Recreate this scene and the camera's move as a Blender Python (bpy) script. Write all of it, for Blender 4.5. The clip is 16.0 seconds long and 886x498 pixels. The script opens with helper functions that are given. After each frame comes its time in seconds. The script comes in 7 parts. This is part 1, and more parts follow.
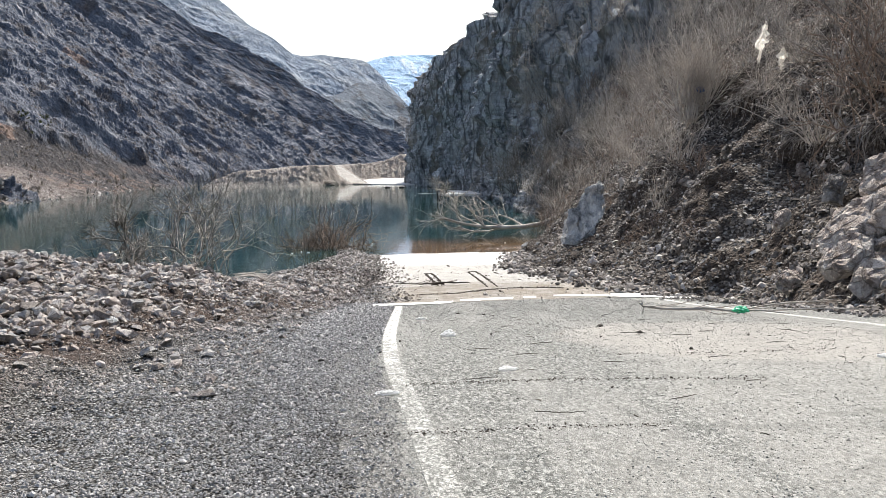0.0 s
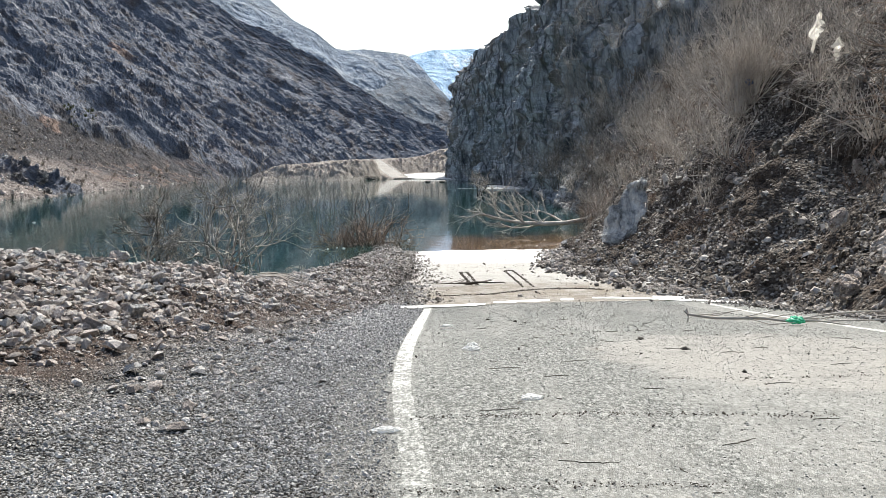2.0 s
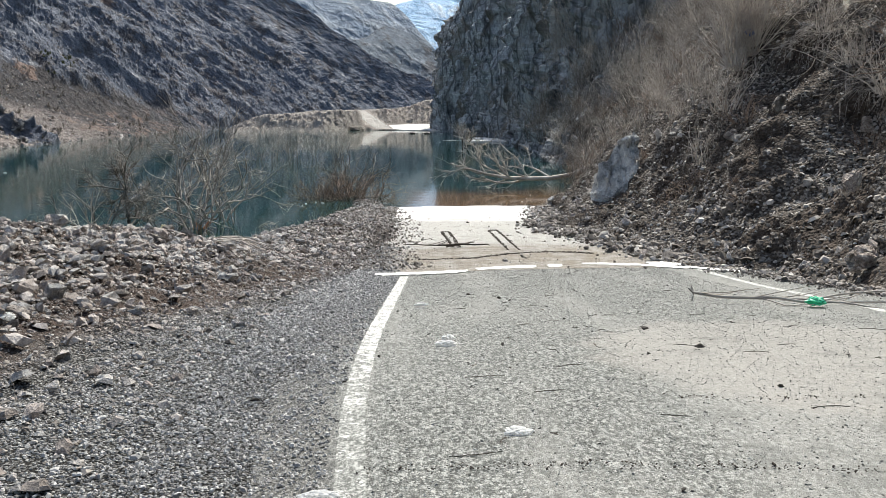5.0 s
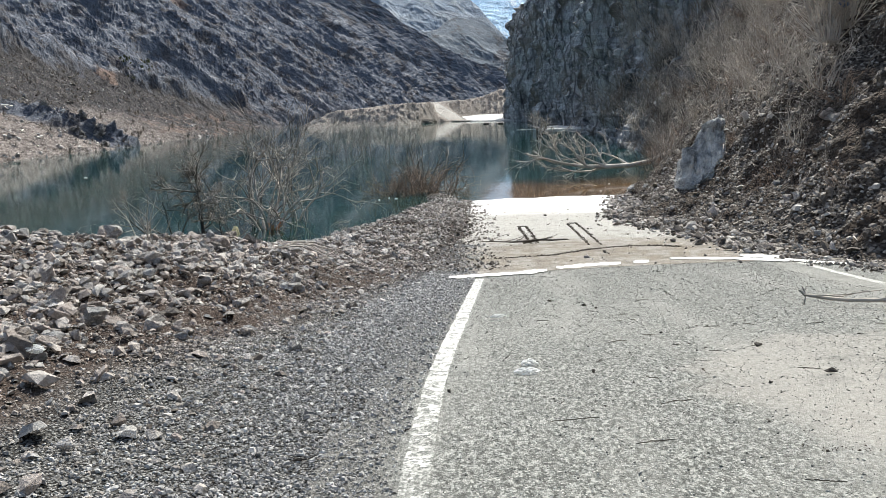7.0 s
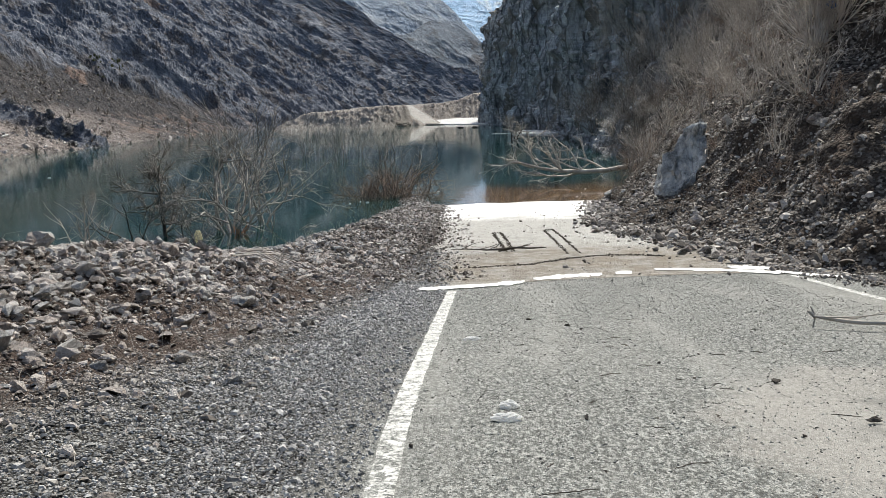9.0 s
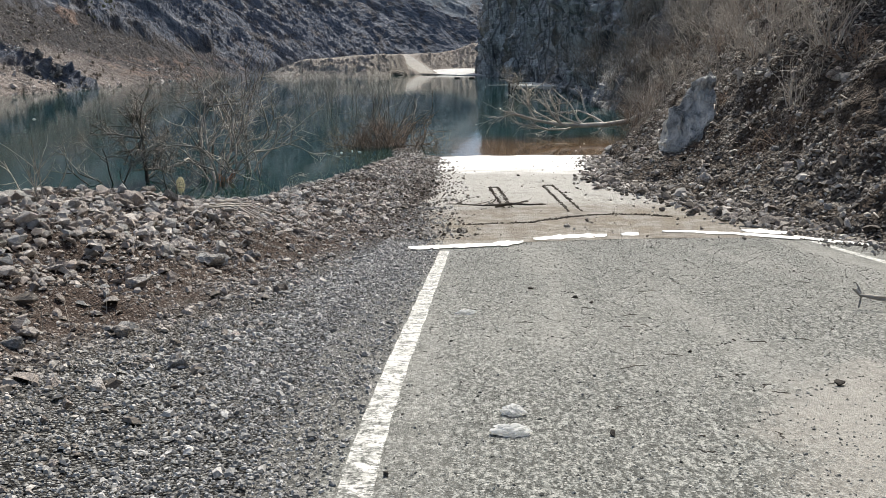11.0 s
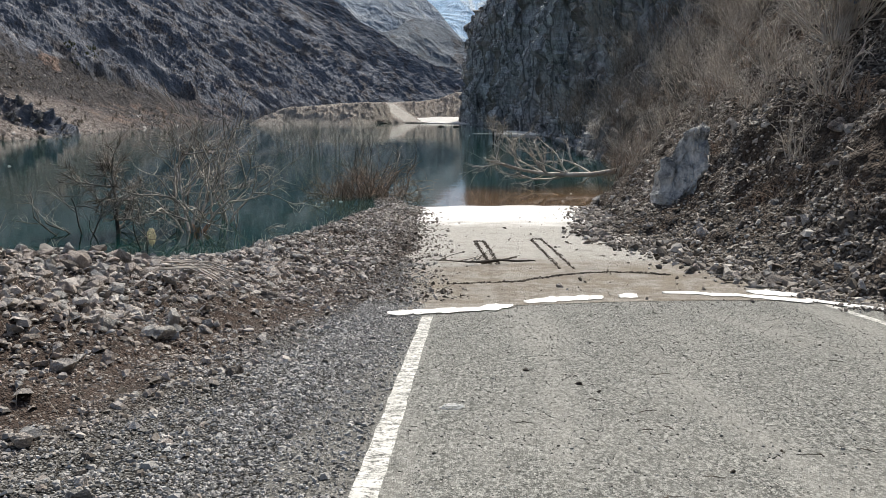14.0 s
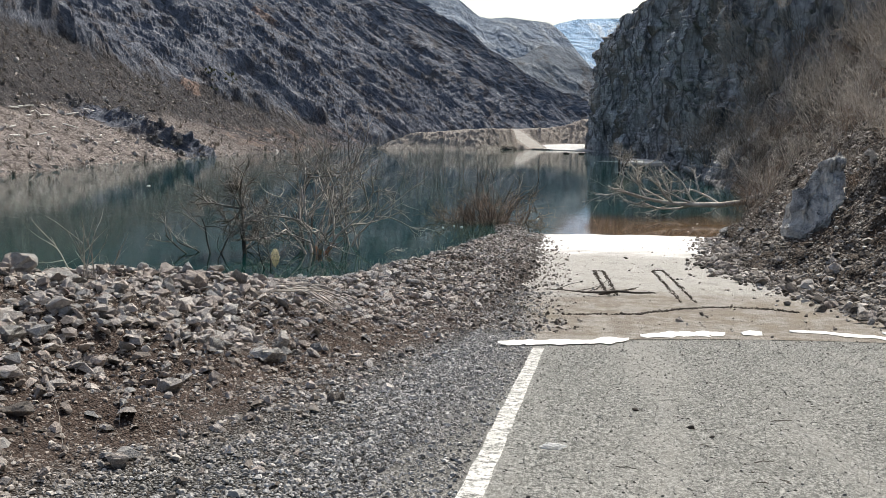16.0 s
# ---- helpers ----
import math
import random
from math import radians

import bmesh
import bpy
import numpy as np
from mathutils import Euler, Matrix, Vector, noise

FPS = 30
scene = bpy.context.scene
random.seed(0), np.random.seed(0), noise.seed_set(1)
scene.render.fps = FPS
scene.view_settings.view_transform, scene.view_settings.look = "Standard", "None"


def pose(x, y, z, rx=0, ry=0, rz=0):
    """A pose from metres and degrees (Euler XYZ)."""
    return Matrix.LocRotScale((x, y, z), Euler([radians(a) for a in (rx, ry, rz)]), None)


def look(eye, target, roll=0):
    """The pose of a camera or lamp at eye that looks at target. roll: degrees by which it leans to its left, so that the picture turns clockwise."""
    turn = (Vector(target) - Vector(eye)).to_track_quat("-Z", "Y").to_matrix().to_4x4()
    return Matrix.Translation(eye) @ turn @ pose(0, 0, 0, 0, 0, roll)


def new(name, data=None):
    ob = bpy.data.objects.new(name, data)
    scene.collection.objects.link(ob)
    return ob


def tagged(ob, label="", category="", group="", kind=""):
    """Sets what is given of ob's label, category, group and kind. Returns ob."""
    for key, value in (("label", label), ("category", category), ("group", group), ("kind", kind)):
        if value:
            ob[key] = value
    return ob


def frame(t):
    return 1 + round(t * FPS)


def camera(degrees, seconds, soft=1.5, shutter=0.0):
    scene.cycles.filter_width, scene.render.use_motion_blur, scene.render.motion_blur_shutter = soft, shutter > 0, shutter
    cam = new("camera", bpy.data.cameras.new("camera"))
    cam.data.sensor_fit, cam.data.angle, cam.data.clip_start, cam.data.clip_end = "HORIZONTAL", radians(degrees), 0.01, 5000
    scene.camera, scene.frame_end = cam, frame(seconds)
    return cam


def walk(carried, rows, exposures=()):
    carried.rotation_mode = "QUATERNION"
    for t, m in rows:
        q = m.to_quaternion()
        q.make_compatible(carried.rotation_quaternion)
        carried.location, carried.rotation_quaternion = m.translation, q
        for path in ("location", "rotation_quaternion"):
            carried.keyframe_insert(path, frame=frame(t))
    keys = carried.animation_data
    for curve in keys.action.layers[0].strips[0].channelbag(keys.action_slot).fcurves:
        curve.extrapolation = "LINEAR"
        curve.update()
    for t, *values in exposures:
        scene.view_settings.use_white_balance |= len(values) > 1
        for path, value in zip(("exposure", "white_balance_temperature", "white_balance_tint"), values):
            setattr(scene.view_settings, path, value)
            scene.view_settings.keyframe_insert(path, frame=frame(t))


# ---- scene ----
cam = camera(48.7, 16.0, soft=0.8)
PATH = [
    (0, (-0.319, 0.188, 4.583), (-0.253, 2.18, 4.412), -0.8),
    (0.5, (-0.2, 0.421, 4.579), (-0.133, 2.41, 4.38), -0.3),
    (1, (-0.149, 0.706, 4.558), (0.014, 2.691, 4.374), 0.5),
    (1.5, (-0.167, 0.965, 4.603), (-0.077, 2.957, 4.44), -0.4),
    (2, (-0.1, 1.238, 4.594), (-0.118, 3.229, 4.413), -0.6),
    (2.5, (-0.024, 1.489, 4.619), (-0.038, 3.48, 4.433), -0.3),
    (3, (-0.018, 1.728, 4.603), (-0.016, 3.718, 4.407), 0.5),
    (3.5, (-0.014, 2.047, 4.6), (0.023, 4.032, 4.358), 0.5),
    (3.7, (-0.024, 2.141, 4.598), (0.011, 4.125, 4.346), 0.2),
    (5.8, (0.028, 3.346, 4.676), (0.002, 5.325, 4.394), -0.1),
    (6, (0.009, 3.457, 4.671), (-0.094, 5.438, 4.412), -0.6),
    (6.5, (0.036, 3.793, 4.677), (-0.135, 5.777, 4.488), -1.5),
    (7, (0.018, 4.031, 4.658), (-0.127, 6.004, 4.363), -2.3),
    (7.5, (-0.008, 4.347, 4.648), (-0.133, 6.321, 4.355), -1.5),
    (8, (-0.003, 4.615, 4.653), (-0.071, 6.59, 4.348), -1.4),
    (8.2, (0.027, 4.727, 4.646), (-0.064, 6.704, 4.357), -2.0),
    (10.3, (-0.071, 6.246, 4.454), (-0.155, 8.223, 4.163), -1.2),
    (10.5, (-0.052, 6.366, 4.451), (-0.145, 8.344, 4.169), -1.7),
    (11, (-0.055, 6.61, 4.435), (-0.133, 8.571, 4.048), -0.3),
    (11.5, (-0.062, 6.889, 4.427), (-0.121, 8.853, 4.051), 0.8),
    (12, (-0.055, 7.121, 4.44), (-0.065, 9.093, 4.107), 1.0),
    (12.5, (-0.014, 7.361, 4.432), (-0.068, 9.331, 4.093), 0.9),
    (13, (0.021, 7.586, 4.424), (-0.081, 9.554, 4.086), 1.2),
    (13.5, (-0.002, 7.761, 4.397), (-0.039, 9.727, 4.032), 1.8),
    (14, (-0.091, 7.952, 4.421), (-0.136, 9.93, 4.129), 0.0),
    (14.5, (-0.119, 8.043, 4.412), (-0.286, 10.012, 4.104), -0.4),
    (15, (-0.055, 8.154, 4.429), (-0.248, 10.124, 4.148), 1.0),
    (15.5, (-0.008, 8.202, 4.426), (-0.235, 10.171, 4.156), 1.1),
    (16, (0.024, 8.175, 4.425), (-0.271, 10.138, 4.184), 0.6),
]
walk(cam, [(t, look(e, g, r)) for t, e, g, r in PATH], [(0, 0.95, 6530, 7), (3.5, 0.89, 6460, 3), (6, 0.71, 6470, 4), (7, 0.78, 6430, 3), (8, 0.70, 6440, 3), (10.4, 0.38, 6600, 5), (11, 0.5, 6640, 5), (11.6, 0.36, 6660, 5), (12.3, 0.37, 6660, 5), (13.2, 0.39, 6660, 5), (14.5, 0.41, 6700, 6), (16, 0.49, 6680, 6)])

# ---- light ----
SUN_AZ, SUN_EL = 12.0, 50.0
world = bpy.data.worlds.new("world")
scene.world = world
world.use_nodes = True
wn = world.node_tree
sky = wn.nodes.new("ShaderNodeTexSky")
sky.sky_type = "NISHITA"
sky.sun_disc = False
sky.sun_elevation, sky.sun_rotation = radians(SUN_EL), radians(SUN_AZ)
sky.air_density, sky.dust_density, sky.ozone_density = 1.0, 3.0, 1.0
wn.links.new(sky.outputs[0], wn.nodes["Background"].inputs[0])
wn.nodes["Background"].inputs[1].default_value = 0.105
sun = new("sun", bpy.data.lights.new("sun", "SUN"))
sun.data.energy, sun.data.angle, sun.data.color = 3.7, radians(1.0), (1.0, 0.945, 0.895)
_d = Vector((math.sin(radians(SUN_AZ)) * math.cos(radians(SUN_EL)),
             math.cos(radians(SUN_AZ)) * math.cos(radians(SUN_EL)), math.sin(radians(SUN_EL))))
sun.matrix_world = look(_d * 100, (0, 0, 0))

# ---- number helpers ----
rng = np.random.default_rng(7)
_perm = np.random.default_rng(3).random((64, 64, 64))


def vnoise(p):
    """Smooth value noise of points (N, 3), about -1 to 1."""
    i = np.floor(p).astype(int)
    f = p - i
    f = f * f * (3 - 2 * f)
    i &= 63
    j = (i + 1) & 63
    x0, y0, z0, x1, y1, z1 = i[:, 0], i[:, 1], i[:, 2], j[:, 0], j[:, 1], j[:, 2]
    fx, fy, fz = f[:, 0], f[:, 1], f[:, 2]
    a = _perm[x0, y0, z0] * (1 - fx) + _perm[x1, y0, z0] * fx
    b = _perm[x0, y1, z0] * (1 - fx) + _perm[x1, y1, z0] * fx
    c = _perm[x0, y0, z1] * (1 - fx) + _perm[x1, y0, z1] * fx
    d = _perm[x0, y1, z1] * (1 - fx) + _perm[x1, y1, z1] * fx
    return 2 * ((a * (1 - fy) + b * fy) * (1 - fz) + (c * (1 - fy) + d * fy) * fz) - 1


def fbm(p, octaves=4, gain=0.5):
    out, amp = 0, 1.0
    for k in range(octaves):
        out = out + amp * vnoise(p * 2.03 ** k + 17.3 * k)
        amp *= gain
    return out


def ridged(p, octaves=4, gain=0.5):
    out, amp = 0, 1.0
    for k in range(octaves):
        out = out + amp * (1 - 2 * np.abs(vnoise(p * 2.03 ** k + 31.7 * k)))
        amp *= gain
    return out


def smooth(a, b, x):
    t = np.clip((x - a) / (b - a), 0, 1)
    return t * t * (3 - 2 * t)


def curve_at(rows, x):
    """A soft line through rows of (x, value)."""
    r = np.array(rows, float)
    d = (r[-1, 0] - r[0, 0]) * 0.006
    return sum(np.interp(x + k * d, r[:, 0], r[:, 1]) for k in (-1, -0.5, 0, 0.5, 1)) / 5


def mesh_of(name, verts, faces, material, smooth_shade=True):
    """A mesh from arrays of places and of faces that have all the same number of corners."""
    me = bpy.data.meshes.new(name)
    faces = np.asarray(faces, np.int32)
    n, k = faces.shape
    me.vertices.add(len(verts))
    me.vertices.foreach_set("co", np.asarray(verts, np.float32).ravel())
    me.loops.add(n * k)
    me.loops.foreach_set("vertex_index", faces.ravel())
    me.polygons.add(n)
    me.polygons.foreach_set("loop_start", np.arange(0, n * k, k, dtype=np.int32))
    me.polygons.foreach_set("use_smooth", smooth_shade if isinstance(smooth_shade, np.ndarray) else np.full(n, smooth_shade))
    me.update(calc_edges=True)
    me.validate()
    if material:
        me.materials.append(material)
    return me


def grid_faces(nu, nv):
    a = np.arange(nu - 1)[:, None] * nv + np.arange(nv - 1)[None, :]
    a = a.ravel()
    return np.stack([a, a + nv, a + nv + 1, a + 1], 1)


def part(name, me, parent=None, label="", at=None):
    ob = new(name, me)
    if at is not None:
        ob.matrix_basis = at
    if parent:
        ob.parent = parent
    if label:
        tagged(ob, label)
    return ob


# ---- materials ----
class Nodes:
    """A short way to write a node material."""

    def __init__(self, name):
        self.mat = bpy.data.materials.new(name)
        self.mat.use_nodes = True
        self.tree = self.mat.node_tree
        self.bsdf = self.tree.nodes["Principled BSDF"]
        self.out = self.tree.nodes["Material Output"]
        self.pos = self.tree.nodes.new("ShaderNodeNewGeometry").outputs["Position"]

    def add(self, kind, **inputs):
        n = self.tree.nodes.new(kind)
        for key, v in inputs.items():
            self.put(n.inputs[key.replace("_", " ")], v)
        return n

    def put(self, socket, v):
        if isinstance(v, bpy.types.NodeSocket):
            self.tree.links.new(v, socket)
        elif isinstance(v, (tuple, list)) and len(v) == 3 and socket.type == "RGBA":
            socket.default_value = (*v, 1)
        else:
            socket.default_value = v

    def local(self):
        return self.add("ShaderNodeTexCoord").outputs["Object"]

    def scaled(self, v, s):
        n = self.tree.nodes.new("ShaderNodeVectorMath")
        n.operation = "MULTIPLY"
        self.put(n.inputs[0], v)
        n.inputs[1].default_value = s
        return n.outputs[0]

    def noise(self, scale, detail=4, rough=0.6, v=None, dist=0.0):
        n = self.add("ShaderNodeTexNoise", Vector=v or self.pos, Scale=scale, Detail=detail, Roughness=rough, Distortion=dist)
        return n.outputs["Fac"]

    def cells(self, scale, v=None, feature="F1", out="Distance"):
        n = self.tree.nodes.new("ShaderNodeTexVoronoi")
        n.feature = feature
        self.put(n.inputs["Vector"], v or self.pos)
        n.inputs["Scale"].default_value = scale
        return n.outputs[out]

    def math(self, op, a, b=0.0, clamp=False):
        n = self.tree.nodes.new("ShaderNodeMath")
        n.operation, n.use_clamp = op, clamp
        self.put(n.inputs[0], a)
        self.put(n.inputs[1], b)
        return n.outputs[0]

    def ramp(self, fac, *stops):
        n = self.tree.nodes.new("ShaderNodeValToRGB")
        self.put(n.inputs[0], fac)
        e = n.color_ramp.elements
        while len(e) < len(stops):
            e.new(0.5)
        for el, (p, c) in zip(e, stops):
            el.position = p
            el.color = (*c, 1) if isinstance(c, tuple) else (c, c, c, 1)
        return n.outputs[0]

    def mix(self, fac, a, b, blend="MIX"):
        n = self.tree.nodes.new("ShaderNodeMix")
        n.data_type, n.blend_type = "RGBA", blend
        for s, v in ((0, fac), (6, a), (7, b)):
            self.put(n.inputs[s], v)
        return n.outputs[2]

    def axis(self, k, v=None):
        n = self.add("ShaderNodeSeparateXYZ")
        self.put(n.inputs[0], v or self.pos)
        return n.outputs[k]

    def mask(self, v, a, b):
        n = self.tree.nodes.new("ShaderNodeMapRange")
        n.interpolation_type = "SMOOTHSTEP"
        self.put(n.inputs[0], v)
        self.put(n.inputs[1], a)
        self.put(n.inputs[2], b)
        return n.outputs[0]

    def bump(self, height, dist, strength=1.0, normal=None):
        n = self.add("ShaderNodeBump", Height=height, Distance=dist, Strength=strength)
        if normal:
            self.put(n.inputs["Normal"], normal)
        return n.outputs[0]

    def finish(self, color, rough=0.9, normal=None, spec=0.3, metal=0.0):
        b = self.bsdf.inputs
        self.put(b["Base Color"], color)
        self.put(b["Roughness"], rough)
        self.put(b["Specular IOR Level"], spec)
        self.put(b["Metallic"], metal)
        if normal:
            self.put(b["Normal"], normal)
        return self.mat


def rnd_island(m):
    return m.add("ShaderNodeNewGeometry").outputs["Random Per Island"]


def rnd_object(m):
    return m.add("ShaderNodeObjectInfo").outputs["Random"]


def ground_material():
    """Gravel shoulder, earth and lake bed."""
    m = Nodes("earth_and_gravel")
    big = m.noise(0.35, 5, 0.6)
    mid = m.noise(3.0, 5, 0.7)
    fine = m.noise(28.0, 5, 0.75)
    tone, gap = m.axis(0, m.cells(52.0, out="Color")), m.cells(52.0)
    gravel = m.ramp(tone, (0.0, (0.13, 0.127, 0.121)), (0.5, (0.28, 0.275, 0.263)), (0.85, (0.40, 0.39, 0.375)), (1.0, (0.58, 0.57, 0.55)))
    gravel = m.mix(m.mask(gap, 0.40, 0.62), gravel, (0.028, 0.026, 0.024))
    gravel = m.mix(m.math("MULTIPLY", m.mask(fine, 0.50, 0.36), 0.6), gravel, (0.045, 0.041, 0.037))
    chips = m.axis(1, m.cells(30.0, out="Color"))
    earth = m.ramp(fine, (0.36, (0.038, 0.027, 0.022)), (0.64, (0.15, 0.112, 0.094)))
    earth = m.mix(m.math("MULTIPLY", m.mask(chips, 0.72, 0.78), m.mask(m.cells(30.0), 0.5, 0.3)), earth, (0.30, 0.262, 0.235))
    bank = m.mask(m.math("ADD", m.math("ADD", m.axis(0), m.math("MULTIPLY", m.math("SUBTRACT", m.axis(1), 10.0), -0.10)), m.math("MULTIPLY", big, 1.6)), -1.9, -2.7)
    col = m.mix(m.math("MULTIPLY", bank, m.mask(mid, 0.22, 0.48)), gravel, earth)
    h = m.math("ADD", m.math("MULTIPLY", gap, -0.7), m.math("ADD", m.math("MULTIPLY", mid, 0.5), m.math("MULTIPLY", fine, 0.8)))
    return m.finish(col, 0.95, m.bump(h, 0.05, 1.0), 0.15)


def asphalt_stone(m):
    """Colour of bare worn asphalt: bound chips, dark pores, pale stones."""
    grit = m.axis(0, m.cells(85.0, out="Color"))
    stone = m.ramp(grit, (0.0, (0.052, 0.055, 0.05)), (0.3, (0.128, 0.132, 0.122)), (0.7, (0.225, 0.23, 0.214)), (1.0, (0.42, 0.424, 0.40)))
    pore = m.noise(52.0, 5, 0.8, m.scaled(m.pos, (1.0, 0.4, 1.0)))
    stone = m.mix(m.math("MULTIPLY", m.mask(pore, 0.49, 0.40), 0.75), stone, (0.045, 0.044, 0.04))
    stone = m.mix(m.math("MULTIPLY", m.mask(pore, 0.54, 0.64), 0.6), stone, (0.44, 0.435, 0.41))
    clot = m.noise(36.0, 4, 0.75, m.scaled(m.pos, (1.0, 0.38, 1.0)))
    stone = m.mix(m.math("MULTIPLY", m.mask(clot, 0.48, 0.39), 0.8), stone, (0.055, 0.056, 0.051))
    return m.mix(m.math("MULTIPLY", m.mask(clot, 0.54, 0.62), 0.65), stone, (0.47, 0.465, 0.435))


def road_material():
    m = Nodes("worn_asphalt")
    y, x = m.axis(1), m.axis(0)
    patch = m.noise(0.45, 4, 0.6)
    streak = m.noise(0.9, 5, 0.65, m.scaled(m.pos, (1.0, 0.35, 1.0)))
    fine = m.noise(70.0, 3, 0.7)
    grit = m.axis(0, m.cells(115.0, out="Color"))
    stone = asphalt_stone(m)
    dust = m.ramp(m.noise(40.0, 5, 0.8, m.scaled(m.pos, (1.0, 0.45, 1.0))), (0.36, (0.17, 0.166, 0.152)), (0.5, (0.30, 0.294, 0.272)), (0.64, (0.43, 0.422, 0.395)))
    chip = m.cells(48.0, out="Color")
    near = m.mask(m.cells(48.0), 0.34, 0.22)
    stone = m.mix(m.math("MULTIPLY", m.mask(m.axis(0, chip), 0.80, 0.84), near), stone, (0.50, 0.49, 0.47))
    stone = m.mix(m.math("MULTIPLY", m.mask(m.axis(0, chip), 0.24, 0.18), near), stone, (0.05, 0.05, 0.047))
    # trodden dust lies thickest in the middle of the lane
    lane = m.math("MULTIPLY", m.mask(m.math("ADD", x, m.math("MULTIPLY", patch, 3.0)), 2.6, 4.0), m.mask(m.math("ADD", y, m.math("MULTIPLY", streak, 6.0)), 16.0, 12.0))
    cover = m.math("ADD", m.math("MULTIPLY", m.mask(streak, 0.48, 0.66), 0.25), m.math("MULTIPLY", lane, 0.6), True)
    col = m.mix(cover, stone, dust)
    band = m.noise(0.8, 3, 0.6, m.scaled(m.pos, (1.3, 0.07, 1.0)))
    col = m.mix(m.math("MULTIPLY", m.mask(band, 0.48, 0.64), 0.5), col, dust)
    # a broad patch of dried beige mud
    spot = m.tree.nodes.new("ShaderNodeVectorMath")
    spot.operation = "DISTANCE"
    m.put(spot.inputs[0], m.scaled(m.pos, (1.0, 0.72, 0.0)))
    spot.inputs[1].default_value = (3.05, 10.5 * 0.72, 0.0)
    mud = m.mask(m.math("ADD", spot.outputs["Value"], m.math("MULTIPLY", m.math("SUBTRACT", m.noise(0.9, 6, 0.7), 0.5), 1.6)), 1.85, 1.45)
    col = m.mix(m.math("MULTIPLY", mud, 0.5), col, m.ramp(m.noise(30.0, 5, 0.75), (0.35, (0.29, 0.268, 0.24)), (0.65, (0.43, 0.405, 0.37))))
    dark = m.math("MULTIPLY", m.mask(m.noise(1.3, 6, 0.75), 0.54, 0.66), 0.45)
    col = m.mix(dark, col, (0.12, 0.122, 0.113))
    # a strip of dirt and fines outside the edge line
    tone = m.axis(0, m.cells(34.0, out="Color"))
    loose = m.ramp(tone, (0.0, (0.07, 0.068, 0.062)), (0.4, (0.18, 0.175, 0.162)), (0.75, (0.26, 0.252, 0.235)), (1.0, (0.38, 0.37, 0.35)))
    crumb = m.axis(1, m.cells(78.0, m.scaled(m.pos, (1.0, 0.6, 1.0)), out="Color"))
    fines = m.ramp(crumb, (0.0, (0.045, 0.044, 0.041)), (0.35, (0.105, 0.103, 0.096)), (0.7, (0.185, 0.18, 0.169)), (1.0, (0.31, 0.303, 0.287)))
    fines = m.mix(m.math("MULTIPLY", m.mask(m.noise(40.0, 5, 0.8), 0.48, 0.38), 0.6), fines, (0.05, 0.048, 0.044))
    bend = m.math("MULTIPLY", m.math("MAXIMUM", m.math("SUBTRACT", 9.5, y), 0.0), -0.08)
    off = m.math("ADD", m.math("ADD", x, bend), m.math("MULTIPLY", streak, 0.5))
    col = m.mix(m.mask(off, -0.33, -0.5), col, fines)
    col = m.mix(m.math("MULTIPLY", m.mask(off, -0.6, -1.0), 0.5), col, loose)
    h = m.math("ADD", m.math("MULTIPLY", m.cells(115.0), -0.6), m.math("MULTIPLY", fine, 0.35))
    return m.finish(col, 0.85, m.bump(h, 0.012, 0.9), 0.3)


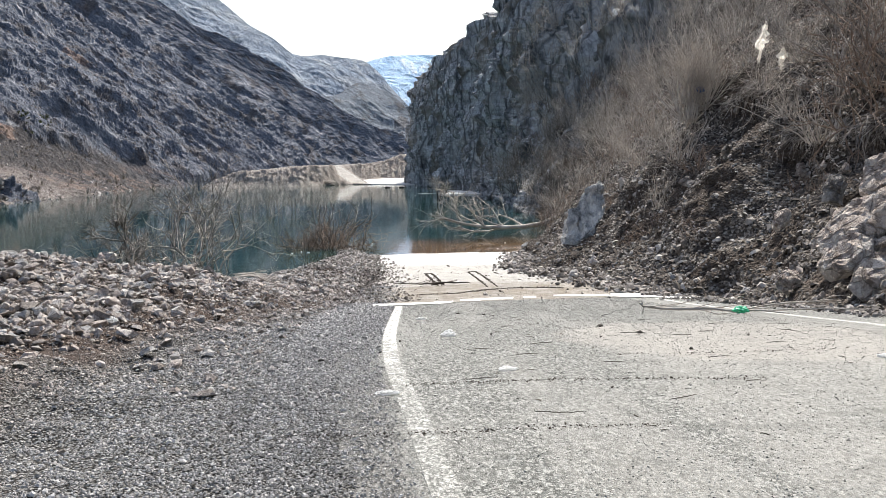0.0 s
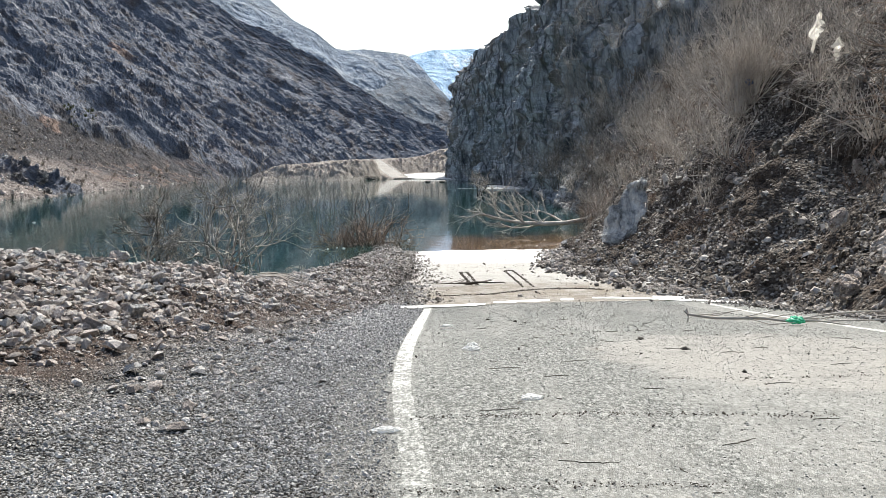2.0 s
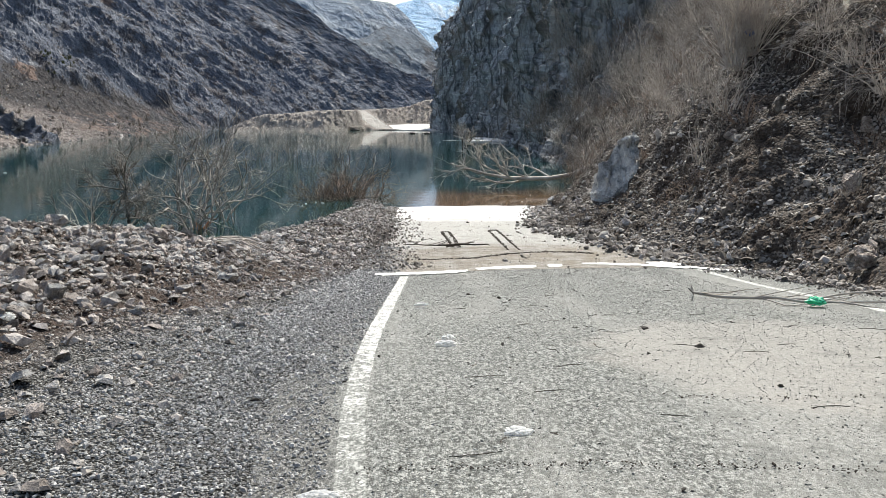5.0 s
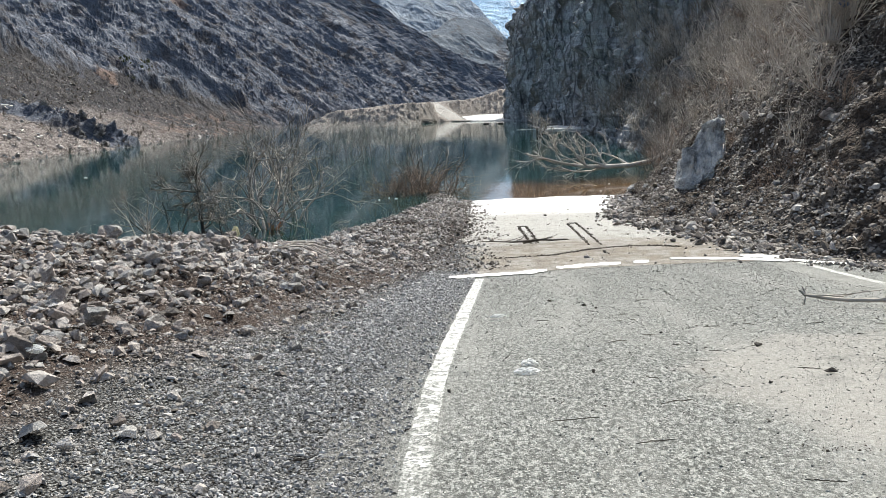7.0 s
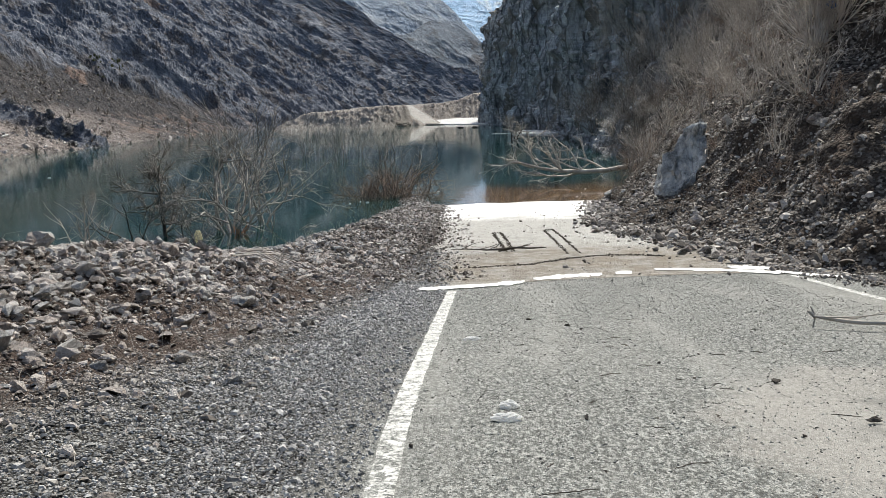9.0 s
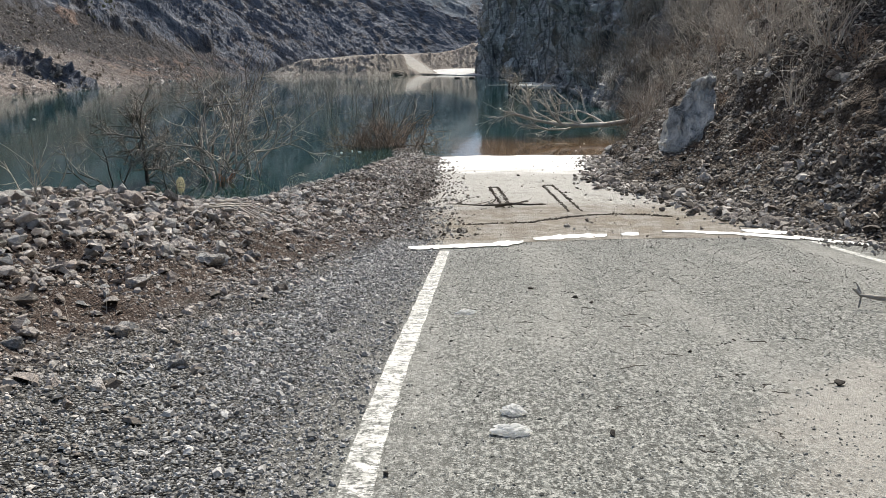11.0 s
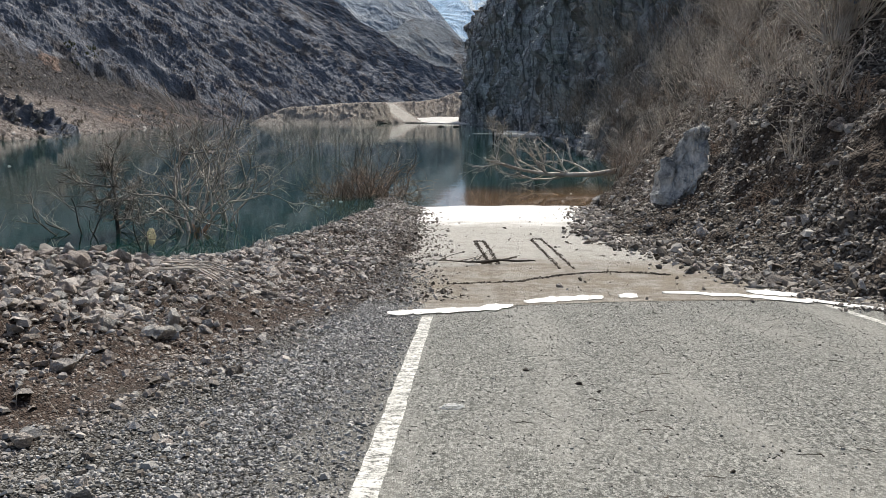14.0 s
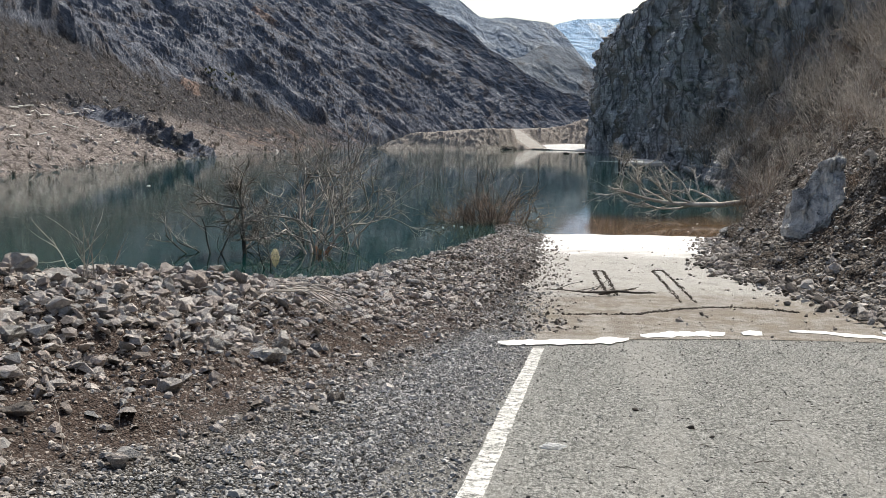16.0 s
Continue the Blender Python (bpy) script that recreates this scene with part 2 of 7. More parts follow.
def silt_material():
    m = Nodes("dried_silt")
    x, y = m.axis(0), m.axis(1)
    n1 = m.noise(0.7, 5, 0.6, m.scaled(m.pos, (0.8, 1.0, 1)))
    n2 = m.noise(9.0, 5, 0.65)
    n3 = m.noise(2.2, 5, 0.65)
    yy = m.math("ADD", y, m.math("MULTIPLY", n1, 9.0))
    brown = m.ramp(n2, (0.3, (0.17, 0.142, 0.112)), (0.7, (0.27, 0.235, 0.192)))
    pale = m.ramp(n2, (0.3, (0.36, 0.346, 0.32)), (0.7, (0.50, 0.485, 0.455)))
    white = m.ramp(n2, (0.3, (0.82, 0.81, 0.79)), (0.7, (0.93, 0.92, 0.90)))
    col = m.mix(m.mask(n3, 0.42, 0.6), brown, m.mix(0.5, brown, pale))
    col = m.mix(m.mask(yy, 31.0, 35.5), col, pale)
    col = m.mix(m.math("MULTIPLY", m.mask(n3, 0.55, 0.68), 0.4), col, (0.25, 0.22, 0.18))
    col = m.mix(m.mask(yy, 41.5, 46.0), col, white)
    speck = m.noise(26.0, 6, 0.8)
    col = m.mix(m.math("MULTIPLY", m.mask(speck, 0.47, 0.38), m.mask(yy, 46.0, 40.0)), col, m.mix(0.55, col, (0.10, 0.085, 0.068)))
    stain = m.noise(0.9, 7, 0.72, m.scaled(m.pos, (1.0, 0.55, 1)))
    col = m.mix(m.math("MULTIPLY", m.mask(stain, 0.5, 0.62), m.math("MULTIPLY", m.mask(yy, 36.0, 30.0), 0.75)), col, (0.20, 0.165, 0.118))
    col = m.mix(m.math("MULTIPLY", m.mask(stain, 0.44, 0.36), m.math("MULTIPLY", m.mask(yy, 44.0, 38.0), 0.6)), col, (0.235, 0.225, 0.205))
    # tracks of wheels
    for c, k in ((0.42, 0.03), (1.95, 0.02)):
        d = m.math("ABSOLUTE", m.math("SUBTRACT", x, m.math("ADD", c, m.math("MULTIPLY", n1, 0.1))))
        tread = m.math("MULTIPLY", m.mask(d, 0.16, 0.08), m.math("MULTIPLY", m.mask(y, 31.0, 27.0), m.mask(m.noise(7.0, 3), 0.42, 0.58)))
        col = m.mix(m.math("MULTIPLY", tread, 0.45), col, (0.15, 0.125, 0.10))
    return m.finish(col, 0.7, m.bump(m.math("ADD", n2, m.math("ADD", speck, m.noise(60, 3))), 0.035, 0.8), 0.25)


def paint_material():
    m = Nodes("worn_white_road_paint")
    n = m.noise(34.0, 6, 0.8, m.scaled(m.pos, (1.0, 1.6, 1.0)))
    n = m.math("ADD", m.math("MULTIPLY", n, 0.55), m.math("MULTIPLY", m.noise(11.0, 4, 0.7), 0.45))
    worn = m.math("ADD", n, m.math("ADD", m.math("MULTIPLY", m.mask(m.axis(1), 13.0, 4.0), -0.11), -0.035))
    col = m.mix(m.mask(worn, 0.47, 0.445), m.ramp(m.noise(6), (0.3, (0.50, 0.49, 0.465)), (0.7, (0.72, 0.71, 0.68))), asphalt_stone(m))
    return m.finish(col, 0.7, m.bump(n, 0.006, 0.6))


def rock_face_material(name, dark, mid, light, rust, scale, soil=None, broken=1.0):
    """Broken rock: strata, cracks, pale faces, rusty stains."""
    m = Nodes(name)
    # beds dip down towards the right
    x, y, z = m.axis(0), m.axis(1), m.axis(2)
    along = m.math("SUBTRACT", m.math("MULTIPLY", x, 0.83), m.math("MULTIPLY", z, 0.56))
    across = m.math("ADD", m.math("MULTIPLY", x, 0.56), m.math("MULTIPLY", z, 0.83))
    comb = m.add("ShaderNodeCombineXYZ", X=m.math("MULTIPLY", along, 0.62), Y=m.math("MULTIPLY", y, 0.5), Z=m.math("MULTIPLY", across, 1.35))
    t = comb.outputs[0]
    a = m.noise(0.42 * scale, 8, 0.62, t, 0.6)
    b = m.noise(1.6 * scale, 6, 0.7)
    c = m.noise(0.06 * scale, 4, 0.6)
    col = m.ramp(a, (0.38, dark), (0.49, mid), (0.545, mid), (0.60, light))
    col = m.mix(m.math("MULTIPLY", m.mask(b, 0.52, 0.64), 0.6), col, m.mix(0.5, mid, light))
    # broken blocks, large and small, on warped beds
    warp = m.tree.nodes.new("ShaderNodeVectorMath")
    m.put(warp.inputs[0], t)
    m.put(warp.inputs[1], m.scaled(m.add("ShaderNodeTexNoise", Vector=m.pos, Scale=0.5 * scale, Detail=4.0).outputs["Color"], (2.2 / scale, 2.2 / scale, 2.2 / scale)))
    big, small = m.axis(0, m.cells(0.42 * scale, warp.outputs[0], out="Color")), m.axis(1, m.cells(1.5 * scale, warp.outputs[0], out="Color"))
    facet = m.mix(1.0, m.ramp(big, (0.0, 0.5), (0.5, 0.74), (1.0, 1.0)), m.ramp(small, (0.0, 0.45), (0.6, 0.8), (1.0, 1.0)), "MULTIPLY")
    col = m.mix(broken, col, facet, "MULTIPLY")
    col = m.mix(m.math("MULTIPLY", m.mask(c, 0.62, 0.74), 0.3), col, rust)
    if soil:
        veg = m.noise(0.22 * scale, 7, 0.7)
        col = m.mix(m.mask(veg, 0.5, 0.6), col, soil)
    d = m.noise(4.5 * scale, 6, 0.75, t)
    col = m.mix(m.mask(d, 0.46, 0.34), col, m.mix(0.65, col, dark))
    h = m.math("ADD", m.math("MULTIPLY", a, 1.6), m.math("ADD", m.math("MULTIPLY", b, 0.4), m.math("ADD", m.math("MULTIPLY", big, 0.9 * broken), m.math("MULTIPLY", small, 0.35 * broken))))
    return m.finish(col, 0.93, m.bump(h, 0.9 / scale, 1.0), 0.2)


def wall_material(name, scale, low):
    """Weathered grey rock in beds that run down the wall, scrub in the hollows; low: the scree apron and the washed shore at the foot."""
    m = Nodes(name)
    x, y, z = m.axis(0), m.axis(1), m.axis(2)
    along = m.math("SUBTRACT", m.math("MULTIPLY", z, 0.61), m.math("MULTIPLY", x, 0.79))
    out = m.math("ADD", m.math("MULTIPLY", z, 0.79), m.math("MULTIPLY", x, 0.61))
    t = m.add("ShaderNodeCombineXYZ", X=m.math("ADD", y, m.math("MULTIPLY", along, 0.3)), Y=m.math("MULTIPLY", along, 0.4), Z=out).outputs[0]
    a = m.noise(0.30 * scale, 9, 0.66, t, 0.3)
    b = m.noise(1.5 * scale, 7, 0.7, t)
    c = m.noise(0.05 * scale, 4, 0.6)
    e = m.noise(3.2 * scale, 5, 0.75)
    # blue distance haze is mixed into these rock colours, paler for the far spur
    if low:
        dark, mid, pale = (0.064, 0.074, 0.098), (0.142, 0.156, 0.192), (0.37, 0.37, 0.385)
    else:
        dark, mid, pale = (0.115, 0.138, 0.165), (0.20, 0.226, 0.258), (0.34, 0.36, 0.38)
    col = m.ramp(a, (0.36, dark), (0.47, mid), (0.56, mid), (0.66, pale))
    col = m.mix(m.math("MULTIPLY", m.mask(b, 0.54, 0.66), 0.6), col, pale)
    col = m.mix(m.math("MULTIPLY", m.mask(b, 0.46, 0.36), 0.7), col, dark)
    # dry brown grass and scrub between the rocks
    veg = m.noise(0.16 * scale, 7, 0.72)
    brown = m.mix(m.mask(e, 0.40, 0.60), (0.05, 0.045, 0.047), (0.145, 0.122, 0.115))
    col = m.mix(m.math("MULTIPLY", m.mask(veg, 0.50, 0.60), 0.7), col, brown)
    col = m.mix(m.math("MULTIPLY", m.mask(m.noise(0.9 * scale, 4, 0.8), 0.60, 0.66), 0.8), col, (0.055, 0.056, 0.05))
    rust = m.mix(m.mask(b, 0.4, 0.6), (0.17, 0.105, 0.08), (0.33, 0.235, 0.185))
    col = m.mix(m.math("MULTIPLY", m.mask(c, 0.64, 0.74), 0.25), col, rust)
    if low:
        line = m.math("ADD", m.math("ADD", z, m.math("MULTIPLY", y, 0.176)), m.math("MULTIPLY", m.math("SUBTRACT", m.noise(0.07, 6, 0.7), 0.5), 22.0))
        apron = m.math("MULTIPLY", m.mask(line, 51.5, 47.5), m.mask(y, 262.0, 228.0))
        soil = m.mix(m.mask(m.noise(0.5, 7, 0.75), 0.42, 0.6), (0.028, 0.025, 0.026), (0.07, 0.06, 0.058))
        soil = m.mix(m.math("MULTIPLY", m.mask(e, 0.56, 0.66), 0.6), soil, (0.155, 0.138, 0.132))
        soil = m.mix(m.math("MULTIPLY", m.mask(e, 0.44, 0.36), 0.6), soil, (0.05, 0.042, 0.04))
        ribs = m.math("MULTIPLY", m.mask(m.math("ABSOLUTE", m.math("SUBTRACT", y, 147.0)), 6.0, 3.0), m.mask(z, 9.0, 6.5))
        col = m.mix(m.math("MULTIPLY", m.math("MULTIPLY", apron, 0.92), m.math("SUBTRACT", 1.0, ribs)), col, soil)
        # bare pale ground that the lake has washed
        up = m.math("ADD", z, m.math("MULTIPLY", m.math("SUBTRACT", m.noise(0.10, 6, 0.7), 0.5), 8.0))
        here = m.math("MULTIPLY", m.mask(up, 6.9, 5.9), m.mask(m.math("ADD", y, m.math("MULTIPLY", c, 30.0)), 215.0, 175.0))
        wash = m.mix(m.mask(m.noise(0.8, 7, 0.75), 0.38, 0.6), (0.12, 0.097, 0.086), (0.33, 0.285, 0.26))
        wash = m.mix(m.math("MULTIPLY", m.mask(e, 0.55, 0.63), 0.8), wash, (0.62, 0.56, 0.52))
        wash = m.mix(m.math("MULTIPLY", m.mask(e, 0.45, 0.38), 0.7), wash, (0.11, 0.09, 0.08))
        col = m.mix(m.math("MULTIPLY", m.math("MULTIPLY", here, 0.95), m.math("SUBTRACT", 1.0, ribs)), col, wash)
        # rusty ground by the water towards the dam, and two rusty scars
        foot = m.math("MULTIPLY", m.mask(z, 6.0, 3.0), m.math("MULTIPLY", m.mask(y, 170.0, 190.0), m.mask(y, 262.0, 235.0)))
        col = m.mix(m.math("MULTIPLY", m.math("MULTIPLY", foot, 0.6), m.mask(m.noise(0.25, 5, 0.7), 0.48, 0.62)), col, rust)
        for at, size in SCARS:
            dist = m.tree.nodes.new("ShaderNodeVectorMath")
            dist.operation = "DISTANCE"
            m.put(dist.inputs[0], m.pos)
            dist.inputs[1].default_value = at
            scar = m.mask(m.math("ADD", dist.outputs["Value"], m.math("MULTIPLY", m.math("SUBTRACT", m.noise(0.25, 5, 0.7), 0.5), 3.0 * size)), size, 0.6 * size)
            col = m.mix(m.math("MULTIPLY", scar, 0.75), col, rust)
    h = m.math("ADD", m.math("MULTIPLY", a, 1.2), m.math("ADD", m.math("MULTIPLY", b, 0.8), m.math("MULTIPLY", e, 0.35)))
    return m.finish(col, 0.93, m.bump(h, 0.8 / scale, 1.0), 0.2)


SCARS = (((-94.0, 284.0, 37.0), 5.0), ((-84.0, 205.0, 12.0), 3.5))


def slope_material():
    """The hillside: earth and scree below, rock towards the far cliff."""
    m = Nodes("scree_and_rock_slope")
    y = m.axis(1)
    n = m.noise(0.5, 6, 0.65)
    fine = m.noise(6.0, 6, 0.7)
    chips = m.axis(0, m.cells(15.0, m.scaled(m.pos, (1, 1, 1.5)), out="Color"))
    scree = m.ramp(chips, (0.0, (0.02, 0.017, 0.015)), (0.5, (0.085, 0.072, 0.062)), (0.85, (0.23, 0.205, 0.18)), (1.0, (0.45, 0.42, 0.38)))
    earth = m.ramp(fine, (0.36, (0.018, 0.014, 0.011)), (0.66, (0.11, 0.086, 0.07)))
    near = m.mix(m.mask(n, 0.42, 0.58), earth, scree)
    tilt = m.add("ShaderNodeMapping", Vector=m.pos)
    tilt.inputs["Scale"].default_value = (1.0, 1.0, 0.4)
    tilt.inputs["Rotation"].default_value = (0.0, 0.25, 0.0)
    t = tilt.outputs[0]
    a = m.noise(0.5, 10, 0.74, t, 0.5)
    rock = m.ramp(a, (0.36, (0.13, 0.137, 0.147)), (0.5, (0.60, 0.60, 0.605)), (0.62, (0.86, 0.85, 0.83)))
    crack = m.mask(m.cells(0.38, m.scaled(t, (1.0, 1.0, 0.8)), "DISTANCE_TO_EDGE"), 0.0, 0.09)
    crack2 = m.mask(m.cells(1.15, t, "DISTANCE_TO_EDGE"), 0.0, 0.10)
    rock = m.mix(m.math("MULTIPLY", m.math("SUBTRACT", 1.0, crack), 0.6), rock, (0.05, 0.05, 0.054))
    rock = m.mix(m.math("MULTIPLY", m.math("SUBTRACT", 1.0, crack2), 0.35), rock, (0.05, 0.05, 0.052))
    rock = m.mix(1.0, rock, m.ramp(m.axis(0, m.cells(0.38, m.scaled(t, (1.0, 1.0, 0.8)), out="Color")), (0.0, 0.7), (1.0, 1.0)), "MULTIPLY")
    stain = m.noise(0.12, 5, 0.65)
    rock = m.mix(m.math("MULTIPLY", m.mask(stain, 0.5, 0.64), 0.7), rock, (0.25, 0.212, 0.165))
    high = m.math("MULTIPLY", m.math("MAXIMUM", m.math("SUBTRACT", m.axis(2), 9.0), 0.0), 2.2)
    blend = m.mask(m.math("ADD", m.math("ADD", y, high), m.math("MULTIPLY", n, 30.0)), 92.0, 120.0)
    col = m.mix(blend, near, rock)
    h = m.math("ADD", m.math("MULTIPLY", fine, 0.5), m.math("MULTIPLY", m.cells(14.0), -0.5))
    block = m.math("ADD", m.cells(0.55, t), m.math("MULTIPLY", m.cells(1.7, t), 0.5))
    h = m.math("ADD", h, m.math("MULTIPLY", m.math("ADD", m.math("ADD", m.math("MULTIPLY", a, 5.0), m.math("MULTIPLY", crack, 3.0)), m.math("MULTIPLY", block, -2.5)), blend))
    return m.finish(col, 0.95, m.bump(h, 0.12, 1.0), 0.15)


def water_material():
    m = Nodes("lake_water")
    ripple = m.math("ADD", m.noise(2.2, 3, 0.5, m.scaled(m.pos, (1.0, 0.45, 1))), m.math("MULTIPLY", m.noise(0.35, 2, 0.5), 2.0))
    nrm = m.bump(ripple, 0.012, 0.22)
    body = m.ramp(m.noise(0.03, 3), (0.35, (0.006, 0.032, 0.030)), (0.65, (0.010, 0.045, 0.042)))
    # muddy brown shallows over the drowned road
    x, y = m.axis(0), m.axis(1)
    wob = m.math("MULTIPLY", m.noise(0.25, 4), 6.0)
    near = m.math("MULTIPLY", m.mask(m.math("ADD", y, wob), 68.0, 58.0), m.mask(m.math("ADD", x, m.math("MULTIPLY", wob, 0.2)), -1.6, -0.2))
    col = m.mix(near, body, m.ramp(m.noise(0.8, 5), (0.3, (0.085, 0.05, 0.024)), (0.7, (0.17, 0.105, 0.055))))
    m.finish(col, m.ramp(m.noise(0.05, 4, 0.6, m.scaled(m.pos, (1.0, 0.3, 1.0))), (0.35, 0.03), (0.65, 0.075)), nrm, 0.5)
    m.bsdf.inputs["IOR"].default_value = 1.33
    return m.mat


MAT_GROUND, MAT_ROAD, MAT_SILT, MAT_PAINT = ground_material(), road_material(), silt_material(), paint_material()
MAT_SLOPE, MAT_WATER = slope_material(), water_material()
MAT_WALL = wall_material("hazy_wall_rock", 1.0, True)
MAT_SPUR = wall_material("hazy_spur_rock", 0.5, False)
# pale blue air haze of the distance is painted into both base colours
MAT_FARM = rock_face_material("hazy_far_rock", (0.24, 0.295, 0.37), (0.34, 0.395, 0.47), (0.48, 0.515, 0.555), (0.42, 0.41, 0.40), 0.08, (0.28, 0.31, 0.345), 0.4)
MAT_SNOW = rock_face_material("hazy_snowy_mountain", (0.26, 0.44, 0.66), (0.50, 0.70, 0.92), (0.85, 0.93, 1.0), (0.45, 0.57, 0.7), 0.02, None, 0.3)

# ---- shape of the land ----
ROAD_Z = [(-60, 5.2), (-30, 4.2), (0, 3.25), (4, 3.12), (7, 2.98), (11, 2.67), (15, 2.24), (19, 1.79), (22, 1.47), (24.5, 1.27),
          (31, 1.02), (40, 0.6), (50, 0.0), (60, -0.8), (90, -4.0)]
CREST_X = [(-60, -9), (8, -8.2), (15, -6.8), (17, -6.0), (20, -5.3), (24, -4.9), (27, -4.7), (32, -3.9), (38, -3.3), (45, -3.0), (50, -3.2), (58, -4.6), (64, -5.0)]
CREST_H = [(-60, 0.5), (8, 0.5), (15, 1.04), (17, 1.02), (20, 0.79), (24, 0.52), (27, 0.3), (32, 0.25), (38, 0.25), (45, 0.20), (50, 0.18), (56, 0.45), (58.5, 0.5), (63, -1.5)]
TOE = [(-60, 6.4), (5, 6.4), (13, 6.3), (20, 6.2), (26, 5.2), (31, 4.0), (35.5, 3.2), (39, 4.1), (47, 4.5), (56, 5.9), (70, 8.0), (93, 10.5),
       (123, 12.9), (166, 11.7), (201, 6.8), (251, 0.0)]


def road_z(y):
    return curve_at(ROAD_Z, y)


def ground_z(x, y):
    """Height of road, shoulder, rubble bank and lake bed."""
    base = road_z(y)
    cx, ch = curve_at(CREST_X, y), curve_at(CREST_H, y)
    foot = -1.9 - 0.25 * np.sin(y * 0.5)
    up = smooth(0, 1, (foot - x) / (foot - cx)) * ch
    z = base + up
    fall = np.maximum(0, cx - x)
    z = z - fall * 0.62 * smooth(0.0, 1.2, fall)
    p = np.stack([x, y, 0 * x], -1).reshape(-1, 3)
    rough = (0.10 * fbm(p * 0.9, 3) + 0.05 * fbm(p * 3.1 + 9, 3)).reshape(x.shape)
    z = z + rough * smooth(-1.3, -3.2, x)
    return np.maximum(z, -5.0)


def build_ground():
    xs = np.concatenate([[-4000, -1500, -600, -250, -120, -70, -45, -30, -22, -16, -13], np.arange(-11, 7.6, 0.14), [8.5, 10, 14, 25, 60, 200, 800, 4000]])
    ys = np.concatenate([[-2000, -400, -100, -40, -15, -6, -2], np.arange(0, 32, 0.16), np.arange(32, 70, 0.4), [75, 85, 100, 140, 200, 300, 500, 1000, 4500]])
    X, Y = np.meshgrid(xs, ys, indexing="ij")
    Z = ground_z(X, Y)
    V = np.stack([X, Y, Z], -1).reshape(-1, 3)
    ob = new("ground", mesh_of("ground", V, grid_faces(len(xs), len(ys)), MAT_GROUND))
    return tagged(ob, "grey gravel shoulder and stony earth bank beside the lake", "ground", kind="structure")


def ribbon(name, ys, left, right, lift, material, nx=24, bury=0.0):
    """A sheet lying on the road between two edges given along y."""
    u = np.linspace(0, 1, nx)
    X = left[:, None] * (1 - u) + right[:, None] * u
    Y = np.repeat(ys[:, None], nx, 1)
    Z = road_z(Y) + lift - bury * smooth(0.12, 0.0, u)[None, :]
    V = np.stack([X, Y, Z], -1).reshape(-1, 3)
    F = grid_faces(len(ys), nx)[:, ::-1]
    return mesh_of(name, V, F, material)


LINE_L = [(-60, 12.0), (-12, 3.0), (-4, 1.0), (0, 0.25), (4.4, -0.17), (6, -0.29), (8.4, -0.49), (11, -0.58), (30, -0.6), (60, -0.6)]
LINE_R = [(-60, 18.0), (-12, 9.2), (0, 6.6), (6, 5.5), (11.3, 5.2), (14, 5.1), (18, 5.12), (22, 5.35), (30, 5.3), (60, 5.3)]


def build_road():
    ys = np.concatenate([np.arange(-60, 0, 1.5), np.arange(0, 26, 0.25)])
    n = np.stack([ys, 0 * ys, 0 * ys], -1)
    wob = 0.12 * fbm(n * 1.7, 3)
    road = new("road", ribbon("road", ys, curve_at(LINE_L, ys) - 1.15 + 0.8 * wob, curve_at(LINE_R, ys) + 0.9, 0.012, MAT_ROAD, 60, 0.05))
    tagged(road, "worn grey asphalt road covered with dust and grit", "road", kind="structure")
    ys = np.concatenate([np.arange(20.5, 70, 0.25)])
    n = np.stack([ys, 0 * ys + 5, 0 * ys], -1)
    lf = curve_at([(20.5, -1.0), (24, -1.15), (30, -1.3), (40, -1.6), (50, -2.0), (60, -2.3), (70, -2.3)], ys) + 0.3 * fbm(n * 1.3, 3)
    silt = new("drowned_ramp", ribbon("drowned_ramp", ys, lf, 0 * ys + 7.5, 0.02, MAT_SILT, 50, 0.06))
    # the near rim of the silt runs aslant across the road
    me = silt.data
    co = np.zeros(len(me.vertices) * 3, np.float32)
    me.vertices.foreach_get("co", co)
    co = co.reshape(-1, 3)
    first = 21.25 + (co[:, 0] + 1.1) * 0.62 - 0.055 * (co[:, 0] + 1.1) ** 2
    t = np.clip((co[:, 1] - 20.5) / 6.0, 0, 1)
    newy = np.where(co[:, 1] < 26.5, first + (26.5 - first) * t, co[:, 1])
    co[:, 1] = newy
    swell = fbm(np.stack([co[:, 0] * 0.45, newy * 0.16, 0 * newy + 3], -1).astype(float), 3)
    co[:, 2] = road_z(newy) + 0.02 + 0.055 * (swell + 0.3) * smooth(38, 45, newy)
    me.vertices.foreach_set("co", co.ravel())
    me.update()
    tagged(silt, "pale silt covered road end sloping into the lake", "ramp", kind="structure")
    # edge lines
    for nm, rows, a, b, w in (("edge_line", LINE_L, -20, 21.0, 0.145), ("edge_line", LINE_R, -20, 22.6, 0.13)):
        ys = np.arange(a, b, 0.25)
        c = curve_at(rows, ys)
        jit = 0.006 * vnoise(np.stack([ys * 5, 0 * ys, 0 * ys], -1))
        ob = new(nm, ribbon(nm, ys, c - w / 2 + jit, c + w / 2 + jit, 0.016, MAT_PAINT, 4))
        tagged(ob, "worn white painted line along the road edge", "road marking", kind="structure")


HILL = {}
HOLLOWS = (((9.1, 30.0, 6.0), (1.3, 1.1, 0.9), 1.0), ((8.9, 25.0, 4.7), (1.2, 1.3, 0.7), 0.8), ((9.3, 21.8, 4.9), (1.2, 1.2, 0.6), 0.6))


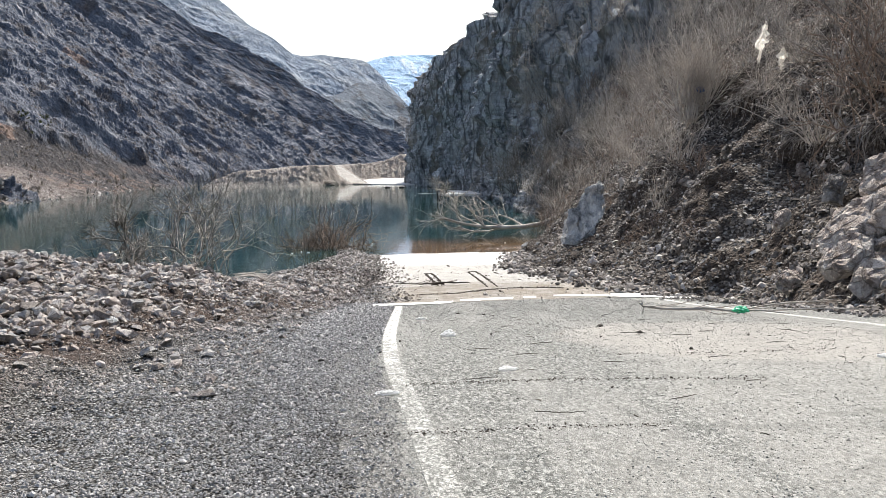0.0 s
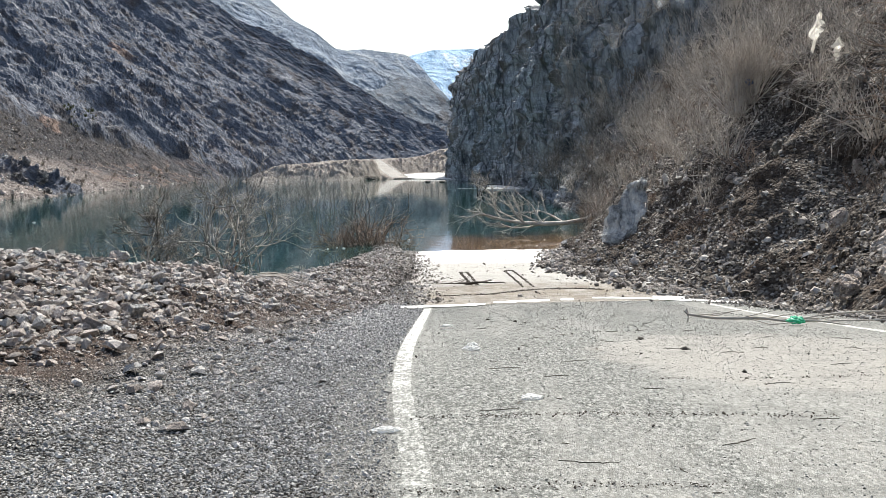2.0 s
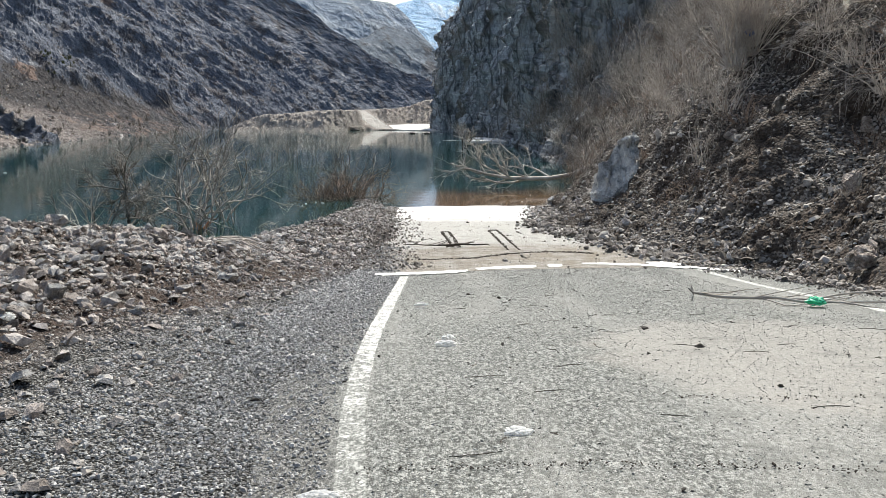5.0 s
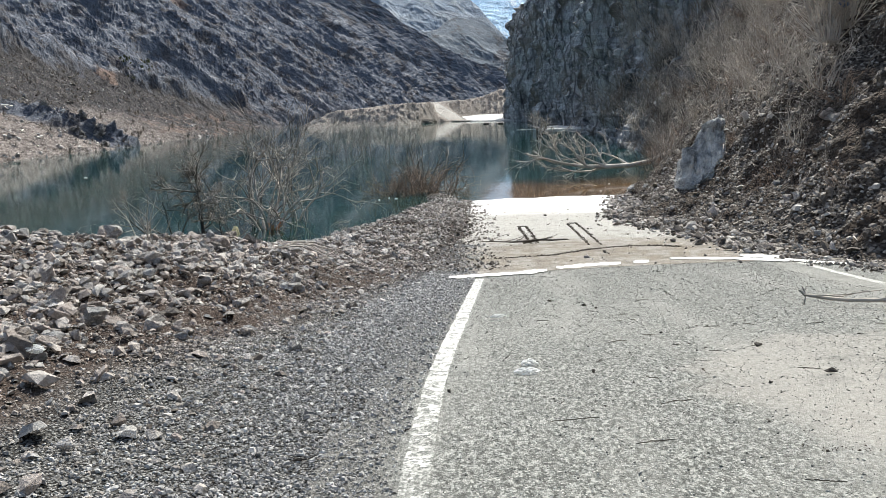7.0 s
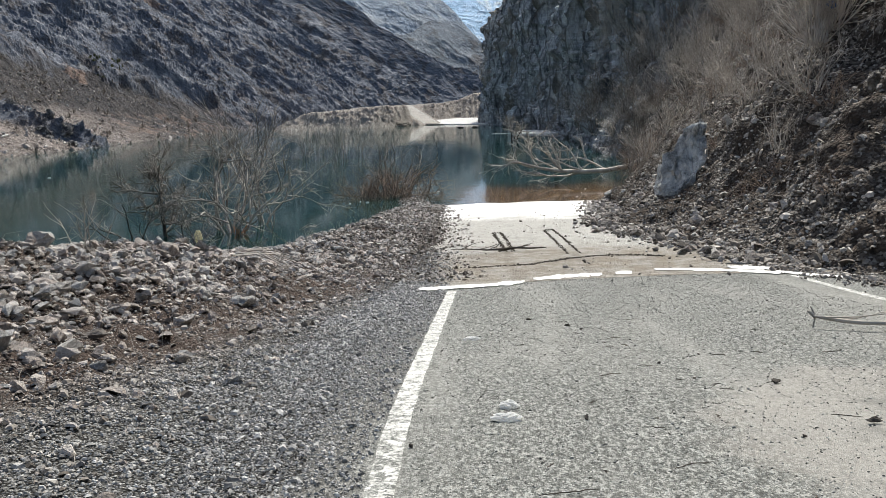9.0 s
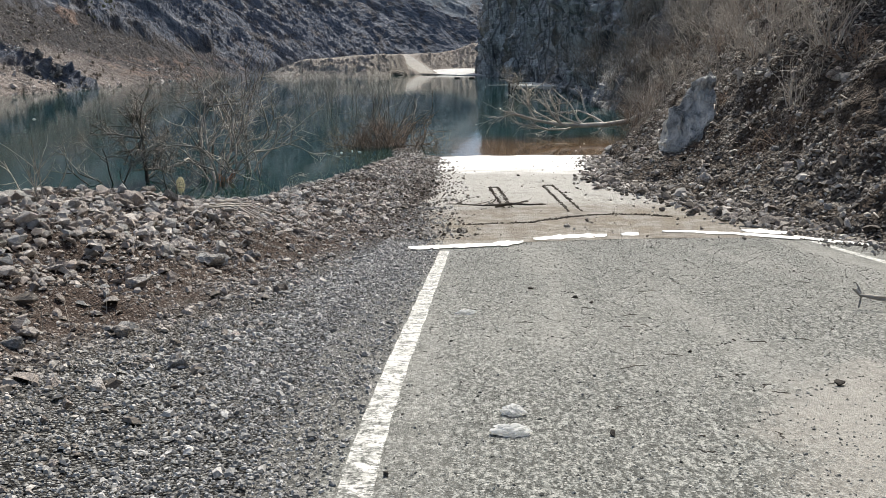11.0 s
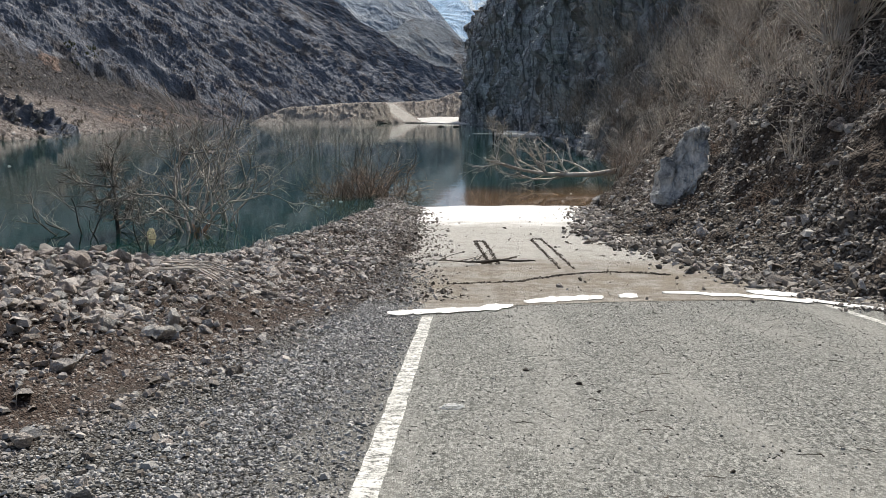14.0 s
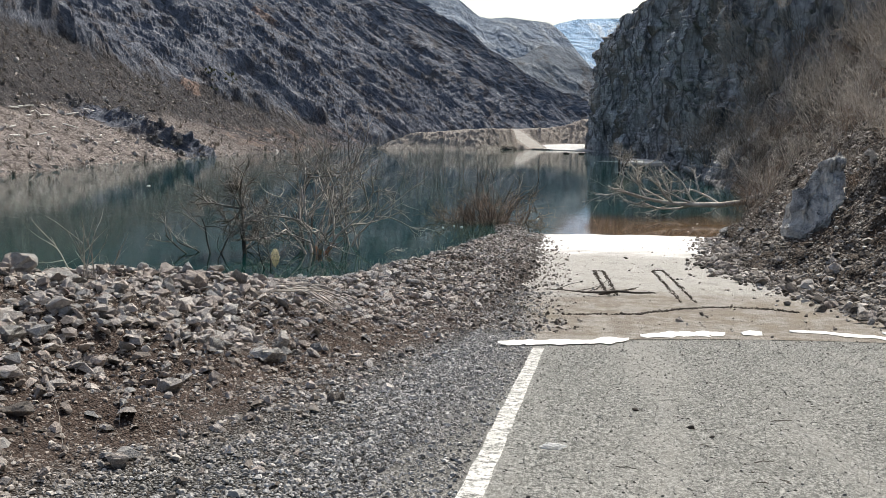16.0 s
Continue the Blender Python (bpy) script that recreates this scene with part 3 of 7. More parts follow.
def build_hillside():
    """The steep slope beside the road and the cliff at its far end, as one sheet."""
    ys = np.concatenate([np.arange(-40, 4, 2.0), np.arange(4, 44, 0.16), np.arange(44, 80, 0.35), np.arange(80, 250.5, 0.7)])
    turn = np.linspace(0, 1, 50)[1:]
    u = np.concatenate([np.linspace(0, 9, 110), np.linspace(9, 26, 70)[1:], np.linspace(26, 70, 60)[1:]])
    tx = np.concatenate([curve_at(TOE, ys), 0.0 + 60 * turn ** 1.6])
    ty = np.concatenate([ys, 250.4 + 45 * turn ** 0.8])
    n = len(tx)
    yaw = np.concatenate([np.zeros(len(ys)), np.radians(-55) * smooth(0, 0.35, turn)])
    ang = np.radians(curve_at([(-60, 48), (40, 48), (60, 50), (85, 58), (115, 74), (150, 80), (300, 82)], ty))
    top = curve_at([(-60, 60), (140, 60), (158, 50), (166, 31), (185, 30.5), (215, 29), (235, 27.5), (250, 25.5), (300, 25)], ty)
    z0 = np.maximum(ground_z(tx, ty), np.where(ty > 48, -1.2, -9)) - 0.15
    U, A = np.meshgrid(u, ang, indexing="xy")
    # gentler skirt of scree at the foot
    skirt = curve_at([(-60, 1.0), (22, 1.0), (29, 1.7), (42, 1.9), (60, 1.2), (100, 0.3), (300, 0.1)], ty)[:, None]
    A0 = np.radians(16)
    du = np.diff(u, prepend=0)[None, :]
    a_loc = A0 + (A - A0) * smooth(0, 1, U / (2 * skirt + 0.01))
    dz = np.cumsum(np.sin(a_loc) * du, 1)
    T = top[:, None] - z0[:, None]
    over = smooth(-2.5, 1.5, dz - T)
    dz2 = np.cumsum((np.sin(a_loc) * (1 - over) + 0.28 * over) * du, 1)
    dx = np.cumsum((np.cos(a_loc) * (1 - over) + 0.9 * over) * du, 1)
    cx, sx = np.cos(yaw)[:, None], np.sin(yaw)[:, None]
    X = tx[:, None] + dx * cx
    Y = ty[:, None] - dx * sx
    Z = z0[:, None] + dz2
    P = np.stack([X, Y, Z], -1).reshape(-1, 3)
    far = smooth(75, 115, Y + 2.2 * np.maximum(Z - 9, 0)).ravel()
    near = 1 - far
    d = near * (0.36 * fbm(P * 0.33, 3) + 0.10 * ridged(P * 0.9 + 4, 3) + 0.10 * fbm(P * 2.6, 4, 0.65))
    Q = P * np.array([0.13, 0.13, 0.024])
    d = d + far * (2.3 * ridged(Q, 4, 0.55) + 0.8 * ridged(P * np.array([0.35, 0.35, 0.25]), 4, 0.6) + 0.65 * fbm(P * np.array([0.9, 0.9, 0.5]), 4, 0.65) - 0.6)
    # undercut hollows with bare roots
    for at, size, deep in HOLLOWS:
        q = (P - np.array(at)) / np.array(size)
        d = d - deep * np.exp(-(q ** 2).sum(1)) + 0.35 * deep * np.exp(-((q - np.array([0.5, 0.0, 1.1])) ** 2).sum(1) * 1.6)
    d = d * smooth(0.0, 1.2, U).ravel()
    ox = (-np.sin(A) * cx).ravel()
    oy = (np.sin(A) * sx).ravel()
    oz = np.cos(A).ravel()
    P = P + d[:, None] * np.stack([ox, oy, oz], -1)
    HILL["P"], HILL["ty"], HILL["u"] = P.reshape(n, len(u), 3), ty, u
    FF = grid_faces(n, len(u))[:, ::-1]
    ob = new("hillside", mesh_of("hillside", P, FF, MAT_SLOPE, P[FF[:, 0], 1] < 95))
    return tagged(ob, "steep brown scree slope rising to a dark rock cliff", "hillside", kind="structure")


def polar_mountain(name, azs, foot, crest, slope, material, label, nr=160, rough=1.0, strata=1.0, calm=((-80, 1), (80, 1)), drop=0.0):
    """A mountain flank that climbs away from the lake; foot and crest are given by bearing."""
    a = np.radians(azs)
    r0 = curve_at(foot, azs)
    e = curve_at(crest, azs) - drop
    eye = 4.5
    r1 = (r0 * slope + eye) / np.maximum(slope - e, 0.05)
    v = np.linspace(0, 1.12, nr)
    R = r0[:, None] + (r1 - r0)[:, None] * v[None, :]
    run = R - r0[:, None]
    Z = run * slope
    peak = (r1 - r0)[:, None] * slope
    Z = np.where(v[None, :] > 1, peak * (1 - 2.0 * (v[None, :] - 1)), Z) - 1.0
    S = np.sin(a)[:, None]
    C = np.cos(a)[:, None]
    X, Y = R * S, 5 + R * C
    P = np.stack([X, Y, Z], -1).reshape(-1, 3)
    scale = np.mean(r0) / 150.0
    # ribs of rock slant down towards the dam
    G = P / scale
    bend = 7.0 * fbm(G * 0.022 + 5, 3)
    across, along = 0.48 * G[:, 0] + 0.88 * G[:, 2] + 0.7 * bend, 0.88 * G[:, 0] - 0.48 * G[:, 2]
    dull = 0.3 * G[:, 1]
    Q = np.stack([along * 0.016, across * 0.05, dull * 0.03], -1)
    d = strata * (1.5 * ridged(Q + 3.3, 3, 0.5) + 0.9 * ridged(np.stack([along * 0.05, across * 0.17, dull * 0.1], -1) + 7.1, 4, 0.6))
    # ledges: each bed juts out and breaks off sharply
    for freq, amp, k in ((0.075, 1.1, 1.0), (0.19, 0.7, 5.0), (0.45, 0.4, 9.0)):
        w = across * freq + 0.9 * fbm(G * freq * 0.55 + k, 3)
        w = w - np.floor(w)
        d = d + strata * amp * np.minimum(w / 0.72, (1 - w) / 0.28) * smooth(-0.35, 0.3, vnoise(G * freq * 0.5 + 2 * k))
    d = d + rough * (1.3 * fbm(G * 0.03, 2, 0.5) + 0.6 * ridged(G * 0.17 + 2.2, 4, 0.62))
    d = d * scale * smooth(0.0, 0.15, np.repeat(v[None, :], len(azs), 0)).ravel() * (1 - 0.93 * smooth(0.72, 1.0, np.repeat(v[None, :], len(azs), 0)).ravel())
    d = d * np.repeat(curve_at(calm, azs)[:, None], nr, 1).ravel()
    d = np.where(d < -0.3 * scale, -0.3 * scale + 0.2 * (d + 0.3 * scale), d)
    k = slope / math.hypot(1, slope)
    nx, ny, nz = (-S * k + 0 * R).ravel(), (-C * k + 0 * R).ravel(), np.full(R.size, 1 / math.hypot(1, slope))
    P = P + d[:, None] * np.stack([nx, ny, nz], -1)
    ob = new(name, mesh_of(name, P, grid_faces(len(azs), nr), material, False))
    return tagged(ob, label, "mountain", kind="structure")


WALL_FOOT = [(-60, -150), (-48, -60), (-45, 40), (-46, 80), (-50, 91), (-52, 104), (-55, 120), (-54, 133), (-55, 150), (-57, 180), (-58, 215), (-55, 255), (-47, 290),
             (-34, 330), (-14, 370), (4, 400), (30, 440), (60, 470)]
WALL_CREST = [(-89, 0.6), (-60, 0.5), (-30, 0.45), (-20, 0.36), (-14, 0.24), (-10.65, 0.168), (-9.6, 0.15), (-8.72, 0.107), (-7.5, 0.086), (-5.9, 0.066), (-4, 0.05), (-2, 0.035), (0.2, 0.022), (5, 0.02), (30, 0.015)]


def build_valley_wall():
    """The long left wall of the valley: spurs and gullies run straight down it, a scree apron and a washed shore lie at its foot."""
    foot = np.array(WALL_FOOT, float)
    k = np.concatenate([[0], np.cumsum(np.hypot(*np.diff(foot, axis=0).T))])
    fine0, fine1 = np.interp([62, 335], foot[:, 1], k)
    s = np.concatenate([np.arange(0, fine0, 4.0), np.arange(fine0, fine1, 0.5), np.arange(fine1, k[-1], 1.3)])
    fx, fy = np.interp(s, k, foot[:, 0]), np.interp(s, k, foot[:, 1])
    for _ in range(3):
        ker = np.ones(9) / 9
        fx = np.convolve(np.pad(fx, 4, "edge"), ker, "valid")
        fy = np.convolve(np.pad(fy, 4, "edge"), ker, "valid")
    tx, ty = np.gradient(fx), np.gradient(fy)
    ker = np.ones(61) / 61
    tx, ty = np.convolve(np.pad(tx / np.hypot(tx, ty), 30, "edge"), ker, "valid"), np.convolve(np.pad(ty / np.hypot(tx, ty), 30, "edge"), ker, "valid")
    ln = np.hypot(tx, ty)
    wx, wy = -0.30 * ty / ln - 0.66, 0.30 * tx / ln + 0.20
    ln = np.hypot(wx, wy)
    wx, wy = wx / ln, wy / ln
    q = curve_at([(-150, 20), (185, 20), (215, 12), (250, 3), (500, 0)], fy)
    slope = 0.78

    def height(run):
        return np.where(run < q[:, None], run * 0.34, run * slope - q[:, None] * (slope - 0.34)) - 1.0

    # each column climbs until it meets the skyline
    runs = np.arange(1.0, 420, 1.0)[None, :]
    X, Y, Z = fx[:, None] + wx[:, None] * runs, fy[:, None] + wy[:, None] * runs, height(runs)
    el = (Z - 4.5) / np.hypot(X, Y - 5)
    az = np.degrees(np.arctan2(X, np.maximum(Y - 5, 0.1)))
    over = el >= curve_at(WALL_CREST, az) - 0.004
    stop = np.minimum(np.where(over.any(1), runs[0][np.argmax(over, 1)], 420.0), 135.0)
    for _ in range(3):
        stop = np.exp(np.convolve(np.pad(np.log(stop), 20, "edge"), np.ones(41) / 41, "valid"))
    v = np.concatenate([np.linspace(0, 1, 270) ** 1.3, [1.03, 1.08, 1.15]])
    run = stop[:, None] * v[None, :]
    Z = height(np.minimum(run, stop[:, None])) - 1.4 * np.maximum(run - stop[:, None], 0)
    X, Y = fx[:, None] + wx[:, None] * run, fy[:, None] + wy[:, None] * run
    S = np.repeat(s[:, None], len(v), 1)
    P = np.stack([X, Y, Z], -1).reshape(-1, 3)
    S, run_, z = S.ravel(), run.ravel(), Z.ravel()
    a = np.stack([S, run_ * 1.25, 0 * S], -1)
    warp = 9.0 * fbm(a * 0.018 + 3, 3) + 2.5 * fbm(a * 0.09 + 8, 2)
    b = np.stack([S + warp + 0.25 * run_, run_ * 1.25, 0 * S], -1)

    def ribs(wide, long, seed, octaves=2, gain=0.45):
        return ridged(b / np.array([wide, long, 1.0]) + seed, octaves, gain)

    d = 3.4 * ribs(46, 170, 2.2) + 1.8 * ribs(17, 75, 5.7) + 1.0 * ribs(6.5, 30, 9.1) + 0.45 * ribs(2.6, 9, 4.4)
    # ledges: beds jut out and break off
    for wide, amp, seed in ((11.0, 1.1, 1.3), (4.2, 0.75, 6.1), (1.9, 0.4, 3.7)):
        w = (b[:, 0] + 0.35 * b[:, 1]) / wide + 0.8 * fbm(a / wide * 0.5 + seed, 3)
        w = w - np.floor(w)
        d = d + amp * np.minimum(w / 0.75, (1 - w) / 0.25) * smooth(-0.2, 0.35, vnoise(a / wide * 0.45 + 2 * seed))
    crag = 0.9 * ridged(b * np.array([0.16, 0.07, 1.0]) + 2.2, 3, 0.6) + 0.5 * ridged(b * np.array([0.6, 0.28, 1.0]) + 7.7, 3, 0.65)
    rockiness = smooth(-0.7, 0.3, fbm(a * 0.035 + 12, 3))
    d = 0.85 * d + crag * (0.3 + 0.6 * rockiness) + 0.22 * fbm(P * 1.1, 2, 0.6) - 1.6
    line = 22 - 0.176 * np.clip(P[:, 1] - 155, -40, 200) + 3.0 * fbm(P * 0.06, 3)
    fan = smooth(2.0, -2.5, z - line) * smooth(262, 232, P[:, 1])
    calm = 0.35 * fbm(P * 0.12, 3) + 0.22 * ridged(P * 0.5, 3, 0.6)
    d = d * (1 - fan) + calm * fan
    # one bare rib of rock runs down through the apron into the water
    rib = smooth(4.5, 0.5, np.abs(P[:, 1] - 147 + 2.0 * fbm(P * 0.2, 2))) * smooth(24, 17, run_)
    d = d + rib * (1.6 + 0.9 * ridged(P * 0.45, 3, 0.65))
    d = d * smooth(0.0, 4.0, run_) * (1 - 0.6 * smooth(0.95, 1.0, np.repeat(v[None, :], len(s), 0).ravel()))
    N = np.stack([-wx * slope, -wy * slope, np.ones(len(s))], -1) / math.hypot(1, slope)
    P = P + d[:, None] * np.repeat(N[:, None, :], len(v), 1).reshape(-1, 3)
    ob = new("mountain_near", mesh_of("mountain_near", P, grid_faces(len(s), len(v)), MAT_WALL, False))
    return tagged(ob, "blue grey rocky valley wall with scrub above a washed shore", "mountain", kind="structure")


def build_mountains():
    build_valley_wall()
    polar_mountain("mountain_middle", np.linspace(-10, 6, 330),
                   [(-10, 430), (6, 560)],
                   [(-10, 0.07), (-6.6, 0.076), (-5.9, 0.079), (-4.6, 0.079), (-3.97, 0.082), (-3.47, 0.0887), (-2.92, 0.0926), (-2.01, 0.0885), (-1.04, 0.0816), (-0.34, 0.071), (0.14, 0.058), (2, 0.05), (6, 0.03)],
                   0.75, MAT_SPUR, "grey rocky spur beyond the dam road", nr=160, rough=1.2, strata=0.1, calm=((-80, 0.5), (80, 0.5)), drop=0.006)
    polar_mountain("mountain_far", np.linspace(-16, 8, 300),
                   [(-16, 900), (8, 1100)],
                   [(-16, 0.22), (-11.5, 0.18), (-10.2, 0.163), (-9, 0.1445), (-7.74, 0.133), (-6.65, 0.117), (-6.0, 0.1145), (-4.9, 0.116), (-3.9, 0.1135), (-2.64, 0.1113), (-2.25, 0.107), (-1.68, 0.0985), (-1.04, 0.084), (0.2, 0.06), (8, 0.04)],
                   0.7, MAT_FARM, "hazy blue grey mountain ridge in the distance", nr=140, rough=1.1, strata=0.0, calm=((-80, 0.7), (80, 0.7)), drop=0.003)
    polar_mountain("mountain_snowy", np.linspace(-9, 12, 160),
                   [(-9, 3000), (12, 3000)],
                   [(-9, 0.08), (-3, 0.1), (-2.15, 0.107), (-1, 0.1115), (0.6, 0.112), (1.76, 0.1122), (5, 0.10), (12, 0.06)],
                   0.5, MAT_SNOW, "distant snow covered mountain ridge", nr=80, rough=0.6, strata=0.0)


def build_water():
    V = np.array([(-150, -30, 0), (60, -30, 0), (60, 430, 0), (-150, 430, 0)], float)
    ob = new("water", mesh_of("water", V, [(0, 1, 2, 3)], MAT_WATER))
    return tagged(ob, "calm green lake reflecting the mountains", "water", kind="structure")


build_ground()
build_road()
build_hillside()
build_mountains()
build_water()

# ---- stones ----
def stone_material(name, per_object):
    m = Nodes(name)
    r = rnd_object(m) if per_object else rnd_island(m)
    base = m.ramp(r, (0.0, (0.26, 0.233, 0.21)), (0.2, (0.44, 0.385, 0.35)), (0.4, (0.61, 0.535, 0.49)), (0.55, (0.37, 0.37, 0.37)), (0.7, (0.54, 0.525, 0.505)), (0.85, (0.70, 0.635, 0.59)), (1.0, (0.80, 0.755, 0.715)))
    v = m.local() if per_object else m.pos
    n = m.noise(7.0, 6, 0.7, v)
    col = m.mix(m.mask(n, 0.35, 0.7), m.mix(0.45, base, (0.07, 0.06, 0.05)), base)
    fine = m.noise(60.0, 4, 0.7, v)
    col = m.mix(m.math("MULTIPLY", m.mask(fine, 0.6, 0.75), 0.4), col, (0.5, 0.48, 0.45))
    return m.finish(col, 0.9, m.bump(m.math("ADD", n, m.math("MULTIPLY", fine, 0.35)), 0.05, 1.0), 0.25)


def grit_material():
    m = Nodes("loose_gravel")
    r = rnd_island(m)
    col = m.ramp(r, (0.0, (0.17, 0.166, 0.16)), (0.35, (0.36, 0.353, 0.342)), (0.7, (0.53, 0.518, 0.50)), (0.92, (0.68, 0.663, 0.64)), (1.0, (0.76, 0.74, 0.72)))
    inland = m.mask(m.math("SUBTRACT", m.math("ADD", m.axis(0), m.math("MULTIPLY", m.noise(0.5, 4, 0.6), 1.6)), m.math("MULTIPLY", m.axis(1), 0.06)), -2.0, -3.2)
    col = m.mix(inland, m.mix(1.0, col, (0.92, 0.92, 0.92), "MULTIPLY"), m.mix(1.0, col, (0.86, 0.76, 0.69), "MULTIPLY"))
    n = m.noise(90.0, 3, 0.7)
    return m.finish(m.mix(m.mask(n, 0.35, 0.7), m.mix(0.25, col, (0.06, 0.055, 0.05)), col), 0.88, m.bump(n, 0.004, 0.6), 0.3)


def scree_material():
    m = Nodes("brown_scree_chips")
    r = rnd_island(m)
    col = m.ramp(r, (0.0, (0.09, 0.078, 0.067)), (0.4, (0.26, 0.23, 0.203)), (0.75, (0.45, 0.41, 0.37)), (0.94, (0.62, 0.58, 0.535)), (1.0, (0.74, 0.70, 0.65)))
    n = m.noise(18.0, 4, 0.7)
    return m.finish(m.mix(m.mask(n, 0.3, 0.7), m.mix(0.4, col, (0.05, 0.042, 0.035)), col), 0.92, m.bump(n, 0.015, 0.7), 0.2)


MAT_STONE, MAT_STONES = stone_material("broken_stone", True), stone_material("broken_stones", False)


def chip_material():
    """Stone chips bound into worn asphalt."""
    m = Nodes("asphalt_chips")
    col = m.ramp(rnd_island(m), (0.0, (0.06, 0.06, 0.055)), (0.35, (0.16, 0.16, 0.15)), (0.7, (0.31, 0.308, 0.29)), (1.0, (0.52, 0.51, 0.48)))
    return m.finish(m.mix(m.mask(m.noise(80.0, 3, 0.7), 0.3, 0.7), m.mix(0.3, col, (0.08, 0.078, 0.07)), col), 0.85, None, 0.3)


MAT_GRIT, MAT_SCREE, MAT_CHIP = grit_material(), scree_material(), chip_material()


def hull_rock(seed, n=16, flat=0.6):
    """Corners and triangles of an angular stone about one unit across."""
    r = np.random.default_rng(seed)
    p = r.normal(size=(n, 3))
    p /= np.linalg.norm(p, axis=1)[:, None]
    p *= r.uniform(0.75, 1.0, (n, 1)) * np.array([1.0, r.uniform(0.6, 0.9), flat * r.uniform(0.7, 1.2)])
    bm = bmesh.new()
    for q in p * 0.5:
        bm.verts.new(q)
    res = bmesh.ops.convex_hull(bm, input=bm.verts)
    bmesh.ops.delete(bm, geom=[g for g in set(res["geom_interior"] + res["geom_unused"]) if isinstance(g, bmesh.types.BMVert)], context="VERTS")
    bmesh.ops.triangulate(bm, faces=bm.faces)
    bmesh.ops.recalc_face_normals(bm, faces=bm.faces)
    bm.verts.index_update()
    V = np.array([v.co[:] for v in bm.verts])
    F = np.array([[v.index for v in f.verts] for f in bm.faces])
    bm.free()
    return V, F




def chip(seed, flat, ring=4):
    """A small flat stone: an uneven ring with a smaller, blunt top."""
    r = np.random.default_rng(seed)
    a = (np.arange(ring) + r.uniform(-0.25, 0.25, ring)) * 2 * np.pi / ring
    rad = r.uniform(0.38, 0.55, ring)
    V = [(rad[i] * math.cos(a[i]), rad[i] * math.sin(a[i]) * 0.78, r.uniform(-0.12, 0.1) * flat) for i in range(ring)]
    lean = r.uniform(-0.1, 0.1, 2)
    V += [(0.55 * x + lean[0], 0.55 * y + lean[1], flat * r.uniform(0.36, 0.52)) for x, y, z in V]
    F = []
    for i in range(ring):
        j = (i + 1) % ring
        F += [(i, j, ring + j), (i, ring + j, ring + i)]
    F += [(ring, ring + k, ring + k + 1) for k in range(1, ring - 1)]
    return np.array(V), np.array(F)


PEBBLES = [chip(100 + k, 0.62, 4) for k in range(10)]
GRAVEL = [chip(130 + k, 0.55, 4) for k in range(12)]
CHIPS = [chip(200 + k, 0.5, 5) for k in range(7)] + [hull_rock(200 + k, 9, 0.5) for k in range(5)]


def rough_rock(seed, n, flat):
    """An angular stone with broken, uneven faces."""
    V, F = hull_rock(seed, n, flat)
    bm = bmesh.new()
    vs = [bm.verts.new(v) for v in V]
    for f in F:
        bm.faces.new([vs[k] for k in f])
    bmesh.ops.subdivide_edges(bm, edges=bm.edges, cuts=2, use_grid_fill=True)
    bmesh.ops.triangulate(bm, faces=bm.faces)
    bm.normal_update()
    P = np.array([v.co[:] for v in bm.verts])
    d = 0.05 * ridged(P * 2.6 + seed, 3, 0.6) + 0.035 * fbm(P * 6.0 + seed, 2) - 0.02
    for v, k in zip(bm.verts, d):
        v.co += v.normal * float(k)
    bm.verts.index_update()
    V = np.array([v.co[:] for v in bm.verts])
    F = np.array([[v.index for v in f.verts] for f in bm.faces])
    bm.free()
    return V, F


STONES = [rough_rock(300 + k, 11, 0.42 + 0.03 * k) for k in range(14)]
SLABS = [hull_rock(450 + k, 13, 0.36 + 0.03 * k) for k in range(10)]
SHARDS = [hull_rock(400 + k, 12, 0.55) for k in range(8)]


def spin(n, r, tilt=0.5):
    """Random turns, mostly about the upright."""
    a, b, c = r.uniform(0, 2 * np.pi, n), r.normal(0, tilt, n), r.normal(0, tilt, n)
    ca, sa, cb, sb, cc, sc = np.cos(a), np.sin(a), np.cos(b), np.sin(b), np.cos(c), np.sin(c)
    R = np.empty((n, 3, 3))
    R[:, 0] = np.stack([ca * cb, ca * sb * sc - sa * cc, ca * sb * cc + sa * sc], -1)
    R[:, 1] = np.stack([sa * cb, sa * sb * sc + ca * cc, sa * sb * cc - ca * sc], -1)
    R[:, 2] = np.stack([-sb, cb * sc, cb * cc], -1)
    return R


def strew(name, places, sizes, kinds, material, label, category, seed, sink=0.12, tilt=0.5, turn=None, soft=False):
    """Many small pieces joined into one mesh."""
    r = np.random.default_rng(seed)
    n = len(places)
    R = spin(n, r, tilt)
    if turn is not None:
        R = turn @ R
    which = r.integers(0, len(kinds), n)
    Vs, Fs, off = [], [], 0
    for k, (V, F) in enumerate(kinds):
        idx = np.where(which == k)[0]
        if not len(idx):
            continue
        W = np.einsum("nij,vj->nvi", R[idx], V) * sizes[idx][:, None, None]
        W = W + places[idx][:, None, :]
        W[:, :, 2] += (sizes[idx] * sink)[:, None]
        Vs.append(W.reshape(-1, 3))
        Fs.append((F[None] + (np.arange(len(idx)) * len(V))[:, None, None]).reshape(-1, 3) + off)
        off += len(idx) * len(V)
    ob = new(name, mesh_of(name, np.concatenate(Vs), np.concatenate(Fs), material, soft))
    return tagged(ob, label, category, kind="stuff")


def on_ground(x, y):
    return np.stack([x, y, ground_z(x, y)], -1)


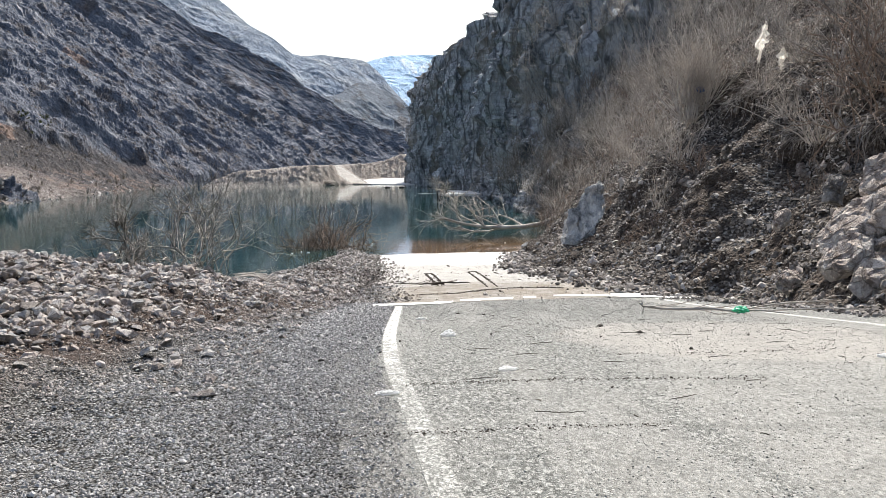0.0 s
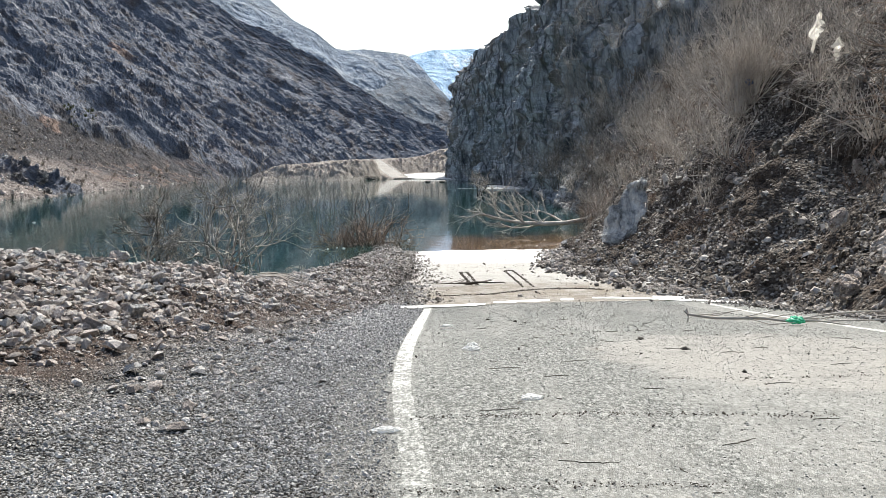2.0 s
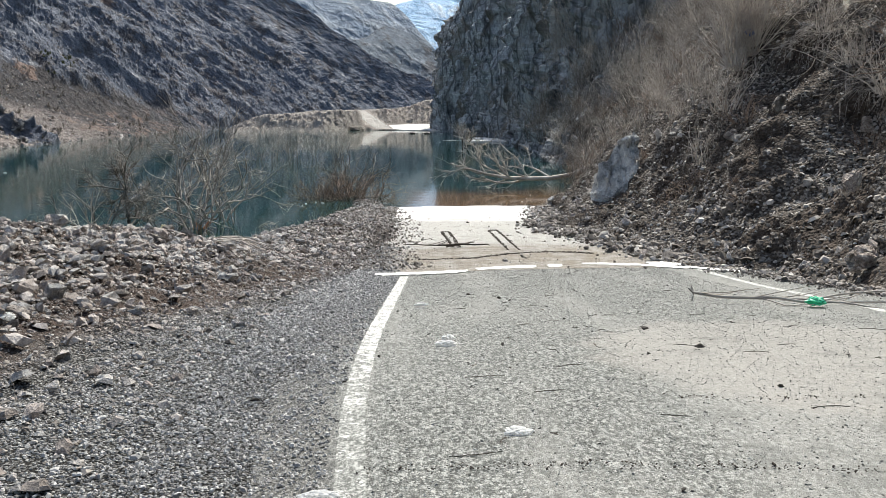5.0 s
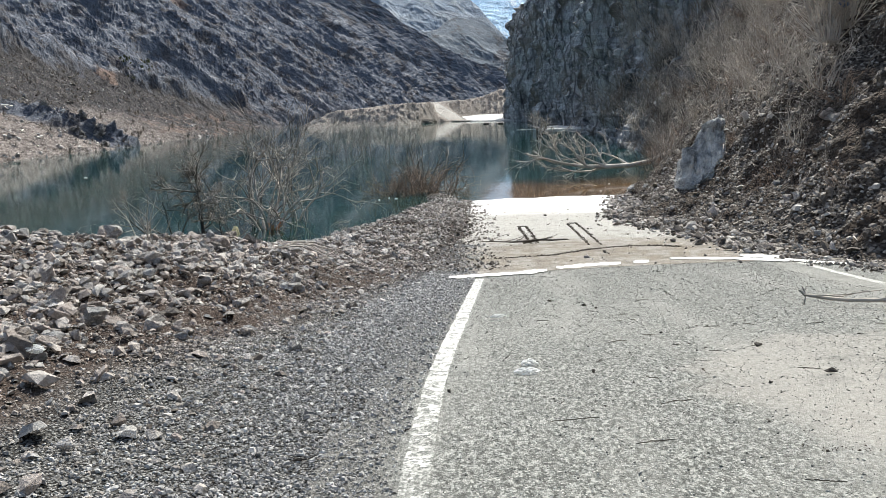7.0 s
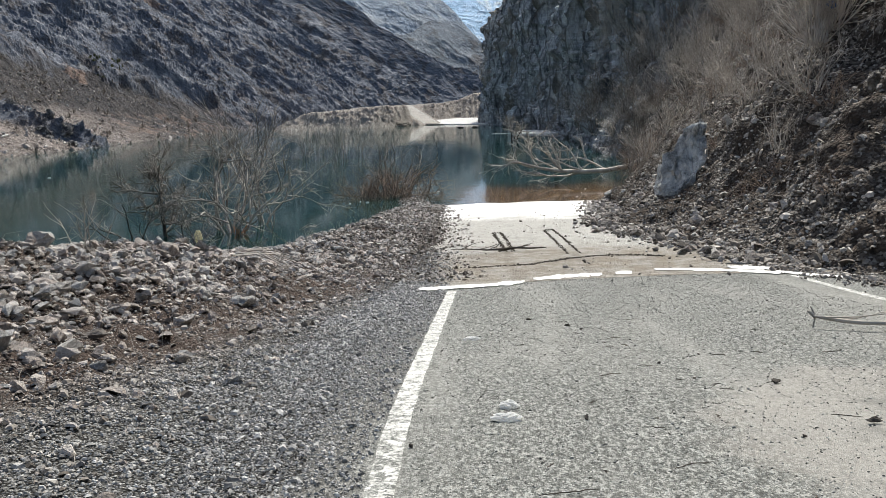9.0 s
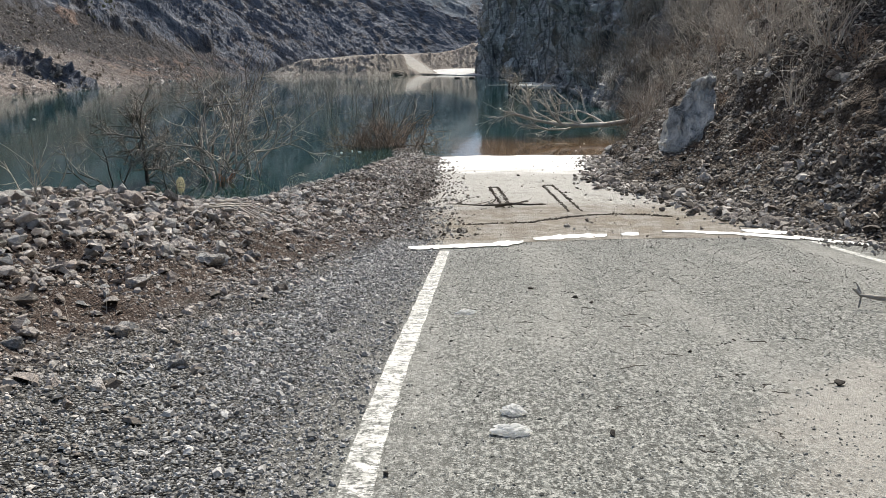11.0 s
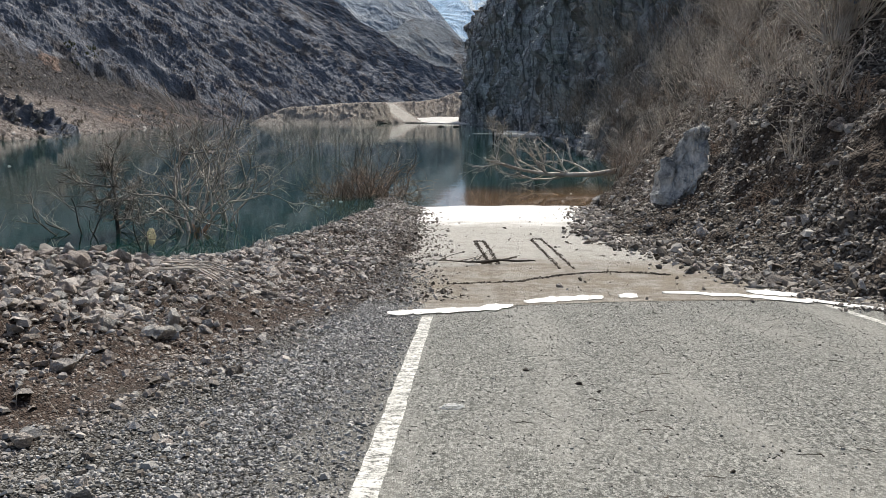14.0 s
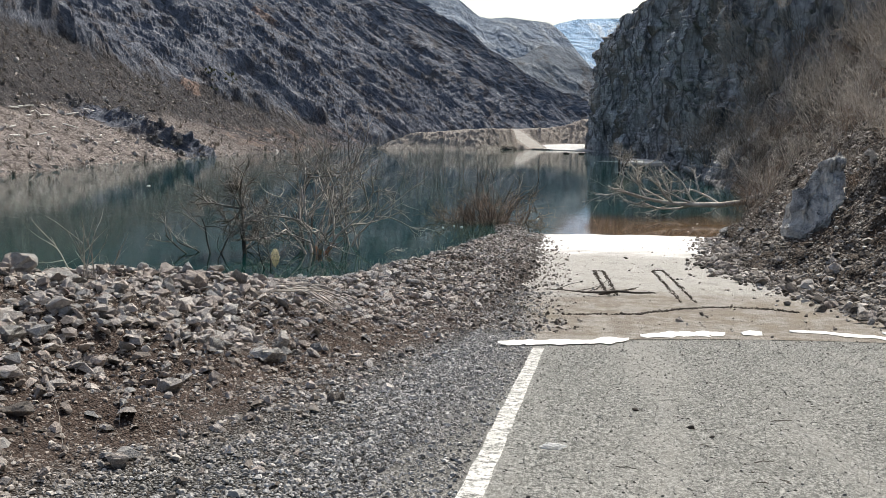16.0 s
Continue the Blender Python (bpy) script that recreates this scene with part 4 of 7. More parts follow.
def bank_share(x, y):
    """How stony the left bank is, 0 to 1."""
    p = np.stack([x * 0.5, y * 0.5, 0 * x], -1)
    cx = curve_at(CREST_X, y)
    inner = curve_at([(0, -3.4), (8, -4.2), (13, -3.4), (17, -3.0), (21, -2.6), (26, -2.2), (34, -1.9), (48, -2.0), (60, -2.2)], y)
    return smooth(0.4, -1.0, x - inner + 0.7 * vnoise(p)) * smooth(-2.6, -0.8, x - cx)


def build_gravel():
    r = np.random.default_rng(11)
    # fine gravel of the shoulder, densest where it is passed closest
    n = 112000
    y = 3.0 + 25 * r.random(n) ** 1.9
    x = -0.75 - (0.25 + 7.0 * (0.35 + 0.65 * (y - 3) / 25)) * r.random(n) ** 0.9 + curve_at(LINE_L, y) * 0.8 + 0.55
    keep = (x > curve_at(CREST_X, y) - 0.6)
    edge = curve_at(LINE_L, y) - 0.2 - x
    p = np.stack([x, y, 0 * x], -1)
    keep &= r.random(n) < 0.45 + 0.55 * smooth(-0.25, 0.6, edge + 0.4 * vnoise(p))
    keep &= r.random(n) < 1 - 0.7 * smooth(-2.6, -3.4, x - 0.1 * (y - 10) + 1.2 * vnoise(p * 0.6))
    x, y = x[keep], y[keep]
    s = np.clip(r.lognormal(math.log(0.0145), 0.38, len(x)), 0.007, 0.06) * (0.95 + 0.10 * (y - 3))
    p = on_ground(x, y)
    p[:, 2] = np.where(x > curve_at(LINE_L, y) - 1.2, np.maximum(p[:, 2], road_z(y) + 0.014), p[:, 2])
    strew("gravel", p, s, GRAVEL, MAT_GRIT, "grey crushed gravel spread over the road shoulder", "gravel", 12, 0.12, 0.22)
    # rubble chips of the bank
    n = 42000
    y = 7 + 46 * r.random(n) ** 1.25
    cx = curve_at(CREST_X, y)
    x = cx - 1.3 + (-1.2 - cx + 1.0) * r.random(n)
    keep = r.random(n) < 0.08 + 0.92 * bank_share(x, y)
    x, y = x[keep], y[keep]
    s = np.clip(r.lognormal(math.log(0.07), 0.5, len(x)), 0.028, 0.22)
    far = y + 2.0 * (x + 4) > 27
    strew("rubble", on_ground(x, y)[~far], s[~far], CHIPS, MAT_STONES, "grey and brown broken stone rubble on the bank", "rubble", 13, 0.12, 0.35)
    strew("rubble", on_ground(x, y)[far], s[far], CHIPS, MAT_SCREE, "dark brown stone rubble between ramp and lake", "rubble", 19, 0.12, 0.35)
    # fines creeping over the asphalt as far as the edge line
    n = 30000
    y = 3.2 + 19 * r.random(n) ** 1.3
    x = curve_at(LINE_L, y) - 0.08 - 0.95 * r.random(n) ** 0.75
    s = np.clip(r.lognormal(math.log(0.0085), 0.45, n), 0.005, 0.04) * (0.9 + 0.09 * (y - 3))
    pl = np.stack([x, y, np.maximum(road_z(y) + 0.012, ground_z(x, y))], -1)
    strew("edge_gravel", pl, s, GRAVEL, MAT_GRIT, "fine grey gravel along the road edge line", "gravel", 18, 0.12, 0.3)
    # chips lying on the earth between shoulder and bank
    n = 26000
    y = 2 + 24 * r.random(n) ** 1.15
    x = -1.3 - 5.5 * r.random(n)
    keep = (r.random(n) < 0.3 + 0.7 * smooth(-0.2, 0.3, vnoise(np.stack([x, y, 0 * x], -1) * 0.9))) & (x > curve_at(CREST_X, y) - 0.5)
    keep &= r.random(n) < (smooth(-1.2, -2.6, x) + 0.1) * smooth(2.0, 8.0, y)
    x, y = x[keep], y[keep]
    s = np.clip(r.lognormal(math.log(0.036), 0.5, len(x)), 0.016, 0.15) * np.clip(0.5 + 0.06 * (y - 5), 0.5, 1.1)
    strew("stone_chips", on_ground(x, y), s, CHIPS, MAT_SCREE, "brown and grey stone chips on bare earth", "rubble", 16, 0.1, 0.3)
    n = 9500
    y = 9 + 40 * r.random(n) ** 1.35
    cx = curve_at(CREST_X, y)
    x = cx - 1.0 + (-1.9 - cx + 1.0) * r.random(n)
    keep = r.random(n) < 0.03 + 0.97 * bank_share(x, y) ** 1.5
    x, y = x[keep], y[keep]
    s = np.clip(r.lognormal(math.log(0.15), 0.35, len(x)), 0.08, 0.32) * np.where(y > 30, 0.65, 1.0)
    strew("bank_stones", on_ground(x, y), s, SLABS, MAT_STONES, "pale grey and tan broken stones heaped on the bank", "stones", 15, 0.22, 0.35)
    # grit lying on the asphalt and the ramp
    n = 34000
    y = 3 + 20 * r.random(n) ** 1.5
    x = curve_at(LINE_L, y) + 0.1 + 5.2 * r.random(n)
    s = np.clip(r.lognormal(math.log(0.0105), 0.32, n), 0.005, 0.03) * (0.85 + 0.05 * (y - 3))
    p = np.stack([x, y, road_z(y) + 0.012 - 0.12 * s], -1)
    strew("road_grit", p, s, PEBBLES, MAT_CHIP, "small loose stone chips on the asphalt", "grit", 14, 0.12, 0.4)


def build_stones():
    """The larger stones of the bank, each one a thing."""
    r = np.random.default_rng(21)
    meshes = [mesh_of("stone", V, F, MAT_STONE, False) for V, F in STONES]
    labels = ("grey angular stone lying in the rubble bank", "brown grey broken stone on the gravel bank", "pale flat stone lying among rubble")
    made = 0
    while made < 270:
        y = 10.5 + 38 * r.random() ** 1.5
        cx = float(curve_at(CREST_X, y))
        x = cx - 0.6 + (-2.0 - cx + 0.6) * r.random()
        if r.random() > 0.04 + 0.96 * float(bank_share(np.array([x]), np.array([y]))[0]):
            continue
        s = float(np.clip(r.lognormal(math.log(0.23), 0.38), 0.13, 0.55))
        if y > 28:
            s *= 0.6
        ob = new("stone", meshes[made % len(meshes)])
        z = float(ground_z(np.array([x]), np.array([y]))[0])
        ob.matrix_basis = Matrix.LocRotScale((x, y, z + 0.12 * s), Euler((r.normal(0, 0.35), r.normal(0, 0.35), r.uniform(0, 6.3))), (s, s, s * r.uniform(0.7, 1.15)))
        tagged(ob, labels[made % 3], "stone", "stones of the rubble bank")
        made += 1
    # single stones that stand out
    for x, y, s, flat, turn, text in ((-1.98, 12.43, 0.19, 0.7, 0.4, "pale grey angular stone on the gravel shoulder"),
                                      (-2.66, 13.34, 0.20, 0.7, 1.4, "grey stone on the gravel shoulder"),
                                      (-3.04, 12.75, 0.26, 0.8, 2.0, "dark brown stone on the gravel shoulder"),
                                      (-2.95, 12.35, 0.22, 0.8, 2.9, "brown rounded stone on the gravel"),
                                      (-2.92, 10.85, 0.17, 0.8, 0.2, "grey stone at the rim of the gravel"),
                                      (-3.35, 10.6, 0.15, 0.9, 1.2, "small grey stone on the gravel"),
                                      (-4.63, 19.2, 0.46, 1.1, 0.7, "large tan upright stone on the rubble bank"),
                                      (-5.02, 26.9, 0.55, 0.8, 0.3, "blue grey stone on the crest of the bank"),
                                      (-5.5, 17.0, 0.5, 0.9, 2.2, "large dark brown stone on the rubble bank"),
                                      (-6.6, 17.6, 0.5, 0.6, 0.9, "broad flat grey stone on the rubble bank"),
                                      (-6.3, 15.8, 0.45, 0.6, 1.9, "broad grey stone on the rubble bank"),
                                      (-5.9, 25.0, 0.36, 1.1, 0.2, "tan stone on the crest of the bank"),
                                      (-2.9, 21.6, 0.4, 0.7, 0.5, "dark grey stone at the foot of the bank"),
                                      (-3.1, 17.3, 0.45, 0.5, 1.1, "flat tan stone at the foot of the bank")):
        ob = new("stone", meshes[int(abs(x * 31 + y * 7)) % len(meshes)])
        z = float(ground_z(np.array([x]), np.array([y]))[0])
        ob.matrix_basis = Matrix.LocRotScale((x, y, z + 0.15 * s), Euler((0.1, 0.15, turn)), (s, s * 0.85, s * flat))
        tagged(ob, text, "stone", "stones of the rubble bank")


# ---- slope: scree, boulders ----
def hill_point(y, u):
    i = int(np.argmin(np.abs(HILL["ty"] - y)))
    j = int(np.argmin(np.abs(HILL["u"] - u)))
    return HILL["P"][i, j]


def hill_normals():
    P = HILL["P"]
    a = np.gradient(P, axis=0)
    b = np.gradient(P, axis=1)
    n = np.cross(b, a)
    n /= np.linalg.norm(n, axis=-1)[..., None] + 1e-9
    return n * np.where(n[..., 2:3] < 0, -1, 1)


def hill_sample(n, y0, y1, u0, u1, r, bias_u=1.0, bias_y=1.0):
    P, ty, u = HILL["P"], HILL["ty"], HILL["u"]
    yy = y0 + (y1 - y0) * r.random(n) ** bias_y
    uu = u0 + (u1 - u0) * r.random(n) ** bias_u
    fi = np.interp(yy, ty[:len(ty) - 49], np.arange(len(ty) - 49))
    fj = np.interp(uu, u, np.arange(len(u)))
    i, j = np.minimum(fi.astype(int), P.shape[0] - 2), np.minimum(fj.astype(int), P.shape[1] - 2)
    a, b = (fi - i)[:, None], (fj - j)[:, None]
    p = (P[i, j] * (1 - a) + P[i + 1, j] * a) * (1 - b) + (P[i, j + 1] * (1 - a) + P[i + 1, j + 1] * a) * b
    return p, HILL["N"][i, j], yy, uu


def build_scree():
    HILL["N"] = hill_normals()
    r = np.random.default_rng(31)
    p, nn, yy, uu = hill_sample(42000, 6, 56, 0.0, 9.5, r, 1.3, 1.15)
    keep = r.random(len(p)) < 0.25 + 0.75 * smooth(-0.25, 0.25, vnoise(p * 0.45) + 0.45 * smooth(4, 0.5, uu))
    p, uu = p[keep], uu[keep]
    s = np.clip(r.lognormal(math.log(0.08), 0.55, len(p)), 0.03, 0.36)
    strew("scree", p, s, CHIPS, MAT_SCREE, "brown and grey scree chips on the slope", "scree", 32, 0.05)
    # fine spill at the foot of the slope
    n = 7000
    y = 6 + 44 * r.random(n) ** 1.3
    x = curve_at(TOE, y) - np.abs(r.normal(0, 0.33, n)) + 0.25
    s = np.clip(r.lognormal(math.log(0.06), 0.5, n), 0.02, 0.22)
    pl = np.stack([x, y, road_z(y) + 0.02], -1)
    strew("scree_spill", pl, s, CHIPS, MAT_SCREE, "dark stone spill along the foot of the slope", "scree", 33, 0.15)
    n = 1500
    y = 23 + 27 * r.random(n)
    x = curve_at(TOE, y) - np.abs(r.normal(0, 0.5, n)) + 0.5
    s = np.clip(r.lognormal(math.log(0.15), 0.4, n), 0.07, 0.38)
    pl = np.stack([x, y, road_z(y) + 0.02 + 0.25 * np.maximum(0, x - curve_at(TOE, y))], -1)
    strew("fallen_rubble", pl, s, CHIPS[:2] + SHARDS, MAT_SCREE, "grey fallen rubble heaped at the foot of the slope", "rubble", 34, 0.2, 0.4)
    # larger stones in the scree
    meshes = [mesh_of("scree_stone", V, F, MAT_STONE, False) for V, F in STONES]
    p, nn, yy, uu = hill_sample(170, 9, 48, 0.0, 7.0, r, 1.7, 1.0)
    for k in range(len(p)):
        s = float(np.clip(r.lognormal(math.log(0.27), 0.4), 0.15, 0.7))
        ob = new("scree_stone", meshes[k % len(meshes)])
        ob.matrix_basis = Matrix.LocRotScale(Vector(p[k]) + Vector(nn[k]) * 0.08 * s, Euler((r.normal(0, 0.6), r.normal(0, 0.6), r.uniform(0, 6.3))), (s, s, s))
        tagged(ob, "grey angular stone lodged in the brown scree", "stone", "stones in the scree slope")
    for k in range(90):
        y = 24 + 25 * r.random()
        x = float(curve_at(TOE, y)) - abs(r.normal(0, 0.35)) + 0.1
        s = float(np.clip(r.lognormal(math.log(0.24), 0.4), 0.14, 0.6))
        ob = new("scree_stone", meshes[k % len(meshes)])
        ob.matrix_basis = Matrix.LocRotScale((x, y, float(road_z(y)) + 0.18 * s), Euler((r.normal(0, 0.3), r.normal(0, 0.3), r.uniform(0, 6.3))), (s, s, s * 0.8))
        tagged(ob, "dark grey fallen stone at the foot of the slope", "stone", "fallen stones at the slope's foot")


def boulder(name, corners, at, material, label, seed, cuts=4, rough=0.05, turn=(0, 0, 0), size=1.0):
    """A big rock: hull of a few corners, cut finer and roughened."""
    bm = bmesh.new()
    for c in corners:
        bm.verts.new(c)
    bmesh.ops.convex_hull(bm, input=bm.verts)
    bmesh.ops.subdivide_edges(bm, edges=bm.edges, cuts=cuts, use_grid_fill=True)
    bmesh.ops.triangulate(bm, faces=bm.faces)
    bmesh.ops.subdivide_edges(bm, edges=bm.edges, cuts=2, use_grid_fill=True)
    bmesh.ops.triangulate(bm, faces=bm.faces)
    bm.normal_update()
    P = np.array([v.co[:] for v in bm.verts])
    N = np.array([v.normal[:] for v in bm.verts])
    # lumps first, then chisel flat faces, then a fine broken skin
    P = P + N * (rough * 1.3 * fbm(P * 1.3 + seed, 3, 0.55))[:, None]
    rr = np.random.default_rng(int(seed * 10))
    for _ in range(28):
        w = rr.normal(size=3)
        w /= np.linalg.norm(w)
        e = P @ w
        c = np.quantile(e, rr.uniform(0.84, 0.975))
        P = P - np.outer(np.maximum(e - c, 0), w)
    step = ridged(P * 2.1 + seed, 2, 0.5)
    # beds stand out in turn, and joints cut across them
    bed = 5.0 * P[:, 2] + 0.7 * fbm(P * 1.1 + seed, 3)
    P = P + N * (rough * 1.8 * (vnoise(np.stack([np.floor(bed) * 7.3, np.floor(P[:, 0] * 2.2 + 0.8 * vnoise(P * 1.5)) * 3.1, 0 * bed + seed], -1))))[:, None]
    P = P - N * (rough * 1.0 * smooth(0.5, 0.8, step) + rough * 0.4 * fbm(P * 7.0 + seed, 3, 0.6))[:, None]
    for v, q in zip(bm.verts, P):
        v.co = q
    me = bpy.data.meshes.new(name)
    bm.to_mesh(me)
    bm.free()
    me.materials.append(material)
    me.polygons.foreach_set("use_smooth", np.zeros(len(me.polygons), bool))
    ob = new(name, me)
    ob.matrix_basis = Matrix.LocRotScale(at, Euler(turn), (size, size, size))
    return tagged(ob, label, "boulder")


def boulder_material(name, dark, mid, pale, warm, jointed=0.5):
    m = Nodes(name)
    v = m.local()
    a = m.noise(1.6, 8, 0.72, m.scaled(v, (1.0, 1.0, 0.8)), 0.4)
    b = m.noise(9.0, 6, 0.7, v)
    c = m.noise(2.6, 9, 0.78, m.scaled(v, (1.4, 1.4, 0.8)))
    col = m.ramp(a, (0.38, dark), (0.48, mid), (0.60, pale))
    col = m.mix(m.math("MULTIPLY", m.mask(b, 0.5, 0.7), 0.5), col, warm)
    col = m.mix(m.math("MULTIPLY", m.mask(c, 0.46, 0.38), 0.85), col, dark)
    warp = m.tree.nodes.new("ShaderNodeVectorMath")
    m.put(warp.inputs[0], m.scaled(v, (1.0, 1.0, 2.2)))
    m.put(warp.inputs[1], m.scaled(m.add("ShaderNodeTexNoise", Vector=v, Scale=2.0, Detail=5.0).outputs["Color"], (0.5, 0.5, 0.5)))
    joint = m.mask(m.cells(1.5, warp.outputs[0], "DISTANCE_TO_EDGE"), 0.0, 0.045)
    fissure = m.mask(m.cells(5.5, warp.outputs[0], "DISTANCE_TO_EDGE"), 0.0, 0.07)
    col = m.mix(m.math("MULTIPLY", m.math("SUBTRACT", 1.0, joint), jointed), col, m.mix(0.6, dark, (0.02, 0.018, 0.016)))
    col = m.mix(m.math("MULTIPLY", m.math("SUBTRACT", 1.0, fissure), 0.3 * jointed), col, dark)
    plate = m.axis(0, m.cells(1.5, warp.outputs[0], out="Color"))
    col = m.mix(1.0, col, m.ramp(plate, (0.0, 0.85), (1.0, 1.0)), "MULTIPLY")
    h = m.math("ADD", m.math("MULTIPLY", a, 1.2), m.math("ADD", m.math("MULTIPLY", b, 0.4), m.math("MULTIPLY", c, 1.2)))
    h = m.math("ADD", h, m.math("ADD", m.math("MULTIPLY", joint, 1.2 * jointed), m.math("ADD", m.math("MULTIPLY", fissure, 0.5 * jointed), m.math("MULTIPLY", plate, 0.6))))
    return m.finish(col, 0.88, m.bump(h, 0.10, 1.0), 0.2)


def build_boulders():
    blue = boulder_material("blue_grey_rock", (0.13, 0.137, 0.14), (0.44, 0.445, 0.445), (0.88, 0.86, 0.82), (0.66, 0.63, 0.58), 0.12)
    tan = boulder_material("tan_rock", (0.27, 0.215, 0.18), (0.66, 0.565, 0.50), (0.88, 0.81, 0.74), (0.68, 0.555, 0.47))
    grey = boulder_material("dark_grey_rock", (0.13, 0.115, 0.10), (0.31, 0.285, 0.26), (0.54, 0.505, 0.46), (0.37, 0.315, 0.265))
    boulder("boulder", [(-1.0, -0.75, -0.9), (-0.1, -1.1, -1.0), (0.5, -0.8, -0.6), (-0.75, 0.6, -0.9), (0.6, 0.7, -0.6), (-0.45, -0.3, 0.2),
                        (0.15, 0.05, 1.1), (0.55, 0.2, 1.3), (0.85, 0.3, 1.1), (0.85, -0.3, 0.35), (0.35, 0.8, 1.15), (-0.55, 0.3, -0.05)],
            (6.22, 36.3, 2.42), blue, "leaning blue grey boulder with a pale upper edge", 3.1, 5, 0.06, (0, 0, 0), 1.42)
    # outcrop at the slope's foot near the walker
    boulder("boulder", [(-0.5, -0.6, -0.7), (0.7, -0.7, -0.8), (1.0, 0.5, -0.7), (-0.3, 0.6, -0.6), (-0.15, -0.45, 0.5), (0.6, -0.4, 1.0), (0.9, 0.4, 1.1), (0.1, 0.5, 0.6), (-0.55, 0.0, 0.0)],
            (7.6, 16.9, 3.25), tan, "large tan cracked boulder in the slope", 5.2, 4, 0.06, (0.1, 0.35, 0.4), 1.3)
    boulder("boulder", [(-0.7, -0.5, -0.6), (0.6, -0.6, -0.6), (0.9, 0.5, -0.5), (-0.5, 0.5, -0.5), (-0.5, -0.3, 0.35), (0.4, -0.4, 0.6), (0.8, 0.3, 0.8), (-0.1, 0.4, 0.5)],
            (7.35, 15.6, 2.85), tan, "large tan boulder with dark cracks", 6.9, 4, 0.05, (0.0, 0.3, 1.0), 1.05)
    boulder("boulder", [(-0.6, -0.4, -0.35), (0.6, -0.4, -0.35), (0.6, 0.4, -0.3), (-0.6, 0.4, -0.3), (-0.45, -0.3, 0.2), (0.5, -0.2, 0.4), (0.45, 0.3, 0.4), (-0.3, 0.3, 0.25)],
            (6.75, 18.2, 2.3), tan, "tan block shaped boulder at the slope's foot", 7.7, 4, 0.07, (0.25, -0.3, 0.5), 0.62)
    boulder("boulder", [(-0.7, -0.3, -0.3), (0.6, -0.3, -0.4), (0.7, 0.3, -0.3), (-0.6, 0.3, -0.2), (-0.5, -0.1, 0.1), (0.4, -0.2, 0.35), (0.5, 0.2, 0.4), (-0.1, 0.2, 0.3)],
            (8.35, 19.8, 4.0), grey, "grey slab boulder in the scree slope", 8.8, 3, 0.04, (0.2, -0.5, 0.8), 0.9)
    boulder("boulder", [(-0.5, -0.3, -0.3), (0.5, -0.3, -0.3), (0.6, 0.3, -0.3), (-0.5, 0.3, -0.3), (-0.4, -0.2, 0.2), (0.3, -0.2, 0.4), (0.4, 0.2, 0.3), (-0.2, 0.2, 0.3)],
            (7.5, 20.6, 3.35), tan, "pale slab boulder in the scree slope", 2.8, 3, 0.035, (0.2, -0.6, 0.3), 0.6)
    slab = [(-0.9, -0.6, -0.2), (0.9, -0.7, -0.2), (1.0, 0.6, -0.2), (-0.8, 0.7, -0.2), (-0.8, -0.55, 0.16), (0.85, -0.6, 0.2), (0.9, 0.5, 0.2), (-0.7, 0.6, 0.18)]
    for k, (at, size, turn) in enumerate((((6.85, 15.95, 3.0), 0.75, (0.12, -0.80, 0.15)), ((7.15, 16.35, 3.45), 0.85, (0.05, -0.72, 0.3)), ((7.55, 16.1, 3.75), 0.8, (0.2, -0.85, 0.0)),
                                          ((6.95, 15.3, 2.75), 0.6, (0.15, -0.6, 0.5)), ((7.3, 17.6, 3.3), 0.6, (0.0, -0.75, 0.2)), ((8.1, 17.4, 4.35), 0.7, (0.1, -0.8, 0.4)))):
        boulder("boulder", slab, at, tan, "tan layered rock slab sticking out of the slope", 12.3 + k, 6, 0.05, turn, size)
    for k, (x, y, s, a) in enumerate(((4.6, 25.4, 0.5, 0.3), (4.95, 25.0, 0.62, 1.3), (4.25, 26.6, 0.42, 0.9), (4.75, 26.3, 0.5, 2.0), (3.45, 31.2, 0.45, 0.2), (3.2, 34.6, 0.42, 0.6))):
        ob = new("fallen_stone", mesh_of("fallen_stone", STONES[k][0], STONES[k][1], grey, False))
        ob.matrix_basis = Matrix.LocRotScale((x, y, float(road_z(y)) + 0.2 * s), Euler((0.1, 0.1, a)), (s, s * 0.8, s * 0.85))
        tagged(ob, "dark grey block fallen onto the road edge", "stone", "fallen stones at the slope's foot")
    # rocks breaking through the upper slope
    r = np.random.default_rng(77)
    for y, u, s in ((25.5, 5.6, 0.5), (24.0, 6.4, 0.45), (28.0, 5.8, 0.6), (22.5, 5.0, 0.5), (30.0, 5.0, 0.5), (27.0, 8.0, 0.7), (24.5, 7.4, 0.6), (20.5, 4.6, 0.5)):
        p = hill_point(y, u)
        boulder("boulder", [(-0.6, -0.4, -0.5), (0.6, -0.5, -0.4), (0.6, 0.4, -0.5), (-0.6, 0.5, -0.4), (-0.4, -0.3, 0.3), (0.3, -0.3, 0.5), (0.4, 0.3, 0.6), (-0.3, 0.3, 0.4)],
                tuple(p), grey if s > 0.5 else tan, "grey rock breaking out of the slope", y, 3, 0.06, (0.2, -0.4, r.uniform(0, 6)), s)


build_gravel()
build_stones()
build_scree()
build_boulders()

# ---- bare wood ----
def bark_material(name, a, b, c):
    m = Nodes(name)
    n = m.noise(14.0, 5, 0.7)
    k = m.noise(2.0, 3, 0.6)
    col = m.mix(m.mask(k, 0.4, 0.65), m.ramp(n, (0.3, a), (0.7, b)), c)
    return m.finish(col, 0.9, m.bump(n, 0.01, 0.7), 0.2)


